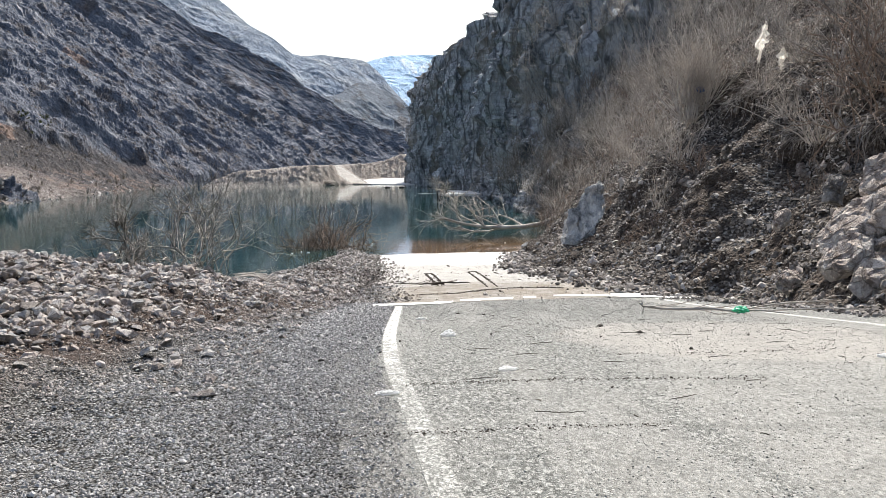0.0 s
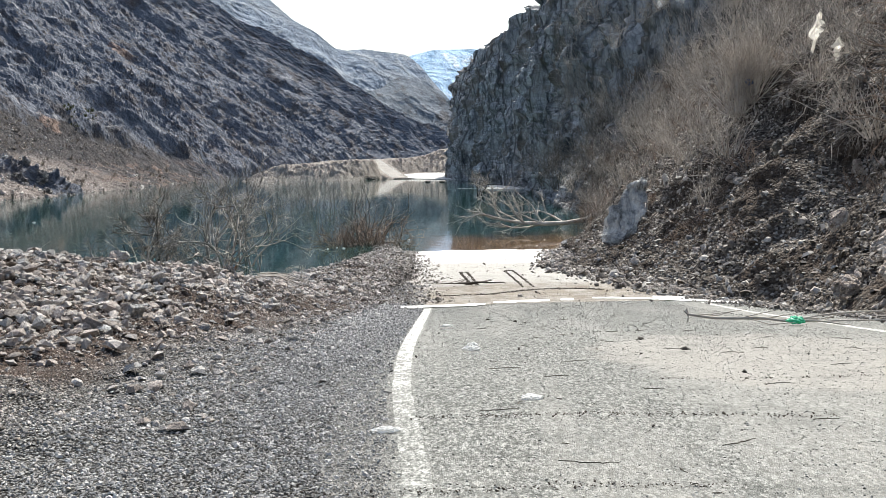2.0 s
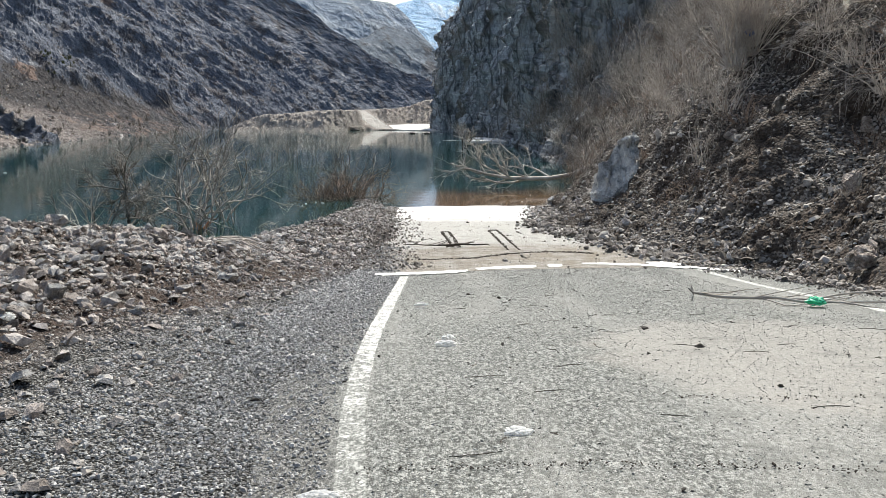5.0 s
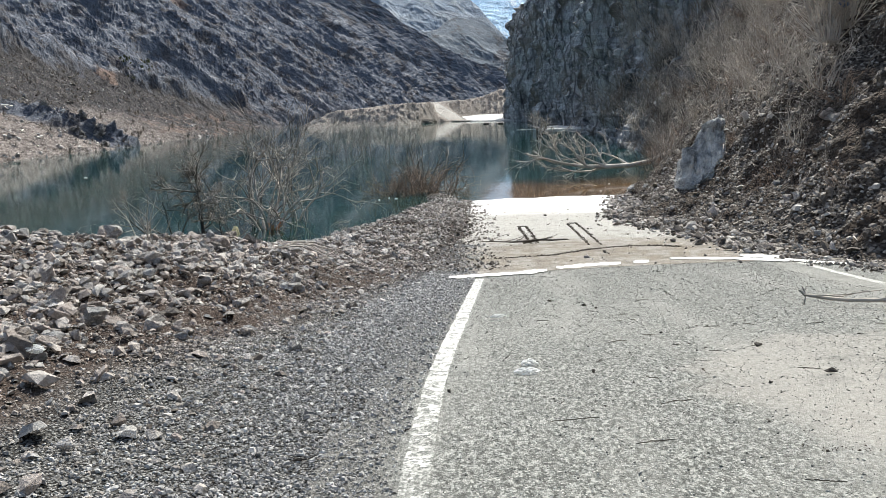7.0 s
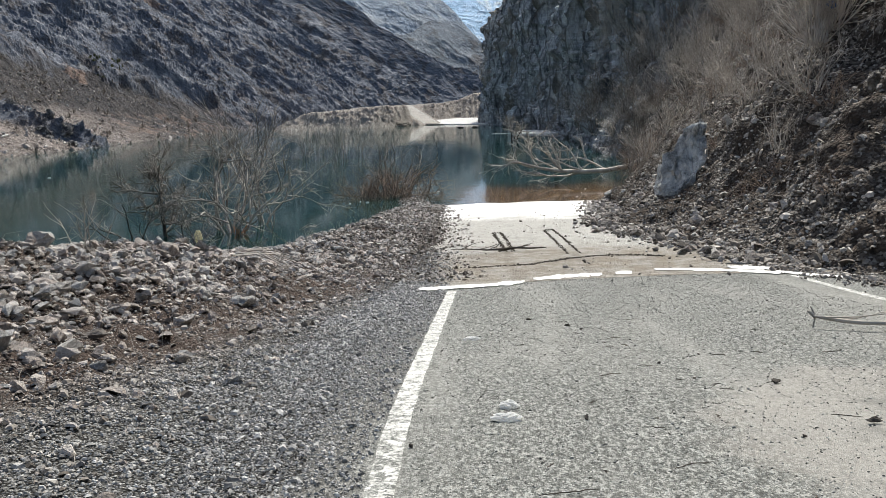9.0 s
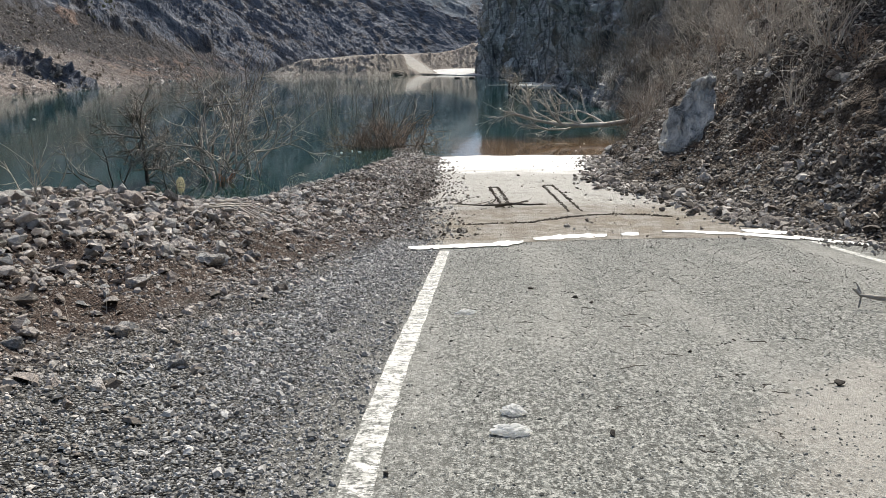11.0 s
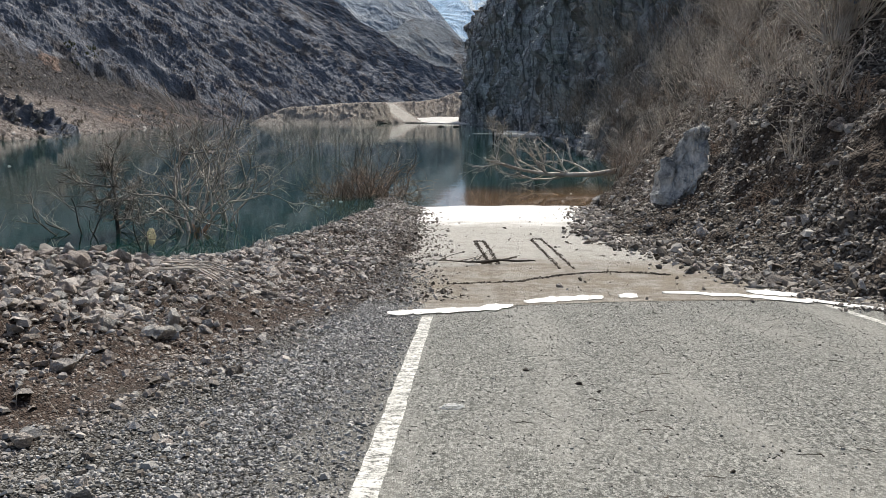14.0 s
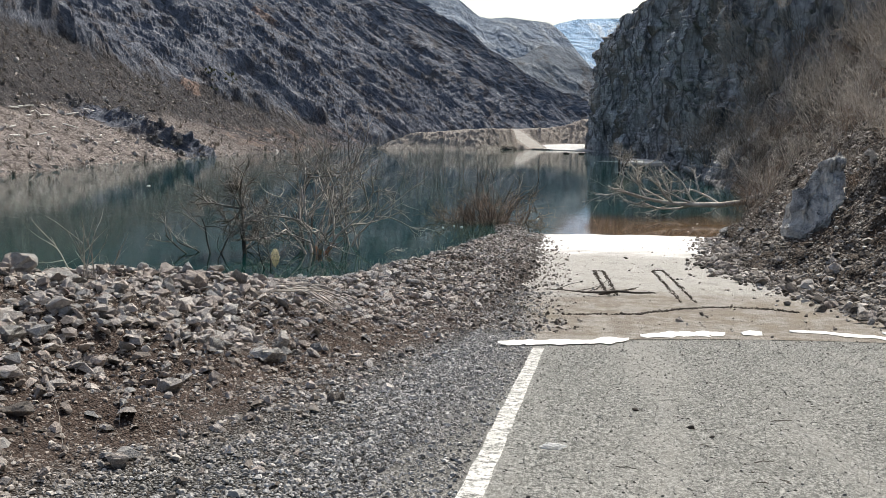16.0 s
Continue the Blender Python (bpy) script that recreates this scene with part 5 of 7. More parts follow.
MAT_TWIG = bark_material("bare_brown_twigs", (0.27, 0.233, 0.20), (0.54, 0.48, 0.42), (0.63, 0.575, 0.51))
MAT_TWIG2 = bark_material("reddish_twigs", (0.17, 0.12, 0.09), (0.30, 0.22, 0.17), (0.36, 0.28, 0.22))
MAT_TWIG3 = bark_material("grey_brown_twigs", (0.10, 0.085, 0.072), (0.24, 0.205, 0.175), (0.46, 0.42, 0.38))
MAT_BARK = bark_material("dark_wet_bark", (0.035, 0.03, 0.026), (0.085, 0.073, 0.062), (0.14, 0.12, 0.10))
MAT_PALE = bark_material("pale_bare_branches", (0.20, 0.175, 0.15), (0.42, 0.38, 0.335), (0.52, 0.48, 0.43))
MAT_RUST = bark_material("orange_brown_bark", (0.34, 0.16, 0.085), (0.66, 0.36, 0.21), (0.68, 0.44, 0.29))
# lighter bark: the sunlight on the limbs is put into this base colour
MAT_LIMB = bark_material("sunlit_grey_limbs", (0.34, 0.30, 0.26), (0.60, 0.55, 0.49), (0.68, 0.63, 0.57))
MAT_BLEACHED = bark_material("bleached_driftwood", (0.45, 0.43, 0.40), (0.70, 0.68, 0.64), (0.78, 0.76, 0.73))
MAT_DRY = bark_material("dry_grey_wood", (0.26, 0.235, 0.205), (0.52, 0.485, 0.435), (0.46, 0.41, 0.36))


def tubes(name, lines, material, sides=4):
    """Tapered round sticks along lines of (places, radii), as one mesh."""
    Vs, Fs, off = [], [], 0
    ang = np.arange(sides) * 2 * np.pi / sides
    for pts, rad in lines:
        pts, rad = np.asarray(pts, float), np.asarray(rad, float)
        t = np.gradient(pts, axis=0)
        t /= np.linalg.norm(t, axis=1)[:, None] + 1e-9
        ref = np.where(np.abs(t[:, 2:3]) > 0.9, np.array([[1.0, 0, 0]]), np.array([[0, 0, 1.0]]))
        a = np.cross(t, ref)
        a /= np.linalg.norm(a, axis=1)[:, None] + 1e-9
        b = np.cross(t, a)
        ring = pts[:, None] + rad[:, None, None] * (np.cos(ang)[None, :, None] * a[:, None] + np.sin(ang)[None, :, None] * b[:, None])
        k = len(pts)
        Vs.append(ring.reshape(-1, 3))
        i = (np.arange(k - 1)[:, None] * sides + np.arange(sides)[None]).ravel()
        j = (np.arange(k - 1)[:, None] * sides + (np.arange(sides)[None] + 1) % sides).ravel()
        Fs.append(np.stack([i, j, j + sides, i + sides], 1) + off)
        off += k * sides
    return mesh_of(name, np.concatenate(Vs), np.concatenate(Fs), material)


def grow(r, start, way, length, radius, depth, out, wild=0.25, lift=0.12, kids=3, spread=0.7, steps=5, shrink=0.62):
    """One branch and its twigs, appended to out[depth]."""
    p, d = np.array(start, float), np.array(way, float)
    d /= np.linalg.norm(d)
    pts = [p]
    for _ in range(steps):
        d = d + r.normal(0, wild, 3) * 0.5 + np.array([0, 0, lift * 0.4])
        d /= np.linalg.norm(d)
        p = p + d * length / steps
        pts.append(p)
    pts = np.array(pts)
    out.setdefault(depth, []).append((pts, np.linspace(radius, radius * 0.4, len(pts))))
    if depth <= 0:
        return
    for k in range(kids):
        i = r.uniform(0.3, 1.0) * steps
        a = int(min(i, steps - 1))
        q = pts[a] + (pts[a + 1] - pts[a]) * (i - a)
        dd = pts[a + 1] - pts[a]
        dd = dd / np.linalg.norm(dd) + r.normal(0, spread, 3)
        grow(r, q, dd, length * shrink * r.uniform(0.7, 1.15), radius * 0.55, depth - 1, out, wild, lift, kids, spread, max(2, steps - 1 - (depth < 2)), shrink)


def shrub_mesh(name, seed, stems, height, radius, material, lean=0.55, depth=2, kids=3, wild=0.38, sides=3, foot=0.32):
    r = np.random.default_rng(seed)
    out = {}
    for _ in range(stems):
        a, t = r.uniform(0, 2 * np.pi), abs(r.normal(0, lean))
        w = (math.cos(a) * math.sin(t), math.sin(a) * math.sin(t), math.cos(t))
        o = foot * math.sqrt(r.random())
        grow(r, (math.cos(a) * o, math.sin(a) * o, -0.08), w, height * r.uniform(0.45, 1.0), radius * r.uniform(0.7, 1.5), depth, out, wild, 0.15, kids, 0.6, 5)
    lines = [ln for k in sorted(out) for ln in out[k]]
    return tubes(name, lines, material, sides)


def place_shrubs():
    r = np.random.default_rng(41)
    upright = [shrub_mesh("shrub", 50 + k, 28, 1.35, 0.012, MAT_TWIG, 0.6, 2, 2) for k in range(4)]
    low = [shrub_mesh("shrub", 60 + k, 25, 0.9, 0.011, MAT_TWIG2, 1.0, 2, 2, 0.55, 3, 0.45) for k in range(3)]
    thin = [shrub_mesh("shrub", 70 + k, 20, 1.9, 0.017, MAT_TWIG3, 0.5, 2, 2) for k in range(3)]

    broom = shrub_mesh("shrub", 49, 60, 1.6, 0.011, MAT_TWIG, 0.5, 2, 2, 0.16, 3, 0.2)

    def put(me, p, s, text, lean=0.0):
        ob = new("bare_shrub", me)
        ob.matrix_basis = Matrix.LocRotScale(p, Euler((r.normal(0, 0.1), lean + r.normal(0, 0.12), r.uniform(0, 6.3))), (s, s, s * r.uniform(0.85, 1.2)))
        return tagged(ob, text, "shrub", "bare shrubs on the slope")

    # the big broom-like one below the rag
    for dx, dy in ((0, 0), (0.35, 0.5), (-0.4, -0.3)):
        put(broom, (9.4 + dx, 33.0 + dy, 6.4 + dx * 0.9), 1.5, "tall fan shaped bare shrub on the slope", -0.1)
    spots = [(14.7, 77, 7.2), (8.1, 39.0, 4.7), (9.0, 38.0, 5.6), (8.2, 31.0, 4.75), (12.2, 79, 4.5), (11.6, 88, 3.5), (10.8, 110, 2.7), (11.3, 139, 3.8),
             (9.9, 28.4, 6.7), (9.9, 26.3, 5.8), (9.7, 23.8, 5.1), (10.5, 24.1, 6.0), (11.0, 23.8, 6.4), (11.2, 26.4, 7.3), (11.8, 25.2, 7.8), (10.6, 27.4, 7.4),
             (11.5, 31.5, 8.6), (12.1, 37.7, 9.4), (12.3, 88, 4.7), (10.9, 106, 3.6), (16.1, 76, 10.9), (13.6, 59, 7.7), (9.2, 43, 5.1), (11.1, 88, 2.9)]
    for k, p in enumerate(spots):
        put((upright + thin)[k % 7], p, r.uniform(0.8, 1.3), "bare brown shrub on the scree slope")
    p, nn, yy, uu = hill_sample(520, 22, 112, 2.0, 15.0, r, 1.0, 1.0)
    share = vnoise(p * 0.16 + 3.0) + 0.5 * vnoise(p * 0.5)
    done = 0
    for k in range(len(p)):
        # the belt of scrub lies above the open scree
        want = smooth(0.0, 0.3, share[k] + 0.35) * smooth(float(curve_at([(20, 5.5), (28, 4.6), (36, 3.4), (50, 2.0), (105, 1.5)], yy[k])) - 0.5, float(curve_at([(20, 5.5), (28, 4.6), (36, 3.4), (50, 2.0), (105, 1.5)], yy[k])) + 1.0, uu[k])
        if r.random() > want or done >= 140:
            continue
        me = (upright + low + thin)[k % 10]
        put(me, p[k], r.uniform(0.65, 1.25) * (1.0 + 0.012 * max(0, yy[k] - 40)), "bare brown shrub on the scree slope" if k % 10 < 4 or k % 10 > 6 else "low tangled reddish brown shrub", -0.15)
        done += 1
    p, nn, yy, uu = hill_sample(90, 45, 125, 8.0, 28.0, r, 1.0, 0.9)
    for k in range(len(p)):
        put(upright[k % 4], p[k], r.uniform(1.3, 2.4), "bare brown shrub on the rocky upper slope", -0.2)
    for x, y, z, s in ((10.4, 22.6, 5.6, 1.9), (11.0, 23.2, 6.3, 2.1), (11.5, 24.2, 7.2, 2.0), (10.9, 21.8, 5.6, 1.7), (12.0, 25.6, 8.2, 2.0), (11.6, 23.0, 7.0, 1.8)):
        put(low[int(x * 10) % 3], (x, y, z), s, "tangled dark reddish shrub on the slope", -0.25)
    # low dry clumps lower down
    for y, u, s in ((31.0, 2.9, 0.55), (30.6, 3.3, 0.6), (30.2, 3.7, 0.5), (25.8, 2.6, 0.5), (26.4, 2.9, 0.4), (22.5, 4.4, 0.5), (24.5, 4.8, 0.6), (36.0, 4.4, 0.7)):
        put(low[int(y) % 3], tuple(hill_point(y, u)), s, "low rust brown dry clump on the scree", -0.3)
    return upright, low, thin


def bare_tree(at, seed, height, material_trunk, material_twig, label, stems=5, lean=0.5, depth=3, kids=4, radius=0.05, wild=0.3, turn=0.0, spread=0.55, lift=0.12, stump=None):
    r = np.random.default_rng(seed)
    out = {}
    for _ in range(stems):
        a, t = r.uniform(0, 2 * np.pi), abs(r.normal(0, lean))
        w = (math.cos(a) * math.sin(t), math.sin(a) * math.sin(t), math.cos(t))
        grow(r, (0, 0, -0.6), w, height * r.uniform(0.65, 1.0), radius, depth, out, wild, lift, kids, spread, 6, 0.6)
    if depth < 3:
        lines = [ln for k in sorted(out) for ln in out[k]]
        ob = new("bare_tree", tubes("bare_tree", lines, material_twig, 3))
        ob.matrix_basis = pose(*at, 0, 0, turn)
        return tagged(ob, label, "tree")
    base = new("bare_tree", None)
    base.matrix_basis = pose(*at, 0, 0, turn)
    for ln in out[depth]:
        part("trunk", tubes("trunk", [ln], material_trunk, 6), base)
    if stump:
        for ln in out[depth][:4]:
            part("stump", tubes("stump", [(ln[0][:3], ln[1][:3] * 1.25)], stump, 7), base, "orange brown peeled bark at the waterline")
    for ln in out[depth - 1]:
        part("limb", tubes("limb", [ln], material_twig, 5), base)
    rest = [ln for k in range(depth - 1) for ln in out[k]]
    tagged(part("twig_spray", tubes("twig_spray", rest, material_twig, 3), base), kind="stuff")
    return tagged(base, label, "tree")


upright_shrubs, low_shrubs, thin_shrubs = place_shrubs()


def build_lake_trees():
    bare_tree((-9.65, 41.9, 0.0), 5, 3.5, MAT_LIMB, MAT_PALE, "drowned bare tree with an orange brown base standing in the lake", 8, 0.6, 3, 4, 0.07, 0.55, 0, 0.65, 0.15, MAT_RUST)
    bare_tree((-10.9, 44.3, 0.0), 9, 3.9, MAT_TWIG3, MAT_TWIG3, "drowned bare tree with tangled grey branches in the lake", 5, 0.5, 3, 3, 0.06, 0.5, 0, 0.6, 0.2)
    bare_tree((-11.95, 41.3, 0.0), 23, 3.4, MAT_BARK, MAT_TWIG3, "dark drowned bare tree with a straight trunk in the lake", 1, 0.06, 3, 9, 0.09, 0.2, 0, 1.0)
    bare_tree((-13.2, 41.0, 0.0), 24, 2.3, MAT_BARK, MAT_TWIG3, "low spreading drowned bush in the lake", 5, 0.8, 3, 3, 0.04, 0.45, 0, 0.7)
    bare_tree((-9.9, 37.6, 0.0), 31, 1.7, MAT_BARK, MAT_TWIG3, "dark drowned bush with spreading bare branches in the lake", 3, 0.6, 3, 3, 0.03, 0.4, 0, 0.9)
    bare_tree((-9.4, 45.5, 0.0), 17, 5.0, MAT_BARK, MAT_TWIG3, "slender bare sapling standing in the lake", 2, 0.1, 2, 6, 0.045, 0.18)
    bare_tree((-9.0, 44.2, 0.0), 21, 3.3, MAT_PALE, MAT_PALE, "pale bare branches reaching over the lake", 3, 0.9, 3, 3, 0.055, 0.5, 0, 0.6, 0.15)
    # thin drowned scrub further out
    r = np.random.default_rng(91)
    for k in range(15):
        x, y = -18.5 + 9.5 * r.random(), 88 + 22 * r.random()
        bare_tree((x, y, 0.0), 100 + k, 2.6 * r.uniform(0.7, 1.3), MAT_BARK, MAT_TWIG, "thin bare scrub drowned in the lake", 5, 0.3, 2, 3, 0.022, 0.15)
    for k in range(8):
        x, y = -40 + 18 * r.random(), 150 + 50 * r.random()
        bare_tree((x, y, 0.0), 130 + k, 3.0 * r.uniform(0.7, 1.3), MAT_BARK, MAT_TWIG, "thin bare scrub drowned in the lake", 5, 0.3, 2, 3, 0.03, 0.15)
    bare_tree((3.4, 126.0, 0.0), 160, 3.3, MAT_BARK, MAT_TWIG, "small dark bare tree in the water below the cliff", 5, 0.6, 3, 4, 0.12, 0.25)
    # bushes on the spit of rubble beside the ramp
    for k, (x, y, s) in enumerate(((-4.6, 55.5, 1.5), (-5.1, 56.2, 2.4), (-4.3, 56.4, 2.3), (-6.2, 55.2, 1.5), (-3.4, 54.5, 1.2), (-2.7, 52.6, 1.0), (-6.9, 56.0, 1.1), (-4.7, 55.0, 2.2), (-5.4, 55.0, 1.8))):
        ob = new("bare_shrub", (low_shrubs[k % 3] if k else thin_shrubs[0]))
        ob.matrix_basis = Matrix.LocRotScale((x, y, max(0.0, float(ground_z(np.array([x]), np.array([y]))[0])) - 0.03), Euler((0, 0, k * 1.3)), (s * 1.15, s * 1.15, s))
        tagged(ob, "reddish brown bare bush on the stony spit", "shrub", "bushes on the spit")
    for k, (x, y, s) in enumerate(((8.0, 61.6, 1.0), (8.7, 62.4, 1.2), (7.6, 60.6, 0.8))):
        ob = new("bare_shrub", low_shrubs[k])
        ob.matrix_basis = Matrix.LocRotScale((x, y, 0.75 * (x - 7.0)), Euler((0, -0.2, k * 2.0)), (s, s, s))
        tagged(ob, "reddish brown bare bush at the foot of the slope", "shrub", "bare shrubs on the slope")
    # sprout on the crest of the bank
    for k, (x, y, h) in enumerate(((-5.45, 18.0, 0.85), (-5.35, 18.1, 0.7), (-4.2, 27.6, 0.5), (-7.9, 17.6, 0.4))):
        bare_tree((x, y, float(ground_z(np.array([x]), np.array([y]))[0]) + 0.5), 170 + k, h, MAT_PALE, MAT_PALE, "thin pale leafless sprout on the rubble bank", 3, 0.45, 1, 3, 0.012, 0.2)


def build_fallen_tree():
    r = np.random.default_rng(8)
    base = new("fallen_tree", None)
    base.matrix_basis = pose(0, 0, 0)
    trunk = np.array([(9.6, 63.2, 1.3), (8.2, 62.8, 0.75), (6.9, 62.2, 0.6), (5.6, 61.8, 0.6), (4.3, 61.6, 0.66), (3.0, 61.4, 0.9), (2.1, 61.0, 1.2), (1.4, 60.6, 1.35)])
    part("trunk", tubes("trunk", [(trunk, np.array([0.16, 0.15, 0.14, 0.13, 0.11, 0.08, 0.06, 0.03]))], MAT_LIMB, 8), base)
    trunk = trunk[1:]
    out = {}
    limbs = ((3, (0.1, 0.0, 0.0), (-0.45, -0.2, 1.0), 2.0, 0.09), (2, (0, 0, 0), (-0.8, -0.3, -0.1), 3.4, 0.085), (4, (0, 0, 0), (-0.8, 0.3, 0.5), 2.6, 0.07),
             (5, (0, 0, 0), (-1.0, 0.1, -0.1), 2.2, 0.055), (1, (0, 0, 0), (-0.6, 0.6, 0.75), 2.6, 0.08), (3, (0, 0, 0), (-1.0, 0.3, 0.6), 3.0, 0.07), (4, (0, 0, 0), (-0.9, -0.5, 0.15), 2.4, 0.06),
             (2, (0, 0, 0), (-0.6, 0.4, 0.8), 2.4, 0.07), (5, (0, 0, 0), (-0.9, 0.2, 0.4), 1.6, 0.05), (3, (0, 0, 0), (-0.35, 0.1, 1.0), 1.9, 0.08), (2, (0, 0, 0), (-0.9, -0.2, 0.45), 3.0, 0.07),
             (3, (0, 0, 0), (-0.7, 0.1, -0.35), 1.8, 0.05), (4, (0, 0, 0), (-0.5, -0.3, -0.4), 1.5, 0.05), (1, (0, 0, 0), (-0.2, 0.2, -0.5), 1.0, 0.05))
    for i, o, w, ln, rad in limbs:
        grow(r, trunk[i] + np.array(o), w, ln * 0.85, rad, 2, out, 0.34, 0.05, 4, 0.5, 6, 0.58)
    for ln in out[2]:
        part("limb", tubes("limb", [ln], MAT_LIMB, 5), base)
    tagged(part("twig_spray", tubes("twig_spray", out[1] + out[0], MAT_LIMB, 3), base), kind="stuff")
    tagged(base, "fallen grey bare tree leaning from the slope into the water", "fallen tree")


def earth_material(name, a, b, pale):
    m = Nodes(name)
    n = m.noise(0.5, 7, 0.7)
    f = m.noise(3.0, 5, 0.7)
    col = m.mix(m.mask(f, 0.45, 0.7), m.ramp(n, (0.35, a), (0.65, b)), pale)
    return m.finish(col, 0.95, m.bump(m.math("ADD", n, m.math("MULTIPLY", f, 0.6)), 0.9, 1.0), 0.15)


def build_dam():
    """The earth bank across the lake with its road down to the water."""
    mat = earth_material("heaped_earth", (0.25, 0.215, 0.19), (0.43, 0.385, 0.345), (0.56, 0.515, 0.47))
    xs, ys = np.linspace(-56, 4, 190), np.linspace(224, 300, 150)
    X, Y = np.meshgrid(xs, ys, indexing="ij")
    foot = curve_at([(-56, 236), (-47, 231), (-26, 231), (-22, 238), (-19, 250), (-16, 262), (-8, 272), (4, 270)], X)
    top = curve_at([(-56, -1.5), (-50, -0.5), (-43, 3.2), (-30, 4.2), (-20, 4.6), (-13, 4.8), (-8, 5.6), (-3, 7.3), (4, 8.0)], X)
    p = np.stack([X, Y, 0 * X], -1).reshape(-1, 3)
    rough = (0.5 * fbm(p * 0.3, 3) + 0.45 * ridged(p * 0.7, 4, 0.68)).reshape(X.shape)
    Z = np.clip((Y - foot) * 0.55, -2.5, None) + rough * smooth(0, 3, Y - foot)
    rough = rough + 0.45 * ridged(np.stack([(X + 0.7 * Y) * 0.33, Y * 0.05, 0 * X], -1).reshape(-1, 3), 2, 0.5).reshape(X.shape)
    Z = np.minimum(Z, top + 0.35 * rough)
    # road cut
    cx = -12.5 - (Y - 247) * 0.34
    lane = smooth(4.2, 2.6, np.abs(X - cx))
    lz = np.clip(0.2 + (Y - 249) * 0.18, 0.2, 4.9)
    Z = np.where(Y > 244, Z * (1 - lane) + lz * lane, Z)
    V = np.stack([X, Y, Z], -1).reshape(-1, 3)
    ob = new("earth_dam", mesh_of("earth_dam", V, grid_faces(len(xs), len(ys)), mat, False))
    tagged(ob, "tan earth embankment across the end of the lake", "embankment", kind="structure")
    pale = earth_material("pale_dusty_road", (0.42, 0.39, 0.36), (0.54, 0.51, 0.47), (0.60, 0.57, 0.53))
    yy = np.arange(249, 277, 0.5)
    c = -12.5 - (yy - 247) * 0.34
    z = np.clip(0.2 + (yy - 249) * 0.18, 0.2, 4.9) + 0.1

    def strip(name, a, b, material, up):
        V = np.concatenate([np.stack([c + a, yy, z + up], -1), np.stack([c + b, yy, z + up], -1)])
        n = len(yy)
        i = np.arange(n - 1)
        return mesh_of(name, V, np.stack([i, i + n, i + n + 1, i + 1], 1), material)

    road = new("far_road", strip("far_road", -1.9, 1.9, pale, 0.0))
    tagged(road, "pale dusty road climbing the far embankment", "road", kind="structure")
    for a in (-1.75, 1.6):
        tagged(new("edge_line", strip("edge_line", a, a + 0.2, MAT_PAINT, 0.03)), "white painted line along the far road edge", "road marking", kind="structure")
    white = earth_material("white_dried_silt", (0.72, 0.71, 0.69), (0.86, 0.85, 0.83), (0.88, 0.87, 0.86))

    def slab(name, outline, zz, label):
        bm = bmesh.new()
        vs = [bm.verts.new((q[0], q[1], zz + (q[2] if len(q) > 2 else 0.0))) for q in outline]
        f = bm.faces.new(vs)
        ex = bmesh.ops.extrude_face_region(bm, geom=[f])
        for g in ex["geom"]:
            if isinstance(g, bmesh.types.BMVert):
                g.co.z -= 0.5
        bmesh.ops.recalc_face_normals(bm, faces=bm.faces)
        me = bpy.data.meshes.new(name)
        bm.to_mesh(me)
        bm.free()
        me.materials.append(white)
        return tagged(new(name, me), label, "silt", kind="structure")

    def blob(cx, cy, rx, ry, n, seed):
        r = np.random.default_rng(seed)
        k = r.uniform(0.75, 1.1, n)
        return [(cx + rx * k[i] * math.cos(2 * math.pi * i / n), cy + ry * k[i] * math.sin(2 * math.pi * i / n)) for i in range(n)]

    slab("silt_flat", [(2, 231, 0.12), (3, 275, 1.2), (-8, 276, 1.2), (-14, 268, 0.9), (-18, 264, 0.5), (-20, 256, 0.14), (-16.5, 252, 0.12), (-12, 247, 0.12), (-8, 242, 0.12), (-4, 236, 0.12), (-0.6, 231, 0.12)], 0.0, "white dried silt flat at the far water's edge")
    slab("silt_bar", blob(8.2, 160, 4.2, 13.0, 16, 5), 0.18, "white silt bar in the water below the cliff")
    slab("silt_bar", [(1.0, 158), (4.6, 158.3), (4.6, 159.2), (1.0, 158.8)], 0.06, "thin white silt bar in the water below the cliff")
    # dark mound before the road
    bm = bmesh.new()
    bmesh.ops.create_icosphere(bm, subdivisions=4, radius=1.0)
    for v in bm.verts:
        k = 1 + 0.25 * noise.fractal(v.co * 1.7, 1.0, 2.0, 4)
        v.co = Vector((v.co.x * 3.0 * k, v.co.y * 2.5 * k, v.co.z * 0.95 * k))
    me = bpy.data.meshes.new("earth_mound")
    bm.to_mesh(me)
    bm.free()
    me.materials.append(earth_material("dark_earth", (0.15, 0.135, 0.115), (0.24, 0.215, 0.185), (0.3, 0.27, 0.23)))
    ob = new("earth_mound", me)
    ob.location = (-20.5, 243, 0.0)
    tagged(ob, "dark heap of earth at the far water's edge", "mound")


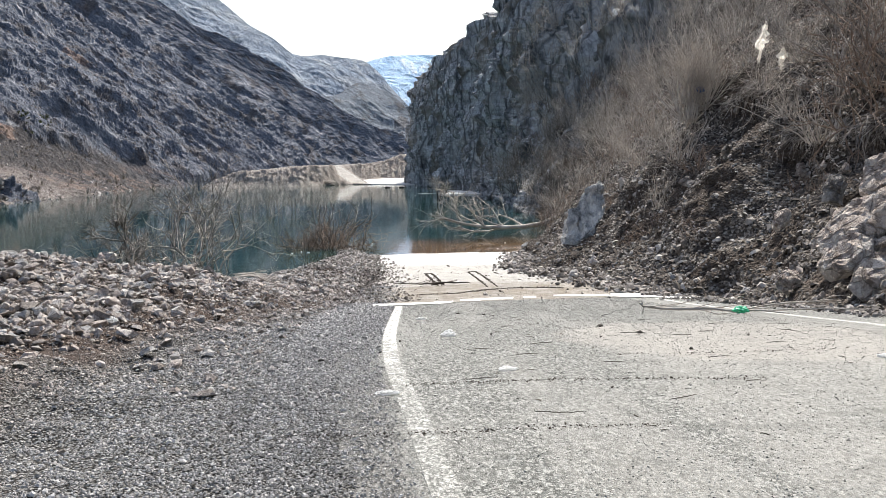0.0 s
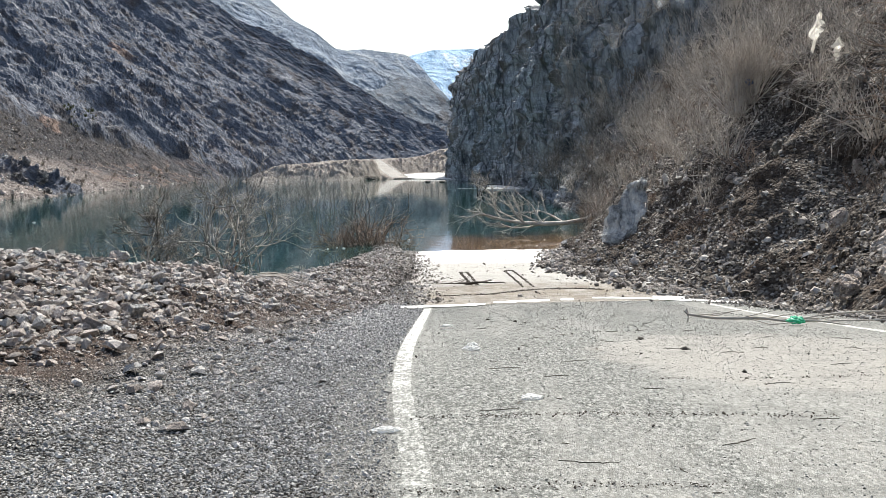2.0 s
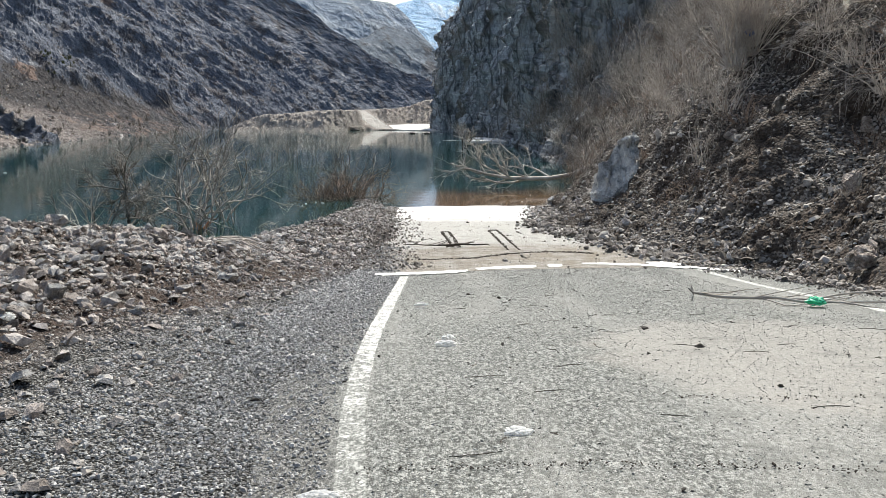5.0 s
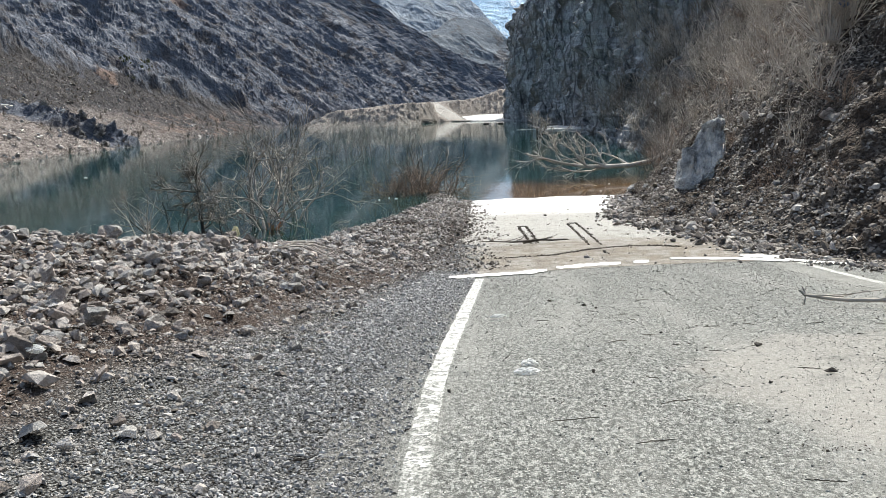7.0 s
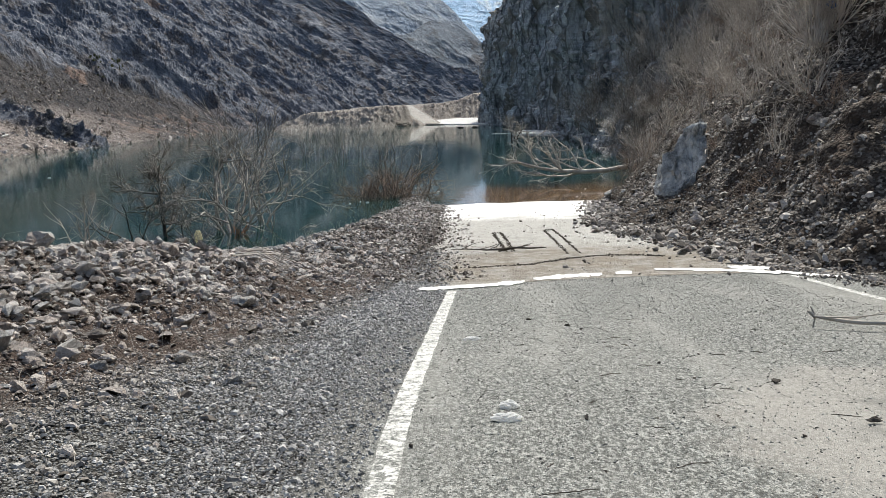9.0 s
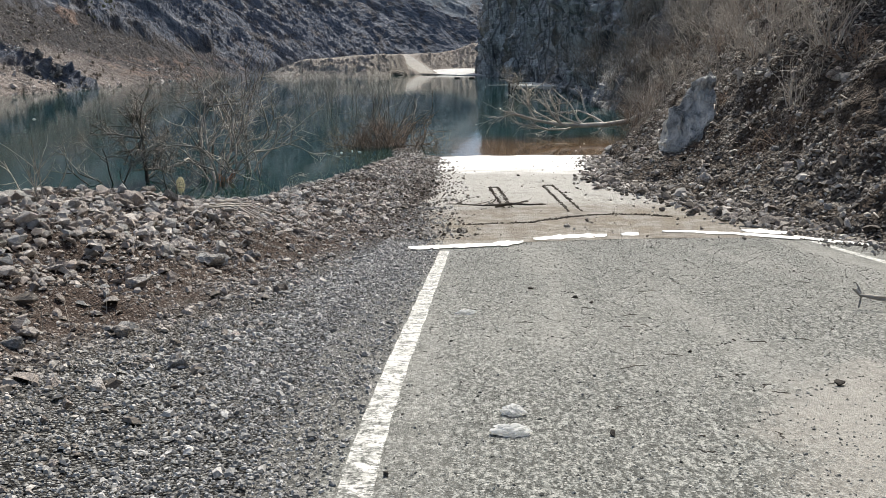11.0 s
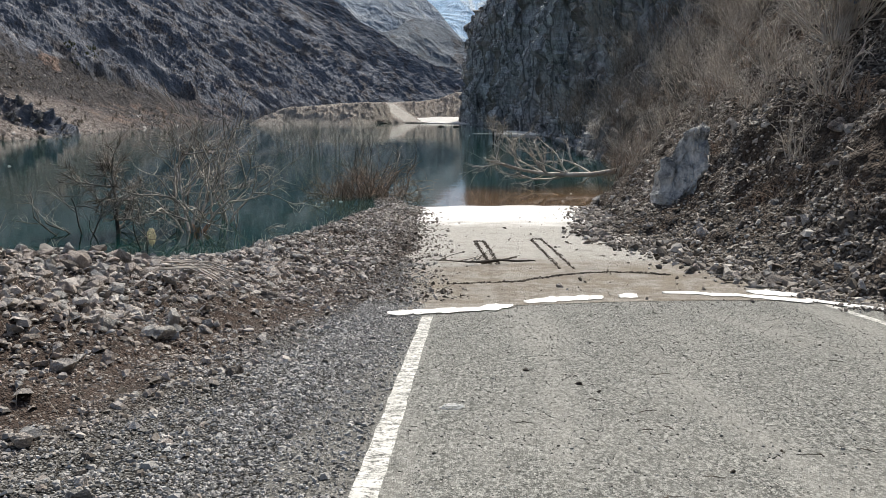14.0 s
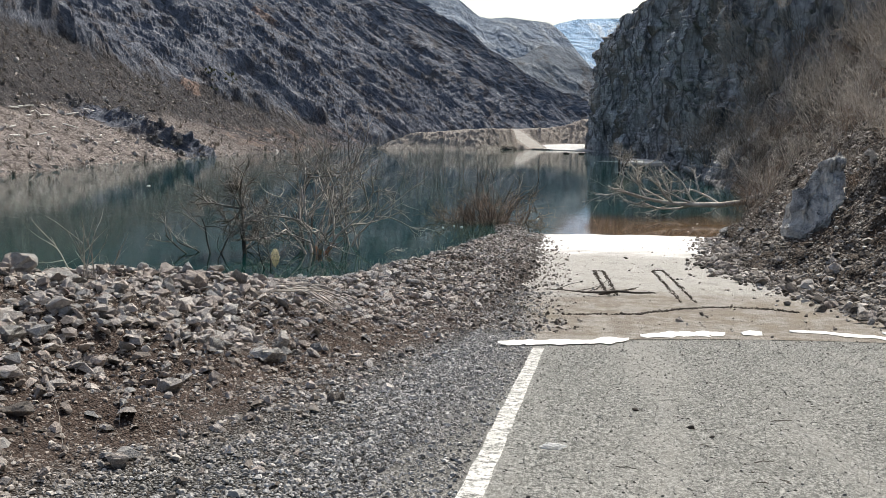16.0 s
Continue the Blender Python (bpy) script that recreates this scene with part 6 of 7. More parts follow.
def build_far_scrub():
    """Low scrub over the mountainside and the left shore."""
    mnt = bpy.data.objects["mountain_near"].data
    co = np.zeros(len(mnt.vertices) * 3, np.float32)
    mnt.vertices.foreach_get("co", co)
    co = co.reshape(-1, 3)
    d = np.hypot(co[:, 0], co[:, 1])

    def clumps(name, pick, n, size, material, label, seed, blades=16):
        rr = np.random.default_rng(seed)
        idx = rr.choice(pick, n)
        p = co[idx].astype(float) + rr.normal(0, 0.4, (n, 3)) * np.array([1, 1, 0])
        s = size * rr.uniform(0.5, 1.5, n) * (d[idx] / 150) ** 0.35
        a = rr.uniform(0, 2 * np.pi, (n, blades))
        t = rr.uniform(0.0, 1.5, (n, blades))
        L = rr.uniform(0.5, 1.0, (n, blades))
        tip = np.stack([np.cos(a) * np.sin(t), np.sin(a) * np.sin(t), np.cos(t)], -1) * L[..., None]
        side = np.stack([-np.sin(a), np.cos(a), 0 * a], -1) * 0.04
        mid = tip * 0.55
        tri = np.stack([mid * 0.0, mid + side, tip, mid - side], 2) * s[:, None, None, None] + p[:, None, None, :]
        V = tri.reshape(-1, 3)
        F = np.arange(len(V)).reshape(-1, 4)
        return tagged(new(name, mesh_of(name, V, F, material)), label, "scrub", kind="stuff")

    seen = (d < 330) & (co[:, 2] > 6.5) & (co[:, 2] < 75) & (co[:, 0] < -30) & (co[:, 1] > 60)
    high = np.where(seen & (fbm(co * 0.035, 3) > -0.35))[0]
    clumps("mountain_scrub", high, 4200, 0.5, MAT_TWIG3, "grey brown leafless scrub scattered over the mountainside", 56)
    apron = np.where(seen & (co[:, 2] + 0.176 * co[:, 1] < 49))[0]
    clumps("apron_scrub", apron, 420, 0.85, MAT_TWIG3, "bare brown bushes on the scree apron", 59, 26)
    shore = np.where((d < 240) & (co[:, 2] > -0.3) & (co[:, 2] < 5.5))[0]
    clumps("shore_scrub", shore, 130, 0.9, MAT_TWIG3, "bare brown bushes along the far shore", 57, 34)
    m = Nodes("dull_green_leaves")
    green = m.finish(m.ramp(m.noise(3.0), (0.3, (0.05, 0.06, 0.025)), (0.7, (0.10, 0.11, 0.05))), 0.9)
    spot = np.where((np.abs(np.degrees(np.arctan2(co[:, 0], co[:, 1])) + 20.6) < 0.9) & (co[:, 2] > 11) & (co[:, 2] < 17.5) & (d < 330))[0]
    if len(spot):
        clumps("green_scrub", spot, 30, 0.8, green, "dull green bushes on the mountainside", 58, 40)


def build_marks():
    """Stop strip, wheel marks and sticks on the ramp."""
    # white strip where asphalt meets silt
    m = Nodes("white_silt_crust")
    white = m.finish(m.ramp(m.noise(12.0, 5, 0.7), (0.35, (0.70, 0.69, 0.66)), (0.6, (0.90, 0.89, 0.87))), 0.75, m.bump(m.noise(25, 4), 0.02, 0.6))

    def crust(rows, label):
        r = np.array(rows)
        t = np.linspace(0, 1, 110)
        k = np.linspace(0, 1, len(r))
        x, y, w = (np.interp(t, k, r[:, q]) for q in range(3))
        w = 1.25 * w * (1 + 0.3 * vnoise(np.stack([x * 3, y, 0 * x], -1)) + 0.35 * vnoise(np.stack([x * 11, y, 0 * x + 2], -1)))
        w = w * np.minimum(1, np.minimum(t, 1 - t) * 12 + 0.15)
        y = y + 0.08 * vnoise(np.stack([x * 2, 0 * x + 4, 0 * x], -1)) + 0.07 * vnoise(np.stack([x * 9, 0 * x + 4, 0 * x], -1))
        lo, hi = y - w / 2, y + w / 2
        V = np.concatenate([np.stack([x, lo, road_z(lo) + 0.03], -1), np.stack([x, (lo + hi) / 2, road_z(y) + 0.06], -1), np.stack([x, hi, road_z(hi) + 0.036], -1)])
        n = len(x)
        i = np.arange(n - 1)
        F = np.concatenate([np.stack([i, i + 1, i + n + 1, i + n], 1), np.stack([i + n, i + n + 1, i + 2 * n + 1, i + 2 * n], 1)])
        return tagged(new("white_crust", mesh_of("white_crust", V, F, white)), label, "road marking", kind="structure")

    crust([(-1.15, 20.95, 0.35), (-0.75, 21.15, 0.5), (-0.2, 21.45, 0.45), (0.25, 21.85, 0.45), (0.62, 22.1, 0.4)], "white crusted stripe across the road end")
    crust([(0.8, 22.5, 0.4), (1.3, 22.9, 0.5), (1.75, 23.1, 0.55), (2.1, 23.15, 0.35)], "white crusted stripe across the road end")
    crust([(2.35, 23.35, 0.35), (2.5, 23.45, 0.4), (2.68, 23.5, 0.3)], "short white crusted stripe across the road end")
    crust([(3.15, 23.8, 0.18), (3.7, 23.8, 0.22), (4.3, 23.6, 0.25), (4.8, 23.2, 0.28), (5.2, 22.7, 0.3)], "thin white crusted stripe at the road edge")
    crust([(4.6, 24.1, 0.25), (5.0, 23.9, 0.5), (5.35, 23.6, 0.4)], "white silt patch at the foot of the scree")
    crust([(5.2, 23.0, 0.2), (5.6, 22.3, 0.35), (5.9, 21.6, 0.2)], "white silt patch at the foot of the scree")

    # wheel marks: rows of mud crumbs
    r = np.random.default_rng(61)
    mud = Nodes("dark_dry_mud")
    mud_mat = mud.finish(mud.ramp(mud.noise(30.0), (0.3, (0.05, 0.042, 0.034)), (0.7, (0.12, 0.10, 0.085))), 0.95)
    pts = []
    for (x0, y0), (x1, y1) in (((0.17, 32.7), (0.42, 27.9)), ((0.38, 32.8), (0.60, 27.9)), ((1.62, 33.2), (1.80, 27.2)), ((1.88, 33.5), (2.08, 27.2))):
        n = 260
        t = r.random(n) ** 1.05
        pts.append(np.stack([x0 + (x1 - x0) * t + r.normal(0, 0.022, n), y0 + (y1 - y0) * t], -1))
    for (x0, x1, y) in ((0.17, 0.38, 32.75), (1.62, 1.88, 33.4)):
        pts.append(np.stack([x0 + (x1 - x0) * r.random(60), y + r.normal(0, 0.05, 60)], -1))
    # the tide line of mud across the ramp
    t = r.random(420)
    pts.append(np.stack([0.9 + 2.9 * t, 25.4 + 1.3 * np.sin(t * 2.4) + r.normal(0, 0.05, 420)], -1))
    t = r.random(160)
    pts.append(np.stack([-0.4 + 1.4 * t, 25.0 + 0.4 * t + r.normal(0, 0.05, 160)], -1))
    # thin lines of washed debris across the asphalt
    for x0, x1, yc, n in ((-0.4, 2.3, 7.34, 330), (-1.3, 1.2, 5.68, 330), (1.3, 3.6, 8.9, 150)):
        t = r.random(n)
        x = x0 + (x1 - x0) * t
        pts.append(np.stack([x, yc + 0.06 * np.sin(x * 2.1) + r.normal(0, 0.035, n)], -1))
    q = np.concatenate(pts)
    p = np.stack([q[:, 0], q[:, 1], road_z(q[:, 1]) + 0.02], -1)
    strew("wheel_marks", p, np.clip(r.lognormal(math.log(0.035), 0.4, len(p)), 0.015, 0.08) * np.where(q[:, 1] < 12, 0.3, 1.0), PEBBLES, mud_mat, "dark dried mud crumbs of wheel marks on the ramp", "mud", 62)
    # loose stones on the ramp and its edges
    n = 3800
    y = 22.6 + 30 * r.random(n) ** 1.2
    x = np.where(r.random(n) < 0.93, curve_at([(20, -1.0), (30, -1.15), (40, -1.5), (52, -2.2)], y) - r.normal(0.25, 0.5, n), -1 + 5.5 * r.random(n))
    p = np.stack([x, y, np.maximum(road_z(y) + 0.02, ground_z(x, y))], -1)
    strew("ramp_stones", p, np.clip(r.lognormal(math.log(0.055), 0.5, n), 0.02, 0.2), CHIPS, MAT_SCREE, "small stones strewn on the silt covered ramp", "stones", 63)


def stick(name, pts, radii, material, label, twigs=0, seed=1, category="stick"):
    r = np.random.default_rng(seed)
    pts = np.array(pts, float)
    t = np.linspace(0, 1, 4 * len(pts))
    k = np.linspace(0, 1, len(pts))
    P = np.stack([np.interp(t, k, pts[:, q]) for q in range(3)], -1)
    P[:, :2] += r.normal(0, 0.006, (len(P), 2))
    if twigs:
        sway = np.linspace(0, 6, len(P))
        for q, amp in ((0, 0.02), (1, 0.05), (2, 0.02)):
            P[:, q] += amp * vnoise(np.stack([sway, 0 * sway + 3 * q, 0 * sway + seed], -1)) + (abs(amp) if q == 2 else 0)
    R = np.interp(t, np.linspace(0, 1, len(radii)), radii)
    P[:, 2] += road_z(P[:, 1]) + R
    if not twigs:
        return tagged(new(name, tubes(name, [(P, R)], material, 5)), label, category, "sticks on the road")
    base = new(name, None)
    part("stem", tubes("stem", [(P, R * np.minimum(1, np.minimum(np.arange(len(R)) + 0.6, len(R) - np.arange(len(R)) - 0.4) / 1.5))], material, 6), base)
    for _ in range(twigs):
        i = int(r.uniform(0.1, 0.9) * (len(P) - 1))
        d = P[-1] - P[0]
        d = d / np.linalg.norm(d) + np.array([r.normal(0, 0.35), r.normal(0, 0.35), abs(r.normal(0, 0.12))])
        q = P[i] + d / np.linalg.norm(d) * r.uniform(0.3, 0.8)
        q[2] = max(q[2], float(road_z(q[1])) + 0.02)
        mid = (P[i] + q) / 2 + r.normal(0, 0.03, 3)
        mid[2] = max(mid[2], float(road_z(mid[1])) + 0.02)
        part("twig", tubes("twig", [(np.array([P[i], mid, q]), np.array([0.008, 0.006, 0.003]))], material, 4), base)
    return tagged(base, label, category, "sticks on the road")


def build_sticks():
    stick("stick", [(-0.9, 28.3, 0.02), (-0.5, 28.15, 0.05), (-0.05, 27.75, 0.03), (0.3, 27.6, 0.06), (0.65, 27.95, 0.04), (1.0, 27.85, 0.07), (1.35, 28.05, 0.05)], [0.008, 0.014, 0.03, 0.024, 0.016], MAT_BARK, "dark crooked branch lying across the ramp", 5, 3, "branch")
    stick("stick", [(0.25, 27.7, 0.04), (0.6, 28.05, 0.06), (1.0, 28.45, 0.1)], [0.018, 0.022, 0.012], MAT_BARK, "short dark forked stick on the ramp", 0, 4)
    fork = stick("branch", [(3.24, 15.05, 0.1), (3.6, 14.8, 0.06), (4.1, 14.55, 0.05), (4.6, 14.3, 0.03), (5.1, 14.0, 0.02)], [0.02, 0.022, 0.017, 0.010], MAT_DRY, "dry grey branch lying along the road edge line", 7, 5, "branch")
    z0 = float(road_z(15.05)) + 0.13
    for w, rad in (((-0.07, 0.03, 0.06), 0.02), ((-0.03, 0.05, 0.10), 0.012), ((-0.03, -0.03, -0.10), 0.013)):
        o = np.array([3.26, 15.04, z0])
        part("broken_stub", tubes("broken_stub", [(np.array([o, o + 0.55 * np.array(w) + (0, 0, 0.01), o + np.array(w)]), np.array([rad, rad * 0.85, rad * 0.5]))], MAT_DRY, 6), fork)
    stick("branch", [(3.9, 15.1, 0.02), (4.5, 14.75, 0.03), (5.3, 14.2, 0.03), (6.2, 13.9, 0.06)], [0.011, 0.014, 0.008], MAT_DRY, "thin dry branch beside the road edge line", 5, 7, "branch")
    stick("branch", [(4.6, 15.0, 0.02), (5.4, 14.9, 0.1), (6.2, 14.9, 0.16)], [0.012, 0.015, 0.008], MAT_DRY, "thin dry branch beside the road edge line", 4, 8, "branch")
    r = np.random.default_rng(71)
    # thin twigs strewn over the asphalt
    spots = [(0.35, 9.6, 0.45, 0.1), (1.0, 10.0, 0.3, 0.3), (2.1, 11.0, 0.22, 0.0), (2.0, 12.1, 0.2, 0.2), (2.6, 10.6, 0.3, -0.2), (3.0, 11.0, 0.3, 0.1), (3.3, 9.7, 0.35, 0.2), (3.9, 10.9, 0.35, -0.7),
             (0.9, 12.5, 0.2, 0.6), (0.3, 14.2, 0.15, 0.2), (1.2, 14.6, 0.2, 0.5), (1.9, 13.4, 0.18, 0.1), (0.75, 9.1, 0.28, 0.0), (1.4, 8.4, 0.25, 0.1), (2.4, 8.6, 0.3, 0.2), (0.2, 7.6, 0.3, 0.0),
             (3.5, 12.3, 0.25, 0.0), (4.2, 12.0, 0.3, 0.1), (2.9, 13.5, 0.25, 0.1), (1.5, 6.6, 0.3, 0.1), (0.6, 6.2, 0.35, -0.1), (2.2, 7.2, 0.25, 0.0), (1.6, 16.2, 0.25, 0.5), (3.4, 17.0, 0.2, 0.1)]
    for k, (x, y, ln, a) in enumerate(spots):
        ln, a = ln * r.uniform(0.6, 1.0), a + r.normal(0, 0.35)
        c, s = math.cos(a) * ln / 2, math.sin(a) * ln / 2
        stick("twig", [(x - c, y - s, 0.012), (x, y + r.normal(0, 0.03), 0.016), (x + c, y + s, 0.012)], [0.002, 0.0032, 0.0014], MAT_BARK, "thin dark dry twig on the asphalt", 0, 200 + k, "twig")
    for k in range(60):
        x, y, ln, a = 0.2 + 4.6 * r.random(), 5.0 + 14 * r.random() ** 1.3, r.uniform(0.03, 0.13), r.uniform(0, 3.1)
        c, s = math.cos(a) * ln / 2, math.sin(a) * ln / 2
        stick("twig", [(x - c, y - s, 0.012), (x, y + r.normal(0, 0.02), 0.014), (x + c, y + s, 0.012)], [0.002, 0.003, 0.0015], MAT_BARK, "thin dark dry twig on the asphalt", 0, 300 + k, "twig")
    # clods
    clod = Nodes("dark_clod")
    cm = clod.finish(clod.ramp(clod.noise(40.0), (0.3, (0.035, 0.03, 0.026)), (0.7, (0.085, 0.075, 0.065))), 0.95)
    meshes = [mesh_of("clod", V, F, cm, False) for V, F in STONES[:5]]
    for k, (x, y, s) in enumerate(((2.18, 10.8, 0.12), (2.0, 12.05, 0.10), (0.57, 11.0, 0.07), (0.83, 15.6, 0.09), (0.95, 15.3, 0.06), (0.55, 9.9, 0.04), (0.45, 16.3, 0.08), (1.35, 13.0, 0.05), (-0.45, 10.4, 0.06), (-1.13, 8.8, 0.08), (-0.62, 9.4, 0.05),
                                    (1.1, 7.0, 0.05), (2.3, 9.2, 0.06), (1.7, 10.5, 0.05), (3.0, 12.6, 0.06))):
        ob = new("clod", meshes[k % 5])
        ob.matrix_basis = Matrix.LocRotScale((x, y, float(road_z(y)) + 0.012 + 0.2 * s), Euler((0.2, 0.1, k)), (s, s * 0.8, s * 0.9))
        tagged(ob, "dark dry clod of earth on the asphalt", "clod", "clods on the road")
    # stick bundle and dry stalks on the bank
    base = new("stick_bundle", None)
    z0 = float(ground_z(np.array([-3.4]), np.array([19.6]))[0])
    for k in range(12):
        a = r.normal(-0.35, 0.25)
        p0 = np.array([-3.85 + r.normal(0, 0.12), 20.1 + r.normal(0, 0.15), z0 + 0.3])
        ln = r.uniform(0.7, 1.3)
        p1 = p0 + ln * np.array([math.cos(a), math.sin(a) * 0.9, -0.16])
        mid = (p0 + p1) / 2 + np.array([0, 0, 0.08])
        part("stick", tubes("stick", [(np.array([p0, mid, p1]), np.array([0.008, 0.011, 0.005]))], MAT_DRY, 4), base)
    tagged(base, "bundle of pale dry sticks on the rubble bank", "sticks")


def crumpled(name, at, size, material, label, category, seed, flat=0.5, turn=0.0):
    """A crumpled bag or rag."""
    bm = bmesh.new()
    bmesh.ops.create_icosphere(bm, subdivisions=4, radius=0.5)
    for v in bm.verts:
        k = 1 + 0.55 * noise.turbulence(v.co * 3.1 + Vector((seed, 0, 0)), 4, True) - 0.3
        v.co = Vector((v.co.x * k, v.co.y * k, v.co.z * k * flat))
    me = bpy.data.meshes.new(name)
    bm.to_mesh(me)
    bm.free()
    me.materials.append(material)
    ob = new(name, me)
    ob.matrix_basis = Matrix.LocRotScale(at, Euler((0, 0, turn)), size)
    return tagged(ob, label, category)


def plastic(name, c, rough=0.35, through_light=0.25):
    m = Nodes(name)
    n = m.noise(22.0, 4, 0.6, m.local())
    col = m.mix(m.mask(n, 0.35, 0.65), tuple(v * 0.8 for v in c), c)
    m.finish(col, rough, m.bump(n, 0.004, 0.5), 0.4)
    # thin film lets some light through
    glow = m.add("ShaderNodeBsdfTranslucent", Color=col)
    both = m.add("ShaderNodeMixShader", Fac=through_light)
    m.tree.links.new(m.bsdf.outputs[0], both.inputs[1])
    m.tree.links.new(glow.outputs[0], both.inputs[2])
    m.tree.links.new(both.outputs[0], m.out.inputs[0])
    return m.mat


def build_litter():
    white, green, yellow, blue = plastic("white_plastic_film", (0.96, 0.96, 0.95), 0.6, 0.55), plastic("green_plastic_film", (0.12, 0.74, 0.44)), plastic("yellowed_plastic", (0.82, 0.77, 0.60), 0.6, 0.5), plastic("blue_plastic", (0.07, 0.14, 0.32))
    cloth = plastic("dirty_white_cloth", (0.87, 0.835, 0.775), 0.9, 0.55)

    def rz(y):
        return float(road_z(y)) + 0.012

    crumpled("plastic_bag", (4.5, 14.25, rz(14.25) + 0.075), (0.25, 0.16, 0.22), green, "bright green crumpled plastic bag beside the dry branch", "plastic bag", 1.0)
    crumpled("plastic_bag", (0.11, 11.35, rz(11.35) + 0.02), (0.125, 0.10, 0.12), white, "small white crumpled plastic scrap on the asphalt", "plastic scrap", 2.0)
    crumpled("plastic_bag", (0.09, 11.0, rz(11.0) + 0.018), (0.19, 0.11, 0.12), white, "white crumpled plastic scrap on the asphalt", "plastic scrap", 3.0)
    crumpled("plastic_scrap", (0.45, 8.0, rz(8.0) + 0.01), (0.16, 0.13, 0.10), white, "flat white plastic scrap on the asphalt", "plastic scrap", 4.0)
    crumpled("plastic_scrap", (-0.18, 14.65, rz(14.65) + 0.012), (0.17, 0.09, 0.10), white, "flat white scrap on the asphalt", "plastic scrap", 5.0)
    crumpled("plastic_scrap", (-0.5, 6.93, rz(6.93) + 0.012), (0.19, 0.08, 0.09), white, "flat white scrap beside the edge line", "plastic scrap", 6.0)
    crumpled("plastic_bag", (-3.68, 11.1, float(ground_z(np.array([-3.68]), np.array([11.1]))[0]) + 0.05), (0.18, 0.12, 0.15), white, "white crumpled plastic bag on the gravel", "plastic bag", 7.0)
    crumpled("plastic_bottle", (-9.7, 37.5, 0.42), (0.26, 0.22, 0.6), yellow, "yellowed plastic bag hanging from the drowned tree", "plastic bag", 8.0, 0.9)
    crumpled("plastic_scrap", (3.77, 8.35, rz(8.35) + 0.012), (0.22, 0.07, 0.09), white, "narrow white plastic strip on the asphalt", "plastic scrap", 9.0)
    # rag caught on the slope
    rag = (9.95, 28.3, 7.45)
    def torn_cloth(at, wide, tall, seed, text):
        u, v = np.meshgrid(np.linspace(-0.5, 0.5, 22), np.linspace(0, 1, 50), indexing="ij")
        q = np.stack([u * 0 + seed, v * 5, v * 0], -1).reshape(-1, 3)
        hang = np.minimum(1, 3 * (1.02 - v)) * np.minimum(1, 0.15 + 1.6 * v)
        le = (0.2 + 0.8 * (0.5 + 0.5 * vnoise(q * 2.1 + 3)).reshape(u.shape)) * hang
        ri = (0.2 + 0.8 * (0.5 + 0.5 * vnoise(q * 2.7 + 11)).reshape(u.shape)) * hang
        p = np.stack([u * 7, v * 6, u * 0 + seed], -1).reshape(-1, 3)
        fold = vnoise(p).reshape(u.shape)
        X = wide * (-0.9 * le * (0.5 - u) + 0.9 * ri * (0.5 + u) + 0.5 * (v - 0.5) + 0.35 * vnoise(q * 0.6 + 9).reshape(u.shape))
        V = np.stack([at[0] + X, at[1] + 0.1 * fold, at[2] + (v - 0.5) * tall + 0.06 * fold], -1).reshape(-1, 3)
        return tagged(new("rag", mesh_of("rag", V, grid_faces(22, 50), cloth)), text, "rag")

    torn_cloth((rag[0] - 0.3, rag[1] - 0.6, rag[2] + 0.45), 0.27, 1.15, 2.3, "torn dirty white cloth hanging on a bare shrub")
    torn_cloth((rag[0] + 0.25, rag[1] - 0.5, rag[2] + 0.0), 0.22, 0.6, 5.1, "small torn scrap of dirty white cloth on a shrub")
    crumpled("plastic_bag", (9.35, 32.6, 6.95), (0.3, 0.2, 0.26), blue, "blue plastic scrap caught in a bare shrub", "plastic bag", 11.0, 0.8)
    # floating bottles and driftwood
    for k, (x, y, s) in enumerate(((-33.0, 78.0, 0.5), (-3.2, 62.0, 0.3), (-4.0, 60.2, 0.25), (-5.8, 52.6, 0.3), (-6.6, 52.2, 0.25), (-6.2, 53.0, 0.28), (1.0, 205.0, 0.9), (-2.6, 57.5, 0.45), (4.8, 55.0, 0.2), (4.4, 53.0, 0.2), (5.2, 57.0, 0.22), (0.5, 150, 0.6))):
        crumpled("floating_bottle", (x, y, 0.02), (0.55 * s, s * 0.28, s * 0.3), white, "pale plastic bottle floating on the lake", "bottle", 20.0 + k, 0.8, k)
    for x, y in ((-2.0, 205.0), (-5.0, 206.5)):
        crumpled("driftwood", (x, y, 0.1), (1.3, 0.35, 0.45), MAT_BARK, "dark driftwood floating on the lake", "driftwood", x, 0.7)
    # pale planks and stones on the left shore
    r = np.random.default_rng(83)
    co = np.zeros(len(bpy.data.objects["mountain_near"].data.vertices) * 3, np.float32)
    bpy.data.objects["mountain_near"].data.vertices.foreach_get("co", co)
    co = co.reshape(-1, 3)
    rim = np.where((np.hypot(co[:, 0], co[:, 1]) < 165) & (co[:, 1] > 70) & (co[:, 2] > 5.6) & (co[:, 2] < 7.6))[0]
    low = np.where((np.hypot(co[:, 0], co[:, 1]) < 165) & (co[:, 1] > 70) & (co[:, 2] > 1.0) & (co[:, 2] < 6))[0]
    for k in np.concatenate([r.choice(rim, 44), r.choice(low, 26)]):
        p = co[k]
        a = r.normal(0.0, 0.5) + math.pi / 2
        w = np.array([math.cos(a), math.sin(a), r.normal(0, 0.15)]) * r.uniform(0.3, 1.3)
        tagged(new("driftwood", tubes("driftwood", [(np.array([p - w, p, p + w]) + np.array([0.1, 0, 0.2]), np.array([0.10, 0.13, 0.08]))], MAT_BLEACHED, 5)),
               "bleached driftwood stranded on the far shore", "driftwood", "driftwood on the shore")


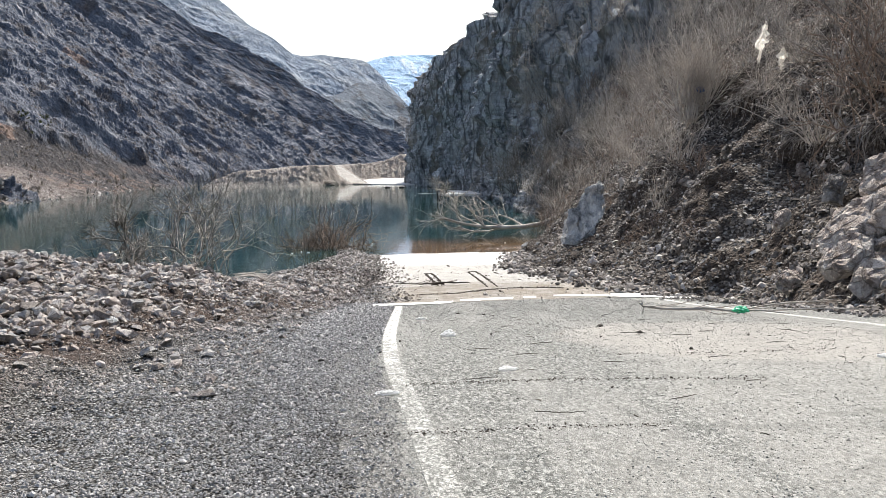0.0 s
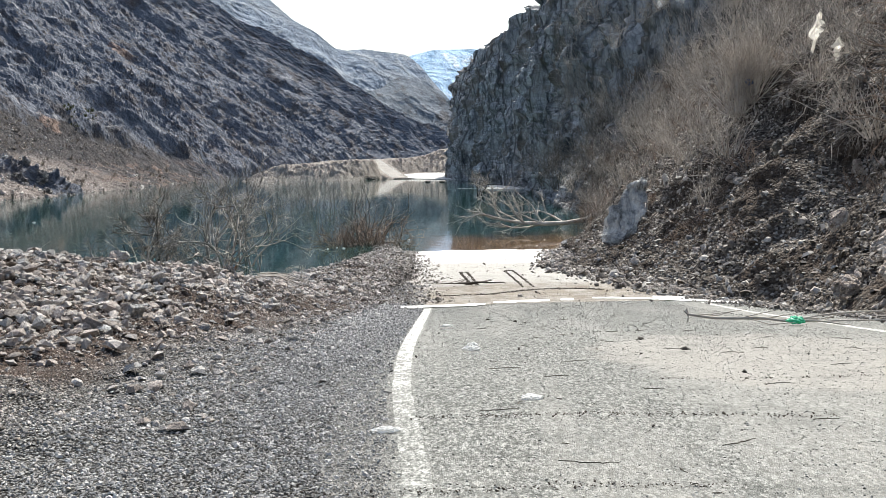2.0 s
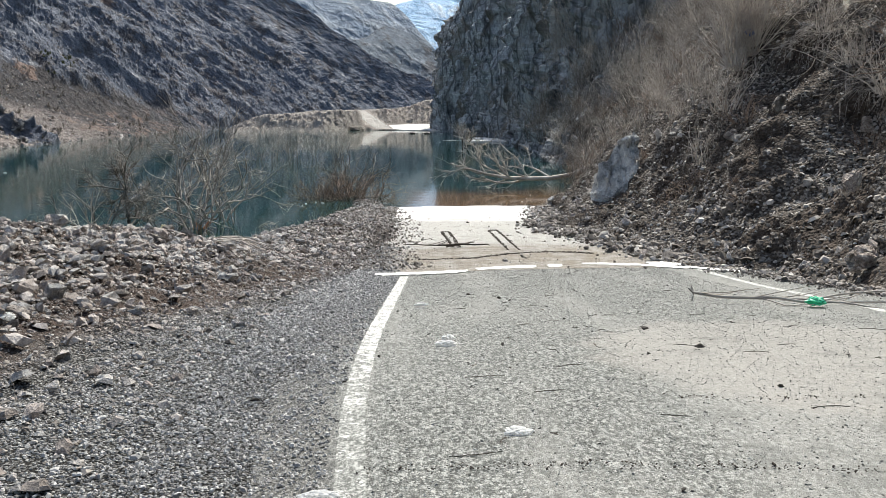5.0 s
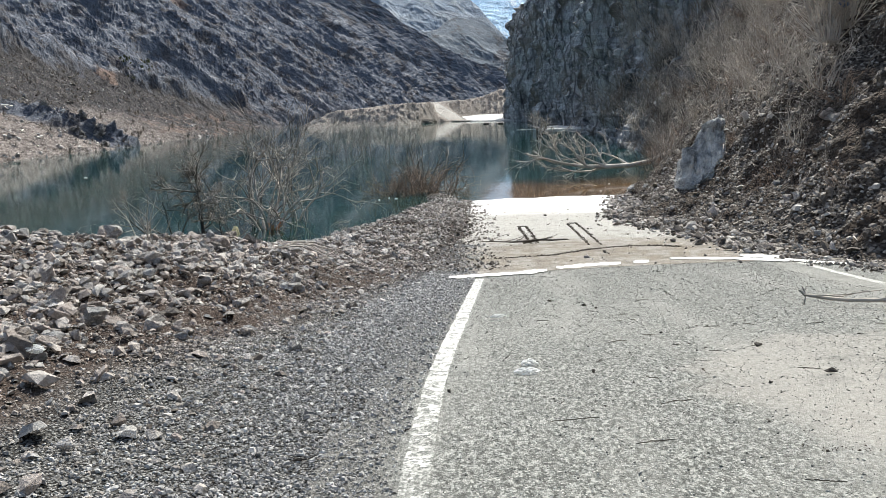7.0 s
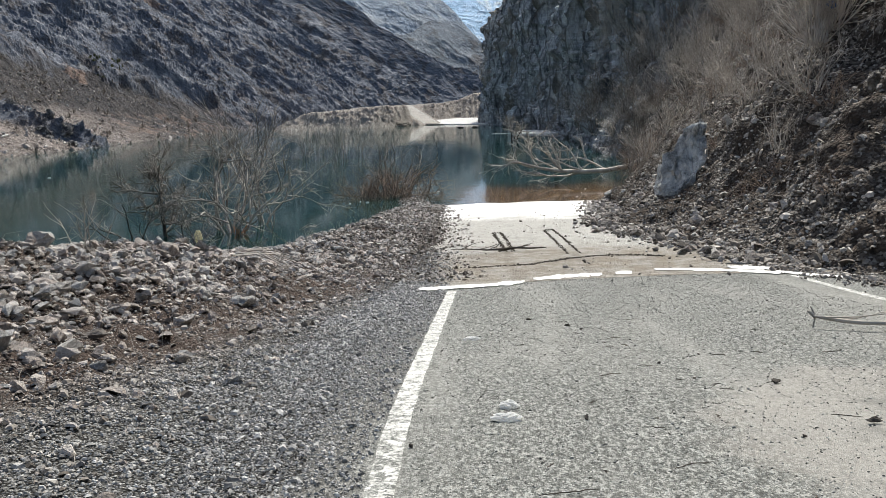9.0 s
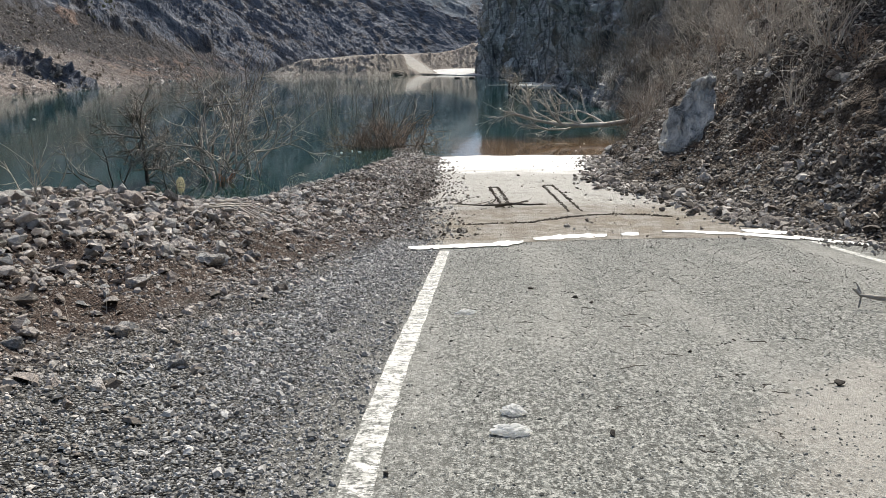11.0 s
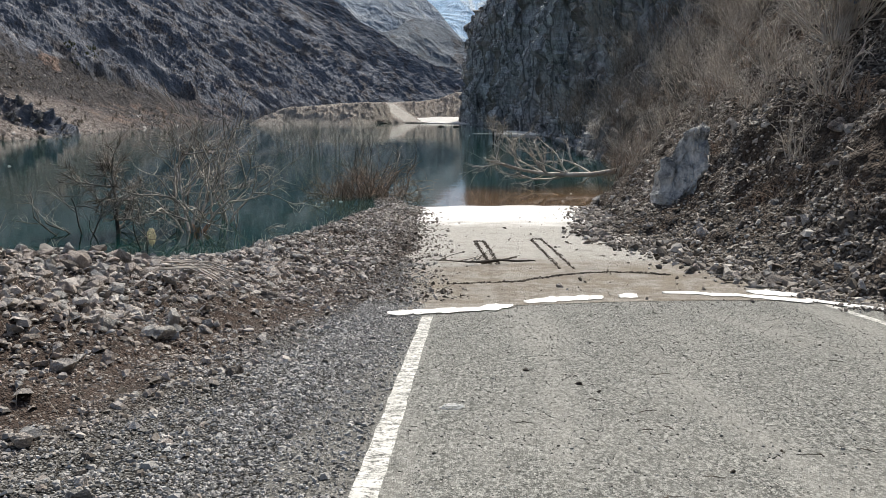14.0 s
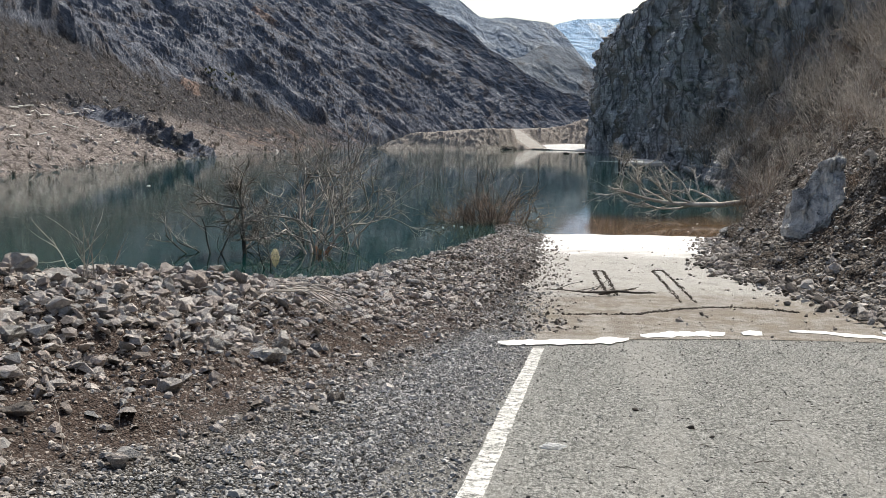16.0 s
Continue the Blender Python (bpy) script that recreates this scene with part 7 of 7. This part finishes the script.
def build_shore_rocks():
    """Rocks and boulders on the washed left shore."""
    me = bpy.data.objects["mountain_near"].data
    co = np.zeros(len(me.vertices) * 3, np.float32)
    me.vertices.foreach_get("co", co)
    co = co.reshape(-1, 3).astype(float)
    r = np.random.default_rng(95)
    d = np.hypot(co[:, 0], co[:, 1])
    pick = np.where((d < 230) & (co[:, 2] > -0.6) & (co[:, 2] < 9) & (co[:, 0] < -30))[0]
    p = co[r.choice(pick, 5200)]
    p = p[fbm(p * 0.09, 3) > -0.25]
    s = np.clip(r.lognormal(math.log(0.24), 0.6, len(p)), 0.1, 1.5)
    strew("shore_rocks", p, s, SHARDS, MAT_STONES, "pale and grey rocks strewn over the far shore", "rocks", 96, 0.1)
    up = np.where((d < 330) & (co[:, 2] > 7) & (co[:, 2] + 0.176 * co[:, 1] < 47) & (co[:, 1] > 60))[0]
    p = co[r.choice(up, 4200)]
    strew("apron_rocks", p, np.clip(r.lognormal(math.log(0.3), 0.55, len(p)), 0.1, 1.6), SHARDS, MAT_SCREE, "brown grey rocks strewn over the scree apron", "rocks", 98, 0.1)
    dark = boulder_material("shore_outcrop_rock", (0.10, 0.095, 0.095), (0.30, 0.285, 0.275), (0.60, 0.57, 0.54), (0.36, 0.31, 0.275))
    rib = np.where((np.abs(co[:, 1] - 147) < 4.5) & (co[:, 2] > -0.3) & (co[:, 2] < 9.5) & (co[:, 0] > -82))[0]
    for k, i in enumerate(r.choice(rib, 22)):
        boulder("boulder", [(-0.8, -0.5, -0.7), (0.8, -0.6, -0.6), (0.8, 0.6, -0.6), (-0.8, 0.6, -0.6), (-0.5, -0.4, 0.3), (0.4, -0.4, 0.6), (0.5, 0.4, 0.7), (-0.4, 0.4, 0.5)],
                tuple(co[i]), dark, "grey rock outcrop on the far shore", 40.0 + k, 3, 0.16, (0.1, 0.35, r.uniform(0, 6)), r.uniform(0.6, 1.6))


def build_dry_plants():
    """Dry stalks on the bank, dead wood on the slope, bushes on the cliff."""
    r = np.random.default_rng(97)
    lines = []
    for _ in range(520):
        y = 8.5 + 16 * r.random()
        x = -1.9 - 4.2 * r.random() ** 0.8
        z = float(ground_z(np.array([x]), np.array([y]))[0])
        h, a = r.uniform(0.08, 0.34), r.uniform(0, 6.3)
        w = np.array([math.cos(a), math.sin(a), 0]) * h * r.uniform(0.2, 1.3)
        b = np.array([x, y, z - 0.01])
        lines.append((np.array([b, b + w * 0.35 + (0, 0, h * 0.6), b + w + (0, 0, h * r.uniform(0.5, 1.0))]), np.array([0.0025, 0.002, 0.001])))
    tagged(new("dry_stalks", tubes("dry_stalks", lines, MAT_PALE, 3)), "thin pale dry stalks growing on the gravel bank", "dry grass", kind="stuff")
    lines = []
    for _ in range(260):
        y = 26 + 26 * r.random()
        x = float(curve_at(CREST_X, y)) - 0.9 * r.random() - 0.2
        z = float(ground_z(np.array([x]), np.array([y]))[0])
        h, a = r.uniform(0.1, 0.4), r.uniform(0, 6.3)
        w = np.array([math.cos(a), math.sin(a), 0]) * h * r.uniform(0.1, 0.6)
        b = np.array([x, y, z - 0.02])
        lines.append((np.array([b, b + w * 0.4 + (0, 0, h * 0.6), b + w + (0, 0, h)]), np.array([0.004, 0.003, 0.0015])))
    tagged(new("water_grass", tubes("water_grass", lines, MAT_TWIG, 3)), "thin brown dry grass along the water's edge", "dry grass", kind="stuff")
    # dead wood caught on the slope
    for k in range(26):
        y, u = (r.uniform(14, 48), r.uniform(1.0, 6.5)) if k < 17 else (r.uniform(80, 200), r.uniform(2.0, 14.0))
        p = hill_point(y, u) + np.array([-0.12, 0, 0.1])
        ln = r.uniform(0.5, 1.4) * (1.0 if k < 17 else 2.2)
        a = r.uniform(-0.5, 0.9)
        w = np.array([0.35 * math.sin(a), -math.cos(a), 0.45 * math.sin(a)]) * ln
        q = p + w / 2 + np.array([-0.1, 0, 0.1])
        rad = r.uniform(0.012, 0.028) * (1.0 if k < 17 else 4.0)
        tagged(new("dead_branch", tubes("dead_branch", [(np.array([p, q, p + w + np.array([-0.1, 0, 0.08])]), np.array([rad, rad * 0.8, rad * 0.4]))], MAT_PALE, 5)),
               "pale dead branch lying on the slope", "branch", "dead branches on the slope")
    for k in range(12):
        y = r.uniform(205, 244)
        i = int(np.argmin(np.abs(HILL["ty"] - y)))
        row = HILL["P"][i]
        j = int(np.argmax(row[:, 2] > float(np.interp(y, [200, 250], [28.5, 24.5]))))
        ob = new("bare_shrub", upright_shrubs[k % 4])
        ob.matrix_basis = Matrix.LocRotScale(tuple(row[j] + np.array([0.3, 0, -0.1])), Euler((0, 0, k)), (1.5, 1.5, 1.3))
        tagged(ob, "small bare shrub on the rim of the cliff", "shrub", "shrubs on the cliff rim")


def build_roots():
    """Bare roots hanging over the hollows in the slope."""
    r = np.random.default_rng(131)
    for (x, y, z), (sx, sy, sz), deep in HOLLOWS:
        lines = []
        for _ in range(70):
            yy = y + r.normal(0, 0.75) * sy
            k = int(np.argmin(np.abs(HILL["ty"] - yy)))
            row = HILL["P"][k]
            p = row[int(np.argmin(np.abs(row[:, 2] - (z + sz * r.uniform(0.6, 1.3)))))] + np.array([-0.05, 0, 0.05])
            ln = r.uniform(0.4, 1.3)
            w = np.array([-r.uniform(0.15, 0.6), r.normal(0, 0.4), -r.uniform(0.3, 1.0)])
            w = w / np.linalg.norm(w) * ln
            mid = p + 0.5 * w + np.array([-0.16, r.normal(0, 0.1), 0.12])
            rad = r.uniform(0.005, 0.016)
            lines.append((np.array([p + np.array([0.15, 0, 0.05]), p, mid, p + w]), np.array([rad, rad, rad * 0.8, rad * 0.3])))
        tagged(new("bare_roots", tubes("bare_roots", lines, MAT_TWIG3, 4)), "tangle of bare roots hanging over a hollow in the slope", "roots", kind="stuff")


build_lake_trees()
build_roots()
build_fallen_tree()
build_dam()
build_far_scrub()
build_marks()
build_sticks()
build_litter()
build_shore_rocks()
build_dry_plants()
